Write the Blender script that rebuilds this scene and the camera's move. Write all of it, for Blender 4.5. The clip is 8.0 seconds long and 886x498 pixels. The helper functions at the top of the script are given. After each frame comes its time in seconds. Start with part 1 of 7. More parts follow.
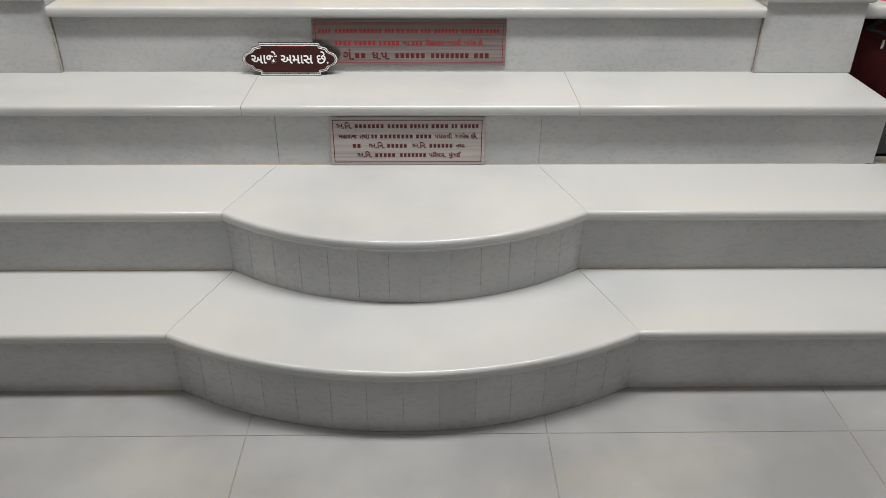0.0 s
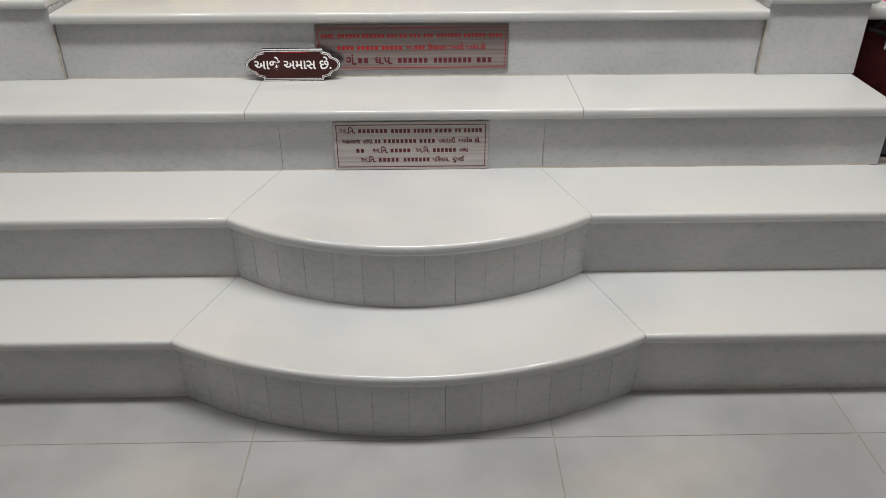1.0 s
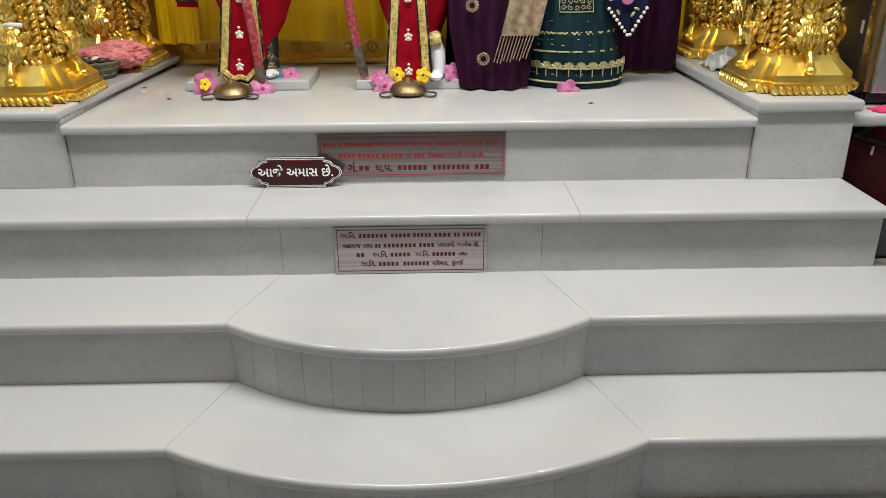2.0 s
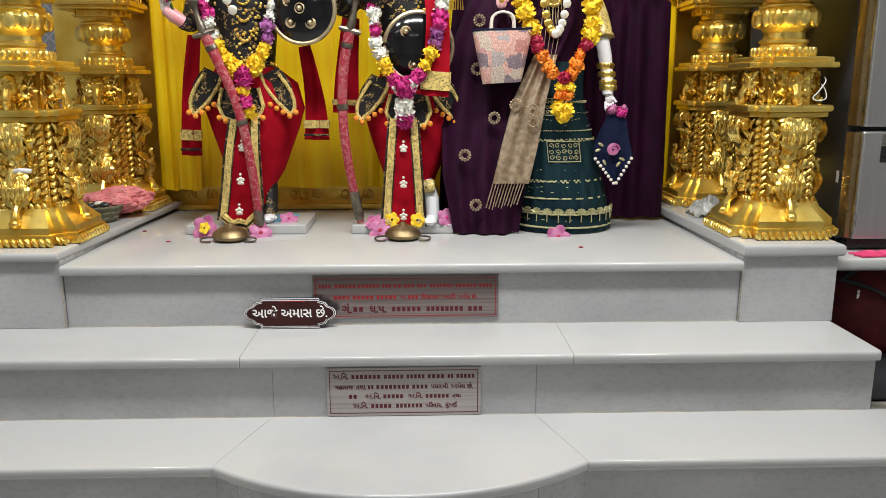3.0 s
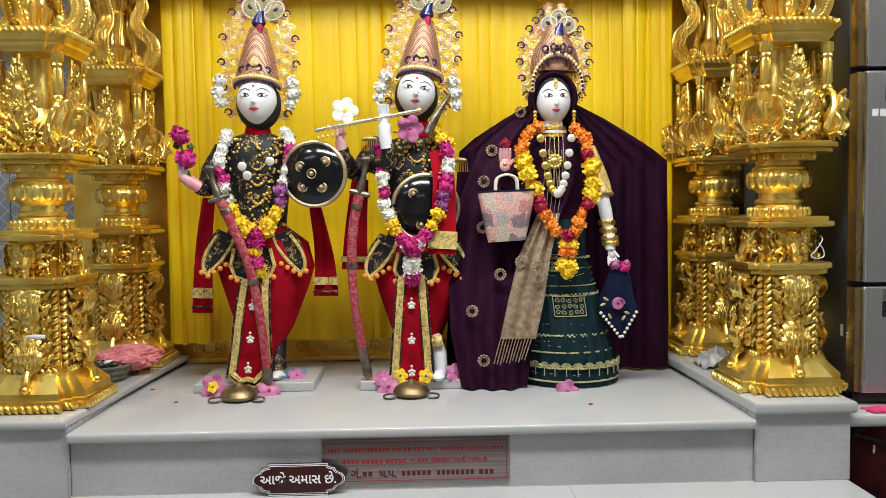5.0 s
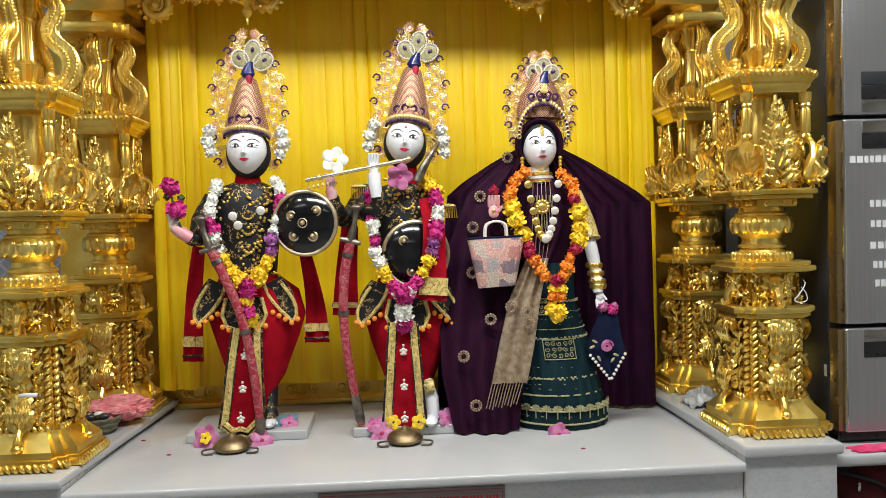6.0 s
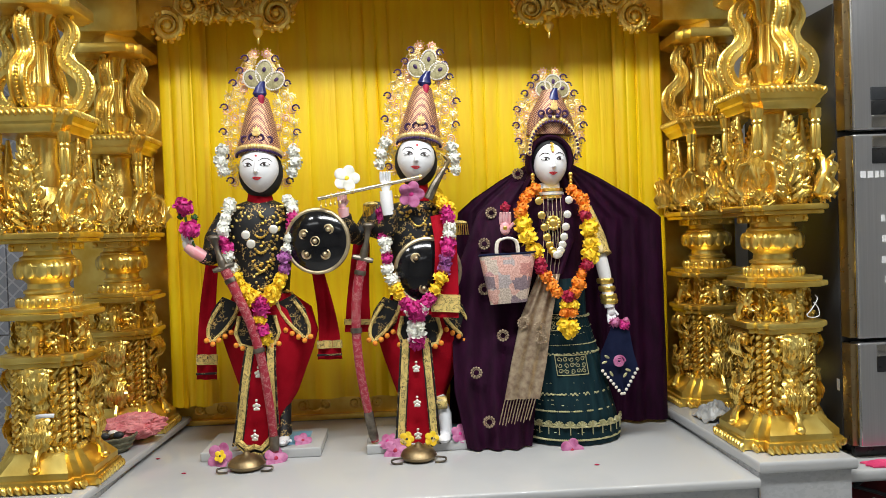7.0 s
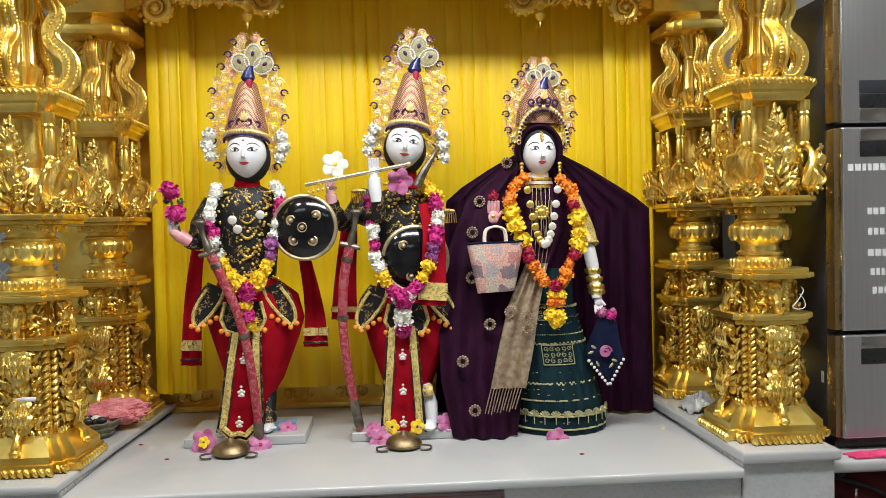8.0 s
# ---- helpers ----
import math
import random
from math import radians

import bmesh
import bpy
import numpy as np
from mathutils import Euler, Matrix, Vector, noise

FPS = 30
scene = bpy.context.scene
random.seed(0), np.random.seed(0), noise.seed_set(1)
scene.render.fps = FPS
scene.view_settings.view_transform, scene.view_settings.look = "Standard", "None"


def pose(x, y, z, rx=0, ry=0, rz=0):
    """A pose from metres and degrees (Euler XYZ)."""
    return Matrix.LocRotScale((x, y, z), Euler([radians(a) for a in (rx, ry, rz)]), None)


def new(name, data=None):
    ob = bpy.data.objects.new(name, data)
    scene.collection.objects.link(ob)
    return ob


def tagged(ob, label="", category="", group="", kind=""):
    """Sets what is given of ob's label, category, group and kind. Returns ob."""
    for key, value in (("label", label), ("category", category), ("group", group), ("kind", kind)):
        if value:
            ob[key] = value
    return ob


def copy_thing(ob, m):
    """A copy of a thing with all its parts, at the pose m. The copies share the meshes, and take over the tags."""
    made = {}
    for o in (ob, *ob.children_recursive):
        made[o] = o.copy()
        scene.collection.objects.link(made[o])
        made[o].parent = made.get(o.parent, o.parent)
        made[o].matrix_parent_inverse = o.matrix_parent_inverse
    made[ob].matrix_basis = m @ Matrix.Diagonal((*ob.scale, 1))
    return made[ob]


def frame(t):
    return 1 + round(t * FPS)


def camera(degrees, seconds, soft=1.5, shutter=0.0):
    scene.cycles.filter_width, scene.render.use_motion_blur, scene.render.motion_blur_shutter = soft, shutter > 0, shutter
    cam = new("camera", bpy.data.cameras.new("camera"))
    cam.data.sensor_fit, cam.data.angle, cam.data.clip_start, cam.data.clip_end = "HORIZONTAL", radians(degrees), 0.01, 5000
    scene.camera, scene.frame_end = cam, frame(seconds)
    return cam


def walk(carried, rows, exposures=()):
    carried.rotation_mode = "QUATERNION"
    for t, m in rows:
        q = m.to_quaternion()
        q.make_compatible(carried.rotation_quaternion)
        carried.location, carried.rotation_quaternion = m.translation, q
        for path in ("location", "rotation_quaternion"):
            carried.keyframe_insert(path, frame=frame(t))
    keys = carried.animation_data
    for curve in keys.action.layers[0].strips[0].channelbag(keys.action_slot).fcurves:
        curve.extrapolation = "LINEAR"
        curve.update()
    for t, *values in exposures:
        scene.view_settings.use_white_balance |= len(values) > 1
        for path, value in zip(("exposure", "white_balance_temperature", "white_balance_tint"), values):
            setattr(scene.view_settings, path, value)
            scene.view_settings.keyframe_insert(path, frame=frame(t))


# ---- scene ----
cam = camera(59.31, 8.0, soft=0.75)
ROWS = [  # seconds, x, y, z, pitch, roll, yaw
    (0.0, 0.0542, 0.1348, 1.1592, -30.711, -0.339, -0.969),
    (0.5, 0.0522, 0.1347, 1.1589, -31.486, -0.038, -0.992),
    (1.0, 0.0510, 0.1370, 1.1604, -30.460, 0.142, -0.998),
    (1.5, 0.0527, 0.1360, 1.1614, -27.574, 0.474, -0.930),
    (3.0, 0.0461, 0.1130, 1.1492, -11.957, 0.060, -1.672),
    (3.5, 0.0428, 0.1114, 1.1593, -8.700, 0.053, -1.675),
    (4.0, 0.0423, 0.1081, 1.1673, -6.540, 0.269, -1.589),
    (4.5, 0.0385, 0.1056, 1.2012, -4.409, 0.500, -1.125),
    (6.0, -0.0197, 0.0795, 1.3515, -1.673, 1.527, -3.461),
    (6.5, -0.0372, 0.0683, 1.3732, -1.543, 1.897, -3.170),
    (7.0, -0.0451, 0.0696, 1.3821, -1.090, 1.975, -3.187),
    (7.5, -0.0420, 0.0745, 1.3716, -1.216, 1.699, -3.726),
    (8.0, -0.0416, 0.0782, 1.3617, -1.537, 1.237, -3.987),
]
walk(cam, [(t, pose(x, y, z, 90 + pitch, roll, yaw)) for t, x, y, z, pitch, roll, yaw in ROWS],
     [(0.0, 0.20, 6540, 12), (1.5, 0.14, 6560, 12), (3.0, 0.20, 6420, 12), (4.5, 0.07, 6320, 12), (6.0, 0.02, 6300, 11), (8.0, 0.02, 6300, 11)])

# ---------------------------------------------------------------- world and lamps
world = bpy.data.worlds.new("room_sky")
world.use_nodes = True
scene.world = world
world.node_tree.nodes["Background"].inputs[0].default_value = (0.75, 0.8, 0.9, 1)
world.node_tree.nodes["Background"].inputs[1].default_value = 0.25


def added_lamp(x, y, z, sx, sy, watts, colour=(0.99, 1.0, 0.965)):
    data = bpy.data.lights.new("ceiling_light", "AREA")
    data.shape, data.size, data.size_y, data.energy, data.color = "RECTANGLE", sx, sy, watts, colour
    ob = new("ceiling_light", data)
    ob.matrix_world = pose(x, y, z)
    return ob


added_lamp(0.1, 1.42, 2.95, 1.5, 0.26, 62)
# unseen pair added to brighten the golden columns
added_lamp(1.30, 1.40, 3.06, 0.22, 0.22, 17)
added_lamp(-1.30, 1.45, 3.06, 0.22, 0.22, 14)
# unseen fill lamps added over the hall, to light the shrine's front
added_lamp(-1.7, 0.2, 3.08, 1.2, 0.3, 5)
added_lamp(1.6, -0.3, 3.08, 1.2, 0.3, 5)
added_lamp(0.0, -2.2, 3.08, 1.2, 0.3, 6)

# ---------------------------------------------------------------- materials


def material(name, colour, rough=0.5, metal=0.0, spec=0.5):
    m = bpy.data.materials.new(name)
    m.use_nodes = True
    b = m.node_tree.nodes["Principled BSDF"]
    b.inputs["Base Color"].default_value = (*colour, 1)
    b.inputs["Roughness"].default_value = rough
    b.inputs["Metallic"].default_value = metal
    b.inputs["Specular IOR Level"].default_value = spec
    return m


def mottled(name, low, high, rough=0.5, metal=0.0, scale=8.0, detail=6.0, bump=0.0, bump_scale=60.0, rough_var=0.1,
            stretch=(1, 1, 1), island=0.0, piece=0.0, lo=0.35, hi=0.65):
    """Two-scale colour noise, uneven gloss and a fine relief."""
    m = material(name, low, rough, metal)
    nt = m.node_tree
    n, link = nt.nodes, nt.links.new
    b = n["Principled BSDF"]
    mp = n.new("ShaderNodeMapping")
    mp.inputs["Scale"].default_value = stretch
    geo = n.new("ShaderNodeNewGeometry")
    link(geo.outputs["Position"], mp.inputs["Vector"])
    t1 = n.new("ShaderNodeTexNoise")
    t1.inputs["Scale"].default_value, t1.inputs["Detail"].default_value = scale, detail
    link(mp.outputs[0], t1.inputs["Vector"])
    ramp = n.new("ShaderNodeValToRGB")
    ramp.color_ramp.elements[0].position, ramp.color_ramp.elements[1].position = lo, hi
    ramp.color_ramp.elements[0].color, ramp.color_ramp.elements[1].color = (*low, 1), (*high, 1)
    link(t1.outputs["Fac"], ramp.inputs[0])
    col = ramp.outputs[0]
    if island or piece:
        mix = n.new("ShaderNodeHueSaturation")
        mr = n.new("ShaderNodeMapRange")
        mr.inputs["To Min"].default_value, mr.inputs["To Max"].default_value = 1 - (island or piece), 1 + (island or piece)
        if piece:
            info = n.new("ShaderNodeObjectInfo")
            link(info.outputs["Random"], mr.inputs[0])
        else:
            link(geo.outputs["Random Per Island"], mr.inputs[0])
        link(mr.outputs[0], mix.inputs["Value"])
        link(col, mix.inputs["Color"])
        col = mix.outputs[0]
    link(col, b.inputs["Base Color"])
    t2 = n.new("ShaderNodeTexNoise")
    t2.inputs["Scale"].default_value, t2.inputs["Detail"].default_value = bump_scale, 5
    link(mp.outputs[0], t2.inputs["Vector"])
    rr = n.new("ShaderNodeMapRange")
    rr.inputs["To Min"].default_value, rr.inputs["To Max"].default_value = max(0.02, rough - rough_var), min(1, rough + rough_var)
    link(t2.outputs["Fac"], rr.inputs[0])
    link(rr.outputs[0], b.inputs["Roughness"])
    if bump:
        bp = n.new("ShaderNodeBump")
        bp.inputs["Strength"].default_value, bp.inputs["Distance"].default_value = 1.0, bump
        link(t2.outputs["Fac"], bp.inputs["Height"])
        link(bp.outputs[0], b.inputs["Normal"])
    return m


MARBLE = mottled("white_marble", (0.385, 0.393, 0.402), (0.468, 0.470, 0.466), 0.17, scale=1.7, detail=11, lo=0.30, hi=0.52, rough_var=0.05, piece=0.02, bump=0.00012, bump_scale=30)
MARBLE_FLOOR = mottled("floor_marble", (0.235, 0.236, 0.238), (0.32, 0.32, 0.318), 0.13, scale=3.0, detail=10, rough_var=0.04, piece=0.03)
MARBLE_RISER = mottled("riser_marble", (0.39, 0.397, 0.403), (0.475, 0.479, 0.482), 0.28, scale=4.0, detail=12, rough_var=0.06, piece=0.05, stretch=(1, 1, 1.6))
GROUT = mottled("grout", (0.17, 0.155, 0.135), (0.27, 0.25, 0.22), 0.8, scale=30)
GROUT_WARM = mottled("yellowed_grout", (0.30, 0.24, 0.16), (0.44, 0.38, 0.29), 0.8, scale=40)


def chased(name, low, high, rough, vein, depth, spread=14.0):
    """Gilded carving: two tones of leaf and fine winding tool marks in relief."""
    m = mottled(name, low, high, rough, 1.0, scale=spread, detail=5, rough_var=0.1, bump_scale=70)
    nt = m.node_tree
    n, link = nt.nodes, nt.links.new
    geo = n.new("ShaderNodeNewGeometry")
    w = n.new("ShaderNodeTexWave")
    w.inputs["Scale"].default_value, w.inputs["Distortion"].default_value = vein, 7.0
    w.inputs["Detail"].default_value, w.inputs["Detail Scale"].default_value = 2.0, 1.6
    link(geo.outputs["Position"], w.inputs["Vector"])
    v = n.new("ShaderNodeTexVoronoi")
    v.inputs["Scale"].default_value = vein * 3.2
    link(geo.outputs["Position"], v.inputs["Vector"])
    add = n.new("ShaderNodeMath")
    add.operation = "MULTIPLY_ADD"
    add.inputs[1].default_value = -0.7
    link(v.outputs["Distance"], add.inputs[0])
    link(w.outputs["Fac"], add.inputs[2])
    bp = n.new("ShaderNodeBump")
    bp.inputs["Strength"].default_value, bp.inputs["Distance"].default_value = 1.0, depth
    link(add.outputs[0], bp.inputs["Height"])
    link(bp.outputs[0], n["Principled BSDF"].inputs["Normal"])
    return m


GOLD = chased("gold_leaf", (0.80, 0.50, 0.075), (1.0, 0.79, 0.24), 0.33, 22, 0.0008)
GOLD_SMOOTH = mottled("burnished_gold", (0.80, 0.51, 0.08), (1.0, 0.79, 0.23), 0.33, 1.0, scale=9, detail=3, bump=0.0004, bump_scale=45, rough_var=0.09)
GOLD_CARVED = chased("carved_gold", (0.76, 0.46, 0.065), (1.0, 0.79, 0.24), 0.34, 30, 0.0005, 30.0)
for gilt in (GOLD, GOLD_SMOOTH, GOLD_CARVED):
    gilt.node_tree.nodes["Principled BSDF"].inputs["Metallic"].default_value = 0.92
WALL = mottled("wall_paint", (0.58, 0.57, 0.55), (0.66, 0.65, 0.63), 0.7, scale=2.0)
CEIL = mottled("ceiling_paint", (0.70, 0.70, 0.70), (0.76, 0.76, 0.76), 0.8, scale=2.0)
CURTAIN = mottled("yellow_satin", (0.96, 0.60, 0.002), (1.0, 0.73, 0.004), 0.42, scale=5, stretch=(5, 5, 0.5), bump=0.002, bump_scale=9)
STEEL = mottled("brushed_steel", (0.50, 0.50, 0.51), (0.55, 0.55, 0.56), 0.32, 0.9, scale=6, stretch=(60, 60, 0.5), rough_var=0.05)
DARK_SIDE = mottled("dark_grey", (0.025, 0.027, 0.03), (0.04, 0.042, 0.045), 0.35, scale=5)
BLACK = mottled("black_plastic", (0.012, 0.012, 0.013), (0.02, 0.02, 0.02), 0.3, scale=20)

# ---------------------------------------------------------------- mesh helpers


def thing(name, at, label, category, group="", kind=""):
    ob = new(name)
    ob.empty_display_size = 0.05
    ob.location = at
    return tagged(ob, label, category, group, kind)


def origin_of(ob):
    v = Vector((0, 0, 0))
    while ob:
        v = v + ob.location
        ob = ob.parent
    return v


def part(name, bm, mat, parent=None, label="", sharp=38):
    """One mesh object out of bm, which is in world coordinates, under parent."""
    if parent:
        bmesh.ops.translate(bm, vec=-origin_of(parent), verts=bm.verts)
    bmesh.ops.recalc_face_normals(bm, faces=bm.faces)
    for f in bm.faces:
        f.smooth = True
    lim = radians(sharp)
    for e in bm.edges:
        if len(e.link_faces) == 2 and e.calc_face_angle(0) > lim:
            e.smooth = False
    me = bpy.data.meshes.new(name)
    bm.to_mesh(me)
    bm.free()
    for m in (mat if isinstance(mat, (list, tuple)) else (mat,)):
        me.materials.append(m)
    ob = new(name, me)
    if parent:
        ob.parent = parent
    if label:
        tagged(ob, label)
    return ob


def merge(bm, other, mi=0):
    for f in other.faces:
        f.material_index = mi
    me = bpy.data.meshes.new("tmp")
    other.to_mesh(me)
    other.free()
    bm.from_mesh(me)
    bpy.data.meshes.remove(me)
    return bm


def box(bm, lo, hi, bev=0.0, mi=0, seg=2, turn=None):
    b = bmesh.new()
    bmesh.ops.create_cube(b, size=1)
    for v in b.verts:
        v.co = Vector([(lo[i] + hi[i]) / 2 + v.co[i] * (hi[i] - lo[i]) for i in range(3)])
    if bev:
        bmesh.ops.bevel(b, geom=b.edges[:], offset=bev, segments=seg, affect="EDGES", profile=0.6)
    if turn is not None:
        b.transform(turn)
    return merge(bm, b, mi)


def ball(bm, c, r, mi=0, u=12, v=8, turn=None):
    b = bmesh.new()
    bmesh.ops.create_uvsphere(b, u_segments=u, v_segments=v, radius=1)
    r = r if isinstance(r, (tuple, list)) else (r, r, r)
    m = Matrix.Translation(c) @ (turn or Matrix()) @ Matrix.Diagonal((*r, 1))
    b.transform(m)
    return merge(bm, b, mi)


def rings(bm, loops, mi=0, cap=True, closed=True):
    """Skin between rings of equally many points."""
    vs = [[bm.verts.new(p) for p in loop] for loop in loops]
    n = len(vs[0])
    for a, b in zip(vs, vs[1:]):
        for i in range(n if closed else n - 1):
            j = (i + 1) % n
            bm.faces.new((a[i], a[j], b[j], b[i])).material_index = mi
    if cap and closed:
        bm.faces.new(vs[0][::-1]).material_index = mi
        bm.faces.new(vs[-1]).material_index = mi
    return bm


def lathe(bm, c, profile, mi=0, seg=24, flute=0, depth=0.0):
    loops = []
    for r, z in profile:
        loop = []
        for i in range(seg):
            a = 2 * math.pi * i / seg
            k = 1 - depth * (0.5 + 0.5 * math.cos(flute * a)) if flute else 1
            loop.append((c[0] + r * k * math.cos(a), c[1] + r * k * math.sin(a), c[2] + z))
        loops.append(loop)
    return rings(bm, loops, mi)


def loft(bm, sections, mi=0, seg=20, fold=0, depth=0.0):
    """Upright body out of ellipses (x, y, z, rx, ry)."""
    loops = []
    for x, y, z, rx, ry in sections:
        loop = []
        for i in range(seg):
            a = 2 * math.pi * i / seg
            k = 1 + depth * math.cos(fold * a) if fold else 1
            loop.append((x + rx * k * math.cos(a), y + ry * k * math.sin(a), z))
        loops.append(loop)
    return rings(bm, loops, mi)


def tube(bm, pts, r, mi=0, seg=8, flat=1.0):
    """A round or flattened rod along pts; r is one radius or one for each point."""
    pts = [Vector(p) for p in pts]
    rr = r if isinstance(r, (list, tuple)) else [r] * len(pts)
    up = Vector((0, 1, 0))
    loops = []
    for i, p in enumerate(pts):
        d = (pts[min(i + 1, len(pts) - 1)] - pts[max(i - 1, 0)]).normalized()
        side = d.cross(up)
        if side.length < 1e-3:
            side = d.cross(Vector((1, 0, 0)))
        side.normalize()
        nor = side.cross(d).normalized()
        loops.append([p + rr[i] * (math.cos(a) * side + flat * math.sin(a) * nor) for a in (2 * math.pi * k / seg for k in range(seg))])
    return rings(bm, loops, mi)


def smooth_path(pts, n=8):
    """Catmull-Rom through pts."""
    pts = [Vector(p) for p in pts]
    out = []
    for i in range(len(pts) - 1):
        a, b, c, d = pts[max(i - 1, 0)], pts[i], pts[i + 1], pts[min(i + 2, len(pts) - 1)]
        for k in range(n):
            t = k / n
            out.append(0.5 * ((2 * b) + (c - a) * t + (2 * a - 5 * b + 4 * c - d) * t * t + (3 * b - a - 3 * c + d) * t ** 3))
    return out + [pts[-1]]


def prism(bm, outline, axis, lo, hi, mi=0, bev=0.0, seg=2, front_only=None):
    """Outline (2D) pulled along axis from lo to hi; z: (x, y), y: (x, z), x: (y, z)."""
    b = bmesh.new()
    place = {"z": lambda p, h: (p[0], p[1], h), "y": lambda p, h: (p[0], h, p[1]), "x": lambda p, h: (h, p[0], p[1])}[axis]
    lows = [b.verts.new(place(p, lo)) for p in outline]
    tops = [b.verts.new(place(p, hi)) for p in outline]
    n = len(outline)
    b.faces.new(lows[::-1]), b.faces.new(tops)
    for i in range(n):
        b.faces.new((lows[i], lows[(i + 1) % n], tops[(i + 1) % n], tops[i]))
    bmesh.ops.recalc_face_normals(b, faces=b.faces)
    if bev:
        if front_only is None:
            es = [e for e in b.edges if not (e.verts[0] in lows) ^ (e.verts[1] in lows)]
        else:
            fr = set(front_only)
            es = []
            for i in fr:
                for ring in (lows, tops):
                    es += [e for e in b.edges if set(e.verts) == {ring[i], ring[(i + 1) % n]}]
        bmesh.ops.bevel(b, geom=es, offset=bev, segments=seg, affect="EDGES", profile=0.5)
    return merge(bm, b, mi)


def scroll(c, r, turns=1.4, start=0.0, hand=1, n=22, shrink=0.25, plane="xz"):
    """Points of a spiral from its outer end to its eye."""
    out = []
    for i in range(n):
        k = i / (n - 1)
        a = start + hand * 2 * math.pi * turns * k
        q = r * (1 - (1 - shrink) * k)
        u, v = q * math.cos(a), q * math.sin(a)
        out.append(Vector(c) + (Vector((u, 0, v)) if plane == "xz" else Vector((0, u, v))))
    return out


# ---------------------------------------------------------------- room shell
Y1, Y2, Y3, Y4 = 1.474, 1.705, 1.940, 2.181
H1, H2, H3, H4 = 0.170, 0.336, 0.499, 0.674
NOSE, SLAB = 0.021, 0.027
LEFT, RIGHT = -2.1, 2.1
BACK, FRONT, TOP = 3.45, -4.0, 3.15

bm = box(bmesh.new(), (-3.2, FRONT, -0.20), (3.2, BACK, -0.0012))
tagged(part("floor", bm, GROUT), "polished white marble floor slabs with thin dark joints", "floor", kind="structure")
floor = bpy.data.objects["floor"]
for name, lo, hi in (("wall_north", (-3.3, BACK, -0.2), (3.3, BACK + 0.15, TOP)), ("wall_south", (-3.3, FRONT - 0.15, -0.2), (3.3, FRONT, TOP)),
                     ("wall_west", (-3.35, FRONT, -0.2), (-3.2, BACK, TOP)), ("wall_east", (3.2, FRONT, -0.2), (3.35, BACK, TOP))):
    tagged(part(name, box(bmesh.new(), lo, hi), WALL), "plain off-white painted hall wall", "wall", kind="structure")
tagged(part("ceiling", box(bmesh.new(), (-3.35, FRONT - 0.15, TOP), (3.35, BACK + 0.15, TOP + 0.12)), CEIL), "plain white painted ceiling of the hall", "ceiling", kind="structure")

# ---------------------------------------------------------------- marble steps


def arc(half, base, apex, n=24):
    """Bow from (-half, base) to (half, base) through (0, apex), apex nearer to the hall."""
    sag = base - apex
    rad = (half * half + sag * sag) / (2 * sag)
    lim = math.asin(half / rad)
    return [(rad * math.sin(-lim + 2 * lim * i / n), apex + rad - rad * math.cos(-lim + 2 * lim * i / n)) for i in range(n + 1)]


def step(name, z0, z1, front, back, x0, x1, bow, seams, label):
    ob = tagged(part(name, box(bmesh.new(), (x0 + 0.012, front + 0.0015, z0 - 0.005), (x1 - 0.012, back + 0.05, z1 - 0.0012)), GROUT), label, "step", kind="structure")
    zt = z1 - SLAB
    g = 0.0006
    if bow:
        half, apex, inner = bow
        # bowed middle: core, strips of the riser, tread with its mitred sides
        pts = arc(half - 0.002, front + 0.0005, apex + NOSE - 0.004 + 0.0018, 56)
        part("bow_core", prism(bmesh.new(), pts + [(half - 0.002, front + 0.03), (-half + 0.002, front + 0.03)], "z", z0 - 0.003, z1 - 0.0012), GROUT, ob)
        count = seams
        fine = arc(half, front, apex + NOSE - 0.004, count * 4)
        deep = arc(half - 0.008, front + 0.012, apex + NOSE + 0.02, count * 4)
        for k in range(count):
            o = fine[4 * k:4 * k + 5]
            i = deep[4 * k:4 * k + 5]
            o, i = list(o), list(i)
            o[0] = (o[0][0] + 0.0003, o[0][1])
            o[-1] = (o[-1][0] - 0.0003, o[-1][1])
            part("riser_strip", prism(bmesh.new(), o + i[::-1], "z", z0 + 0.001, zt), MARBLE_RISER, ob)
        edge = arc(half + 0.002, front - NOSE, apex, 40)
        n = len(edge)
        outline = edge + [(inner - g, back - 0.001), (-inner + g, back - 0.001)]
        part("bowed_tread", prism(bmesh.new(), outline, "z", zt, z1, bev=0.0085, seg=3, front_only=range(n - 1)), MARBLE, ob)
        for s in (-1, 1):
            xe = x0 if s < 0 else x1
            quad = [(xe, front - NOSE), (s * (half + 0.002 + g), front - NOSE), (s * (inner + g), back - 0.001), (xe, back - 0.001)]
            part("tread", prism(bmesh.new(), quad, "z", zt, z1, bev=0.0085, seg=3, front_only=(0,)), MARBLE, ob)
            part("riser_panel", box(bmesh.new(), (min(xe, s * half), front, z0 + 0.001), (max(xe, s * half), front + 0.018, zt)), MARBLE_RISER, ob)
    else:
        cuts, panels = seams
        for a, b in zip([x0] + cuts, cuts + [x1]):
            quad = [(a + g, front - NOSE), (b - g, front - NOSE), (b - g, back - 0.001), (a + g, back - 0.001)]
            part("tread", prism(bmesh.new(), quad, "z", zt, z1, bev=0.0085, seg=3, front_only=(0,)), MARBLE, ob)
        for a, b in zip([x0] + panels, panels + [x1]):
            part("riser_panel", box(bmesh.new(), (a + g, front, z0 + 0.001), (b - g, front + 0.018, zt)), MARBLE_RISER, ob)
    return ob


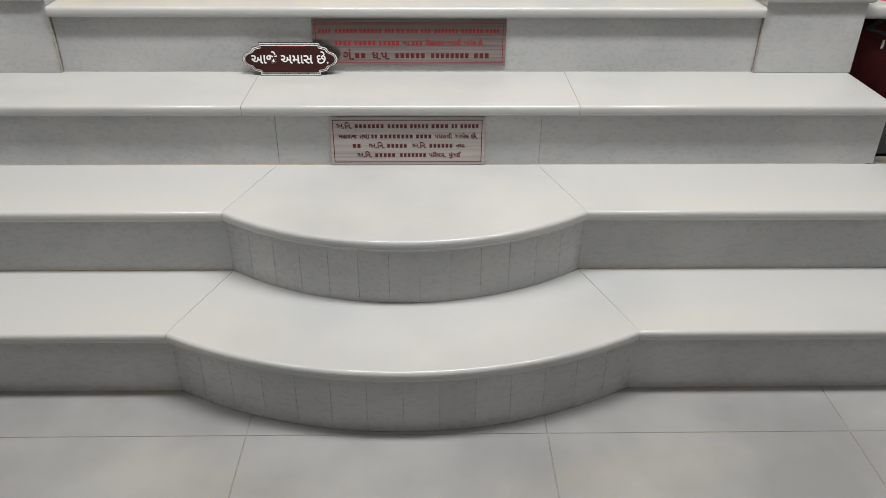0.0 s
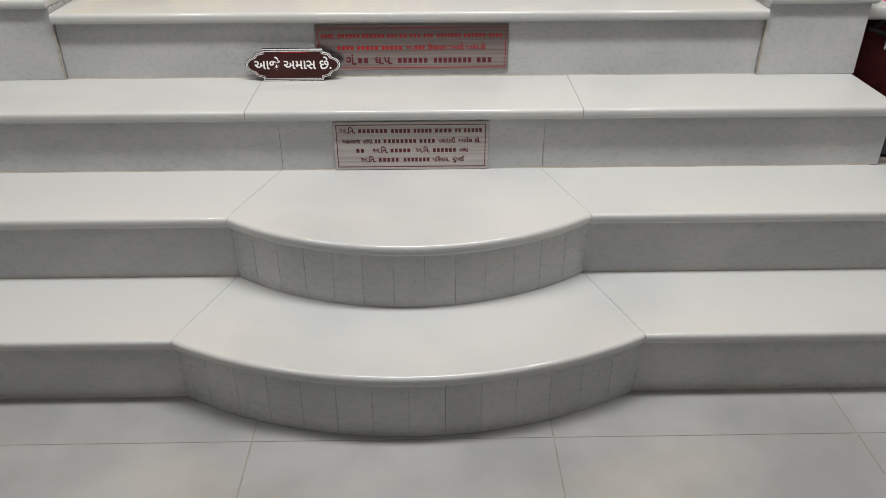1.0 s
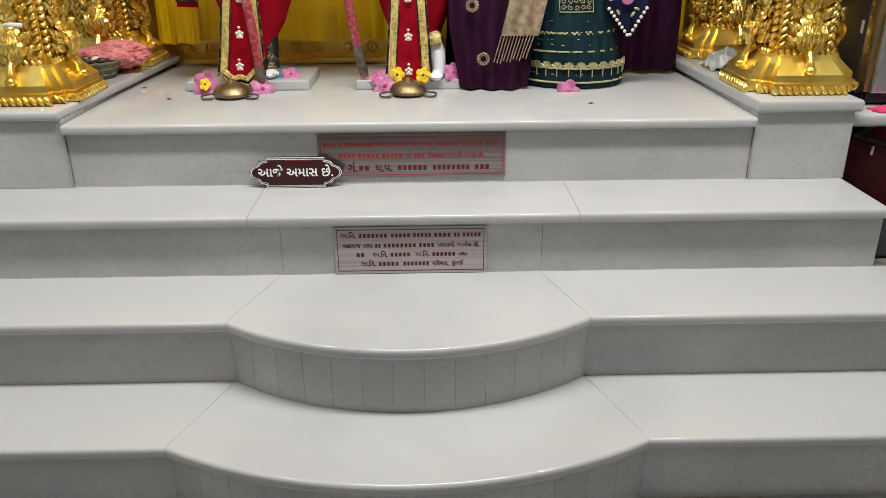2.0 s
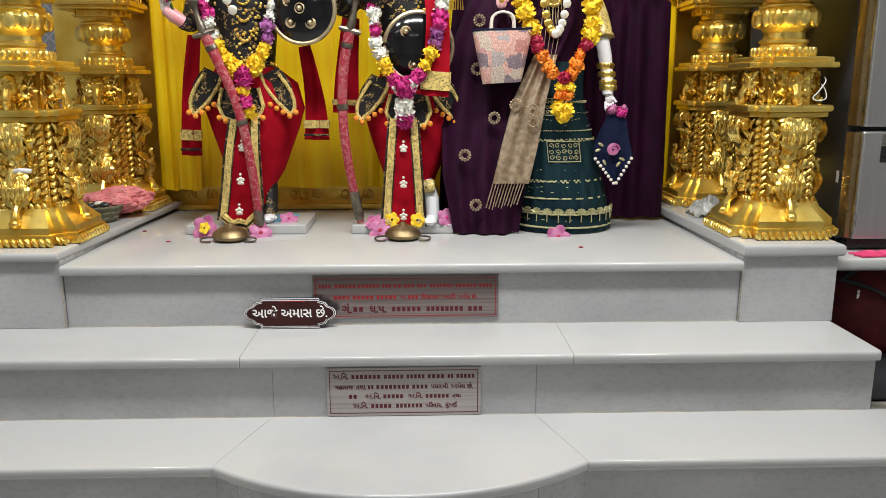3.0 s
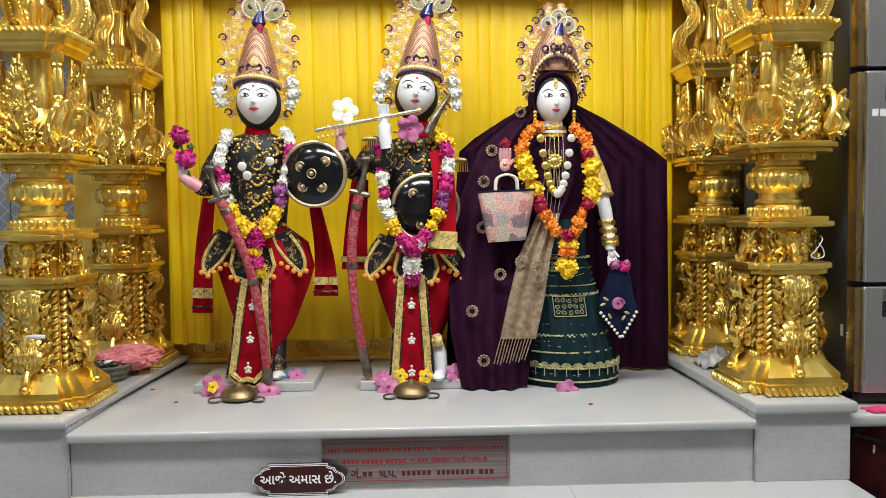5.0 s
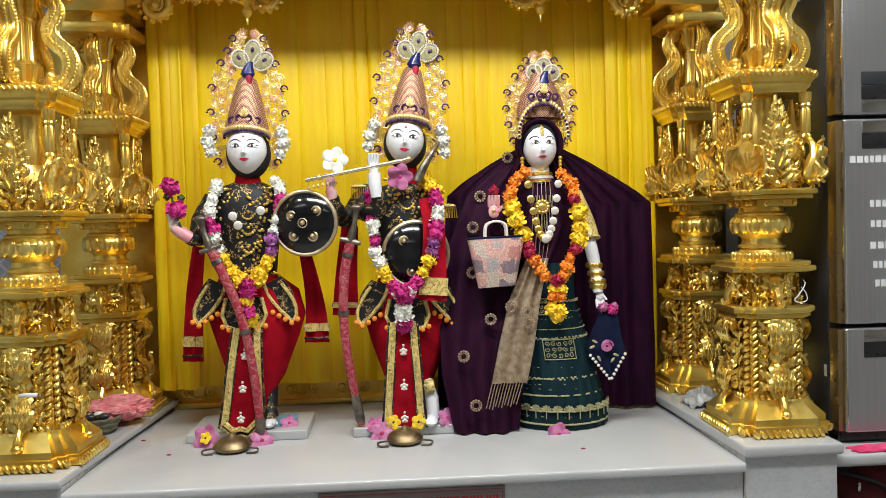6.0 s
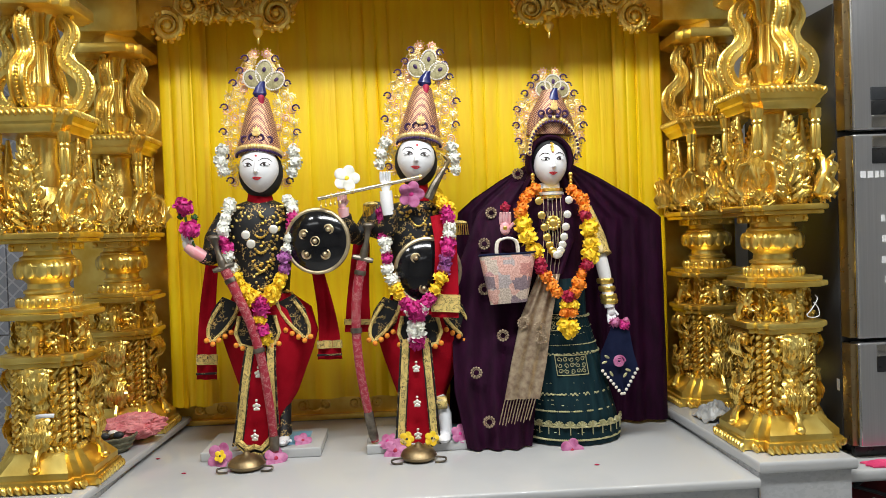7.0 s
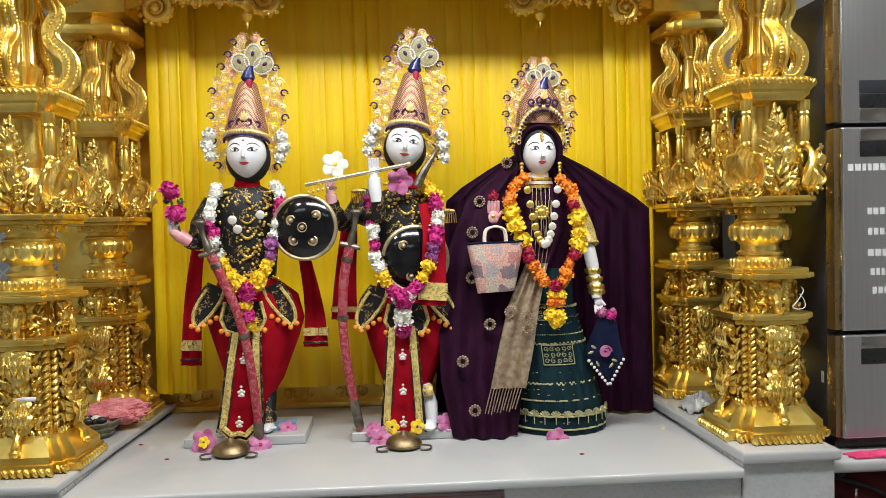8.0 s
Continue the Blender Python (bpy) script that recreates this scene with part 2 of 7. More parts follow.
step("step_1", 0.0, H1, Y1, Y2, LEFT, RIGHT, (0.498, 1.322, 0.410), 14, "lowest white marble step with a bowed middle")
step("step_2", H1, H2, Y2, Y3, LEFT, RIGHT, (0.410, 1.548, 0.328), 13, "second white marble step with a bowed middle")
step("step_3", H2, H3, Y3, Y4, LEFT, 1.190, None, ([-0.397, 0.420], [-0.323, 0.332]), "straight white marble step with a steel plaque on its riser")
stage = step("stage", H3, H4, Y4, 3.20, -0.919, 0.929, None, ([], []), "white marble stage slab below the golden shrine")

# side plinths that carry the columns
PLINTH, PLINTH_WEST = H4 + 0.046, H4 + 0.037
for s, x_in0, x_in1, x_out in ((-1, -0.921, -0.872, -1.60), (1, 0.926, 0.900, 1.208)):
    a, b = sorted((-0.921 if s < 0 else 0.931, x_out - s * 0.013))
    ob = tagged(part("side_plinth", box(bmesh.new(), (a, Y4 - 0.008, H3 + 0.001), (b, 3.2, H4 + 0.014)), MARBLE_RISER), "raised white marble side plinth with a thick slab", "plinth", kind="structure")
    outline = [(x_in0, Y4 - 0.022), (x_out, Y4 - 0.022), (x_out, 3.2), (x_in1, 3.2)]
    part("slab", prism(bmesh.new(), outline if s > 0 else outline[::-1], "z", H4 + 0.012, PLINTH if s > 0 else PLINTH_WEST, bev=0.010, seg=4), MARBLE, ob)
for s in (-1, 1):
    line = [(-0.9205 if s < 0 else 0.9305, Y4 - 0.0095, H3 + 0.003 + 0.014 * k) for k in range(11)]
    part("grout_bead", tube(bmesh.new(), line, [0.0012 + 0.0024 * abs(noise.noise(Vector((1.7 * k, s, 0)))) for k in range(11)], seg=6), GROUT_WARM, stage, "yellowed grout bead")
for ob, y, z, xa, xb in ((stage, Y4, H3, -0.93, 0.93), (bpy.data.objects["step_3"], Y3, H2, -1.7, 1.17), (bpy.data.objects["step_2"], Y2, H1, -1.9, -0.42), (bpy.data.objects["step_2"], Y2, H1, 0.42, 1.9), (bpy.data.objects["step_1"], Y1, 0.0, -1.9, -0.51), (bpy.data.objects["step_1"], Y1, 0.0, 0.51, 1.9)):
    n = int((xb - xa) / 0.03)
    part("grout_line", tube(bmesh.new(), [(xa + (xb - xa) * k / n, y - 0.0002, z + 0.0004) for k in range(n + 1)], [0.0009 + 0.0007 * abs(noise.noise(Vector((k * 0.7, z, 0)))) for k in range(n + 1)], seg=6), GROUT_WARM, ob)

# shelf slab under the refrigerator, and the dark niche below it
bm = prism(bmesh.new(), [(1.209, 2.20), (2.3, 2.20), (2.3, 3.2), (1.209, 3.2)], "z", 0.634, 0.671, bev=0.012, seg=3)
tagged(part("marble_shelf", bm, MARBLE), "white marble shelf slab that carries the refrigerator", "shelf", kind="structure")
# back, side and floor of the niche share the refrigerator body's dark grey
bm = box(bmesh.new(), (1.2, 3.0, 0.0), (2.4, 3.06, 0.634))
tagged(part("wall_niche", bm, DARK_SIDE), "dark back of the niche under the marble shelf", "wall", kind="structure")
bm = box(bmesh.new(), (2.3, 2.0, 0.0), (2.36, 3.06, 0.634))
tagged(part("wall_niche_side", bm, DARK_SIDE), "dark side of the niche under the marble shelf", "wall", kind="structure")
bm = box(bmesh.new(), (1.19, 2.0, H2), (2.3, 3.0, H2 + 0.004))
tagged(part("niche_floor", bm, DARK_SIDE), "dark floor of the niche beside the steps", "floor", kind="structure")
# ---------------------------------------------------------------- golden columns


def cross(c, half, arm, reach):
    """Plan of a square with a projecting block on each side, as (x, y)."""
    q = [(-arm, -reach), (arm, -reach), (arm, -half), (half, -half), (half, -arm), (reach, -arm),
         (reach, arm), (half, arm), (half, half), (arm, half), (arm, reach), (-arm, reach),
         (-arm, half), (-half, half), (-half, arm), (-reach, arm), (-reach, -arm), (-half, -arm), (-half, -half), (-arm, -half)]
    return [(c[0] + x, c[1] + y) for x, y in q]


def rope(bm, a, b, r, pitch=0.022):
    """Twisted cord between two points."""
    a, b = Vector(a), Vector(b)
    n = max(2, int((b - a).length / pitch))
    d = (b - a) / n
    turn = d.to_track_quat("X", "Z").to_matrix().to_4x4() @ pose(0, 0, 0, 0, 52, 0)
    for i in range(n):
        ball(bm, a + d * (i + 0.5), (r * 1.35, r * 0.9, d.length * 0.36), u=9, v=6, turn=turn)
    return bm


def leaf(bm, spine, widths, normal=None, side=None, rib=0.003, lobes=3.0, notch=0.3, cup=0.0, thick=0.004):
    """Carved acanthus blade along spine: notched edges, a centre rib and slanting veins."""
    n = len(spine)
    loops = []
    for i, p in enumerate(spine):
        t = i / (n - 1)
        d = (spine[min(i + 1, n - 1)] - spine[max(i - 1, 0)]).normalized()
        sd = Vector(side) if side else Vector(normal).cross(d).normalized()
        nor = d.cross(sd).normalized()
        w = widths[i] * (1 - notch * (0.5 + 0.5 * math.cos(2 * math.pi * lobes * t)))
        loop = []
        for k in range(9):
            u = -1 + k / 4
            h = rib * (0.9 * (1 - abs(u)) + 0.7 * math.cos(2 * math.pi * (lobes * t + 0.55 * abs(u))) * (1 if 0 < abs(u) < 1 else 0)) + cup * u * u
            loop.append(p + sd * (w * u) + nor * h)
        loop.append(p - nor * thick)
        loops.append(loop)
    return rings(bm, loops)


def arch_spine(a, b, lift, curl=0.0, n=6):
    """Points from a to b that rise by lift in the middle and curl off by curl at the tip."""
    a, b, lift = Vector(a), Vector(b), Vector(lift)
    return [a.lerp(b, i / n) + lift * (math.sin(math.pi * i / n) + curl * (i / n) ** 3) for i in range(n + 1)]


def foliage(bm, lo, hi, n, size, rng):
    """Carved leaves turned at random on a face."""
    for _ in range(n):
        p = Vector([rng.uniform(lo[i], hi[i]) for i in range(3)])
        s = size * rng.uniform(0.7, 1.3)
        a = rng.uniform(0, 2 * math.pi)
        d = Vector((math.cos(a), 0, math.sin(a))) * s * 1.25
        w = s * rng.uniform(0.45, 0.7)
        leaf(bm, arch_spine(p - d, p + d, (0, -0.55 * s, 0), 0.9, 5), [w * q for q in (0.5, 0.95, 1, 0.9, 0.6, 0.15)], normal=(0, -1, 0), rib=0.22 * s, lobes=2.5, thick=0.2 * s)
    return bm


def quarter(build, c, angle):
    """Geometry that build() makes for the front face, turned round the axis through c."""
    bm = build()
    bm.transform(Matrix.Translation(c) @ Matrix.Rotation(radians(angle), 4, "Z") @ Matrix.Translation(-Vector(c)))
    return bm


def golden_column(cx, cy, z0):
    rng = random.Random(5)
    c = Vector((cx, cy, z0))
    col = thing("golden_column", c, "tall carved golden column with pot, scrolls and figures on a marble plinth", "column", "golden columns of the shrine")

    def plate(name, half, arm, reach, za, zb, bev=0.006, mat=GOLD_SMOOTH):
        return part(name, prism(bmesh.new(), cross(c, half, arm, reach), "z", za, zb, bev=bev, seg=2), mat, col)

    # stepped base with a twisted cord
    foot = plate("base", 0.140, 0.115, 0.176, z0, z0 + 0.034, 0.008)
    for k in range(4):
        def cord():
            bm = bmesh.new()
            rope(bm, (cx - 0.122, cy - 0.178, z0 + 0.013), (cx + 0.122, cy - 0.178, z0 + 0.013), 0.012)
            rope(bm, (cx - 0.148, cy - 0.142, z0 + 0.013), (cx - 0.118, cy - 0.142, z0 + 0.013), 0.011)
            rope(bm, (cx + 0.118, cy - 0.142, z0 + 0.013), (cx + 0.148, cy - 0.142, z0 + 0.013), 0.011)
            return bm
        part("rope_moulding", quarter(cord, c, 90 * k), GOLD, foot)
    loops = []
    for h, a, r, z in ((0.132, 0.107, 0.165, z0 + 0.034), (0.132, 0.107, 0.165, z0 + 0.052), (0.105, 0.082, 0.125, z0 + 0.088), (0.10, 0.08, 0.118, z0 + 0.10)):
        loops.append([(x, y, z) for x, y in cross(c, h, a, r)])
    part("plinth_slope", rings(bmesh.new(), loops), GOLD_SMOOTH, col)

    # carved dado
    za, zb = z0 + 0.10, z0 + 0.338
    part("dado", prism(bmesh.new(), cross(c, 0.085, 0.06, 0.092), "z", za - 0.01, zb + 0.005, bev=0.003), GOLD_SMOOTH, col)
    for k in range(4):
        def bracket():
            bm = bmesh.new()
            y = cy - 0.092
            line = smooth_path([(cx, y - 0.012, zb - 0.010), (cx, y - 0.042, zb - 0.012), (cx, y - 0.050, zb - 0.040), (cx, y - 0.026, zb - 0.078), (cx, y - 0.010, zb - 0.112),
                                (cx, y - 0.016, za + 0.098), (cx, y - 0.044, za + 0.066), (cx, y - 0.050, za + 0.034), (cx, y - 0.034, za + 0.006)], 5)
            n = len(line)
            wide = [0.040 - 0.018 * min(1, i / (0.62 * n)) + 0.018 * max(0, math.sin(math.pi * (i / n - 0.58) / 0.42)) for i in range(n)]
            leaf(bm, line, [w * 1.25 for w in wide], side=(1, 0, 0), rib=0.010, lobes=7, notch=0.26, thick=0.020)
            tube(bm, [(cx - 0.044, y - 0.030, zb - 0.026), (cx - 0.030, y - 0.032, zb - 0.026), (cx, y - 0.034, zb - 0.026), (cx + 0.030, y - 0.032, zb - 0.026), (cx + 0.044, y - 0.030, zb - 0.026)], [0.012, 0.019, 0.021, 0.019, 0.012], seg=12)
            for k2 in range(5):
                x = cx - 0.036 + 0.018 * k2
                leaf(bm, arch_spine((x, y - 0.050, zb - 0.016), (x + 0.1 * (x - cx), y - 0.046, zb - 0.074), (0, -0.010, 0), -0.6, 5), [0.008, 0.011, 0.011, 0.010, 0.007, 0.002], normal=(0, -1, 0), rib=0.004, lobes=1.5, notch=0.1)
                x = cx - 0.030 + 0.015 * k2
                leaf(bm, arch_spine((x, y - 0.050, za + 0.080), (x, y - 0.050, za + 0.028), (0, -0.012, 0), 0.5, 5), [0.005, 0.008, 0.009, 0.008, 0.006, 0.002], normal=(0, -1, 0), rib=0.004, lobes=1.5, notch=0.1)
            for q in (-1, 1):
                for k2 in range(4):
                    z2 = zb - 0.050 - 0.026 * k2
                    leaf(bm, arch_spine((cx + q * 0.030, y - 0.004, z2 - 0.012), (cx + q * 0.034, y - 0.040 + 0.006 * k2, z2 + 0.012), (q * 0.008, 0, 0), 0.4, 5), [0.006, 0.010, 0.011, 0.009, 0.006, 0.002], normal=(q, 0, 0), rib=0.004, lobes=2)
                for k2 in range(3):
                    leaf(bm, arch_spine((cx + q * 0.026, y - 0.036, za + 0.030 + 0.016 * k2), (cx + q * 0.030, y + 0.004, za + 0.046 + 0.022 * k2), (q * 0.010, 0, 0), 0.2, 5), [0.008, 0.012, 0.012, 0.010, 0.007, 0.002], normal=(q, 0, 0), rib=0.004, lobes=2)
            for q in (-1, 1):
                tube(bm, scroll((cx + q * 0.020, y - 0.040, zb - 0.030), 0.017, 1.4, 1.2, 1, plane="yz"), 0.006, seg=5)
                for k2 in range(4):
                    ball(bm, (cx + q * (0.018 - 0.002 * k2), y - 0.034 - 0.004 * k2, za + 0.072 - 0.016 * k2), (0.005, 0.014, 0.009), u=8, v=5, turn=pose(0, 0, 0, 30, q * 20, 0))
            tube(bm, smooth_path([(cx, y - 0.048, za + 0.062), (cx, y - 0.066, za + 0.082), (cx, y - 0.056, za + 0.106), (cx, y - 0.070, za + 0.112)], 3), [0.009, 0.008, 0.007, 0.007, 0.007, 0.008, 0.009, 0.009, 0.006, 0.003], seg=7)
            tube(bm, smooth_path([(cx, y - 0.036, za + 0.012), (cx, y - 0.056, za - 0.006), (cx, y - 0.064, za - 0.030)], 3), [0.015, 0.013, 0.011, 0.011, 0.013, 0.016, 0.014], seg=8)
            ball(bm, (cx, y - 0.070, za - 0.036), (0.018, 0.018, 0.012), u=10, v=7)
            return bm
        part("leaf_bracket", quarter(bracket, c, 90 * k), GOLD_CARVED, col)

        def panel():
            bm = bmesh.new()
            for s in (-1, 1):
                x = cx + s * 0.078
                rope(bm, (x - s * 0.004, cy - 0.094, za + 0.016), (x - s * 0.004, cy - 0.094, zb - 0.004), 0.012, 0.019)
                for j in range(6):
                    z2 = za + 0.018 + 0.036 * j
                    leaf(bm, arch_spine((cx + s * 0.028, cy - 0.094, z2), (cx + s * 0.066, cy - 0.096, z2 + 0.034), (0, -0.014, 0), 0.5, 6), [0.007, 0.013, 0.016, 0.015, 0.012, 0.008, 0.002], normal=(0, -1, 0), rib=0.005, lobes=3)
                for j in range(4):
                    tube(bm, scroll((cx + s * 0.047, cy - 0.094, za + 0.035 + 0.055 * j), 0.014, 1.3, j, s * (1 if j % 2 else -1), n=12), 0.0042, seg=5)
            rope(bm, (cx - 0.085, cy - 0.105, za + 0.004), (cx + 0.085, cy - 0.105, za + 0.004), 0.010, 0.02)
            return bm
        part("carved_panel", quarter(panel, c, 90 * k), GOLD_CARVED, col)

    # plate, block with curled heads, plate
    plate("lower_plate", 0.108, 0.082, 0.130, zb, zb + 0.014, 0.003)
    plate("lower_plate_lip", 0.118, 0.09, 0.142, zb + 0.014, zb + 0.034, 0.007)
    zc, zd = zb + 0.034, zb + 0.135
    part("block", prism(bmesh.new(), cross(c, 0.07, 0.045, 0.078), "z", zc - 0.004, zd + 0.004, bev=0.004), GOLD_SMOOTH, col)
    for k in range(4):
        def head():
            bm = bmesh.new()
            y = cy - 0.088
            ball(bm, (cx, y - 0.008, zd - 0.04), (0.032, 0.026, 0.034), u=12, v=8)
            tube(bm, smooth_path([(cx - 0.02, y - 0.02, zd - 0.03), (cx, y - 0.034, zd - 0.018), (cx + 0.02, y - 0.02, zd - 0.03)], 3), 0.005, seg=5)
            for s in (-1, 1):
                foliage(bm, (cx + s * 0.052 - 0.014, y + 0.002, zc + 0.006), (cx + s * 0.052 + 0.014, y + 0.012, zd - 0.004), 16, 0.0105, rng)
                for j in range(3):
                    leaf(bm, arch_spine((cx + s * 0.020, y - 0.010, zd - 0.058 + 0.012 * j), (cx + s * (0.060 - 0.004 * j), y - 0.004, zd - 0.070 + 0.030 * j), (0, -0.014, 0), 0.4, 6), [0.006, 0.012, 0.015, 0.015, 0.012, 0.007, 0.001], normal=(0, -1, 0), rib=0.005, lobes=3)
                ball(bm, (cx + s * 0.014, y - 0.034, zd - 0.032), (0.006, 0.005, 0.005), u=8, v=6)
                ball(bm, (cx + s * 0.018, y - 0.022, zd - 0.070), (0.008, 0.014, 0.007), u=7, v=5)
            tube(bm, smooth_path([(cx, y - 0.026, zd - 0.052), (cx, y - 0.038, zd - 0.075), (cx, y - 0.036, zd - 0.092), (cx + 0.004, y - 0.052, zd - 0.096), (cx + 0.006, y - 0.060, zd - 0.082)], 4),
                 [0.015 - 0.0006 * i for i in range(17)], seg=7)
            foliage(bm, (cx - 0.05, y - 0.004, zc), (cx + 0.05, y + 0.012, zc + 0.025), 10, 0.014, rng)
            return bm
        part("carved_bracket", quarter(head, c, 90 * k), GOLD, col)

    plate("upper_plate", 0.120, 0.094, 0.146, zd, zd + 0.016, 0.004)
    plate("upper_plate_lip", 0.108, 0.085, 0.132, zd + 0.016, zd + 0.030, 0.004)

    # lotus pot
    zp = zd + 0.030
    pot = part("pot", lathe(bmesh.new(), (cx, cy, zp), [(0.098, 0), (0.098, 0.012), (0.085, 0.022), (0.076, 0.030), (0.070, 0.036), (0.078, 0.040), (0.078, 0.046), (0.066, 0.052), (0.064, 0.066),
                                                       (0.072, 0.074), (0.090, 0.086), (0.099, 0.102), (0.102, 0.116), (0.096, 0.128), (0.084, 0.136), (0.086, 0.141), (0.074, 0.148), (0.072, 0.166)], seg=40), GOLD_SMOOTH, col)
    bm = bmesh.new()
    for k in range(14):
        a = 2 * math.pi * k / 14
        ball(bm, (cx + 0.092 * math.cos(a), cy + 0.092 * math.sin(a), zp + 0.106), (0.014, 0.021, 0.026), u=9, v=7, turn=Matrix.Rotation(a, 4, "Z"))
    part("petal_ring", bm, GOLD_SMOOTH, pot)
    bm = bmesh.new()
    for k in range(26):
        a = 2 * math.pi * k / 26
        ball(bm, (cx + 0.095 * math.cos(a), cy + 0.095 * math.sin(a), zp + 0.014), (0.009, 0.0115, 0.014), u=7, v=5, turn=Matrix.Rotation(a, 4, "Z"))
    part("foot_ring", bm, GOLD_SMOOTH, pot)
    ze = zp + 0.160
    plate("abacus", 0.082, 0.06, 0.098, ze, ze + 0.022, 0.003)
    bm = bmesh.new()
    for k in range(4):
        def beads():
            b = bmesh.new()
            for j in (-1, 1):
                tube(b, scroll((cx + j * 0.028, cy - 0.100, ze + 0.011), 0.008, 1.3, 0, j, n=12), 0.003, seg=5)
                ball(b, (cx + j * 0.075, cy - 0.084, ze + 0.011), 0.008, u=8, v=6)
            return b
        merge(bm, quarter(beads, c, 90 * k))
    part("abacus_scrolls", bm, GOLD, col)
    plate("figure_plate", 0.118, 0.095, 0.138, ze + 0.022, ze + 0.034, 0.003)
    plate("figure_plate_lip", 0.128, 0.104, 0.150, ze + 0.034, ze + 0.052, 0.006)

    # figure tier with corner colonnettes
    zf = ze + 0.052
    zg = zf + 0.276
    part("tier_core", lathe(bmesh.new(), (cx, cy, zf), [(0.07, 0), (0.07, 0.10), (0.05, 0.13), (0.055, 0.17), (0.045, 0.2), (0.05, 0.27), (0.06, 0.278)], seg=20), GOLD_SMOOTH, col)
    for k in range(4):
        def colonnette():
            return lathe(bmesh.new(), (cx - 0.098, cy - 0.112, zf + 0.142), [(0.013, 0), (0.019, 0.004), (0.019, 0.010), (0.013, 0.016), (0.017, 0.024), (0.017, 0.084), (0.013, 0.09), (0.019, 0.098), (0.015, 0.104), (0.020, 0.112), (0.020, 0.136)], seg=32, flute=8, depth=0.18)
        part("colonnette", quarter(colonnette, c, 90 * k), GOLD_SMOOTH, col)

        def shell():
            bm = bmesh.new()
            x, y = cx - 0.100, cy - 0.116
            out, across = Vector((-0.62, -0.78, 0)), Vector((0.78, -0.62, 0))
            hub = Vector((x + 0.010, y + 0.006, zf + 0.030))
            grid = []
            for j in range(57):
                a = radians(-105 + 3.75 * j)
                rad = 0.052 + 0.052 * max(0, math.cos(a)) ** 0.8
                row = []
                for i in range(7):
                    q = i / 6
                    rr = rad * q * (1 + 0.05 * math.cos(9.6 * a) * q)
                    row.append(hub + across * (rr * math.sin(a) * 0.92) + Vector((0, 0, rr * math.cos(a))) + out * (0.004 + 0.050 * q ** 2.2 + 0.0075 * q * math.cos(9.6 * a)))
                back = [p - out * 0.006 for p in row[::-1]]
                grid.append(row + back)
            rings(bm, grid)
            tube(bm, [row[6] for row in grid], 0.0055, seg=6)
            ball(bm, hub + out * 0.020, (0.016, 0.016, 0.018), u=10, v=8)
            for j in range(5):
                a = radians(-70 + 35 * j)
                p = hub + out * 0.028
                leaf(bm, arch_spine(p, p + across * (0.036 * math.sin(a)) + Vector((0, 0, -0.006 + 0.020 * math.cos(a))) + out * 0.012, out * 0.006, 0.8, 5), [0.005, 0.008, 0.009, 0.008, 0.005, 0.001], normal=out, rib=0.003, lobes=2)
            tube(bm, smooth_path([(x, y - 0.028, zf + 0.05), (x + 0.012, y - 0.044, zf + 0.068), (x + 0.004, y - 0.046, zf + 0.088), (x - 0.010, y - 0.050, zf + 0.082)], 3), 0.0085, seg=6)
            foliage(bm, (x - 0.024, y - 0.03, zf + 0.002), (x + 0.03, y + 0.01, zf + 0.03), 9, 0.014, rng)
            tube(bm, smooth_path([(x - 0.045, y + 0.03, zf + 0.03), (x - 0.052, y + 0.01, zf + 0.08), (x - 0.03, y - 0.002, zf + 0.125), (x, y, zf + 0.142)], 4), 0.011, seg=6)
            return bm
        part("shell_ornament", quarter(shell, c, 90 * k), GOLD, col)

        def figure():
            bm = bmesh.new()
            y = cy - 0.110
            foliage(bm, (cx - 0.078, y - 0.006, zf + 0.004), (cx + 0.078, y + 0.02, zf + 0.080), 46, 0.0155, rng)
            for s in (-1, 1):
                for j in range(4):
                    z2 = zf + 0.012 + 0.022 * j
                    leaf(bm, arch_spine((cx + s * 0.010, y - 0.014, z2), (cx + s * (0.052 - 0.006 * j), y - 0.010, z2 + 0.030), (0, -0.016, 0), 0.6, 6), [0.006, 0.011, 0.013, 0.012, 0.010, 0.007, 0.001], normal=(0, -1, 0), rib=0.005, lobes=3)
                tube(bm, scroll((cx + s * 0.040, y - 0.018, zf + 0.112), 0.024, 1.5, 1.6, s), [0.0085 - 0.0002 * i for i in range(22)], seg=7)
                tube(bm, smooth_path([(cx + s * 0.040, y - 0.016, zf + 0.138), (cx + s * 0.022, y - 0.024, zf + 0.120), (cx + s * 0.016, y - 0.024, zf + 0.088), (cx + s * 0.004, y - 0.020, zf + 0.062)], 4), 0.007, seg=6)
                for j in range(7):
                    t = j / 6
                    z2, w = zf + 0.128 + 0.112 * t, 0.052 * (1 - t) + 0.010
                    leaf(bm, arch_spine((cx + s * w * 0.35, y - 0.012, z2 - 0.006), (cx + s * w * 1.05, y - 0.006, z2 + 0.018), (0, -0.012, 0), 0.9, 5), [0.006, 0.010, 0.011, 0.010, 0.007, 0.001], normal=(0, -1, 0), rib=0.004, lobes=2)
            loft(bm, [(cx, y - 0.006, zf + 0.07, 0.020, 0.014), (cx, y - 0.006, zf + 0.12, 0.034, 0.020), (cx, y - 0.006, zf + 0.17, 0.028, 0.020), (cx, y - 0.004, zf + 0.22, 0.016, 0.014), (cx, y - 0.004, zf + 0.270, 0.005, 0.006)], seg=14)
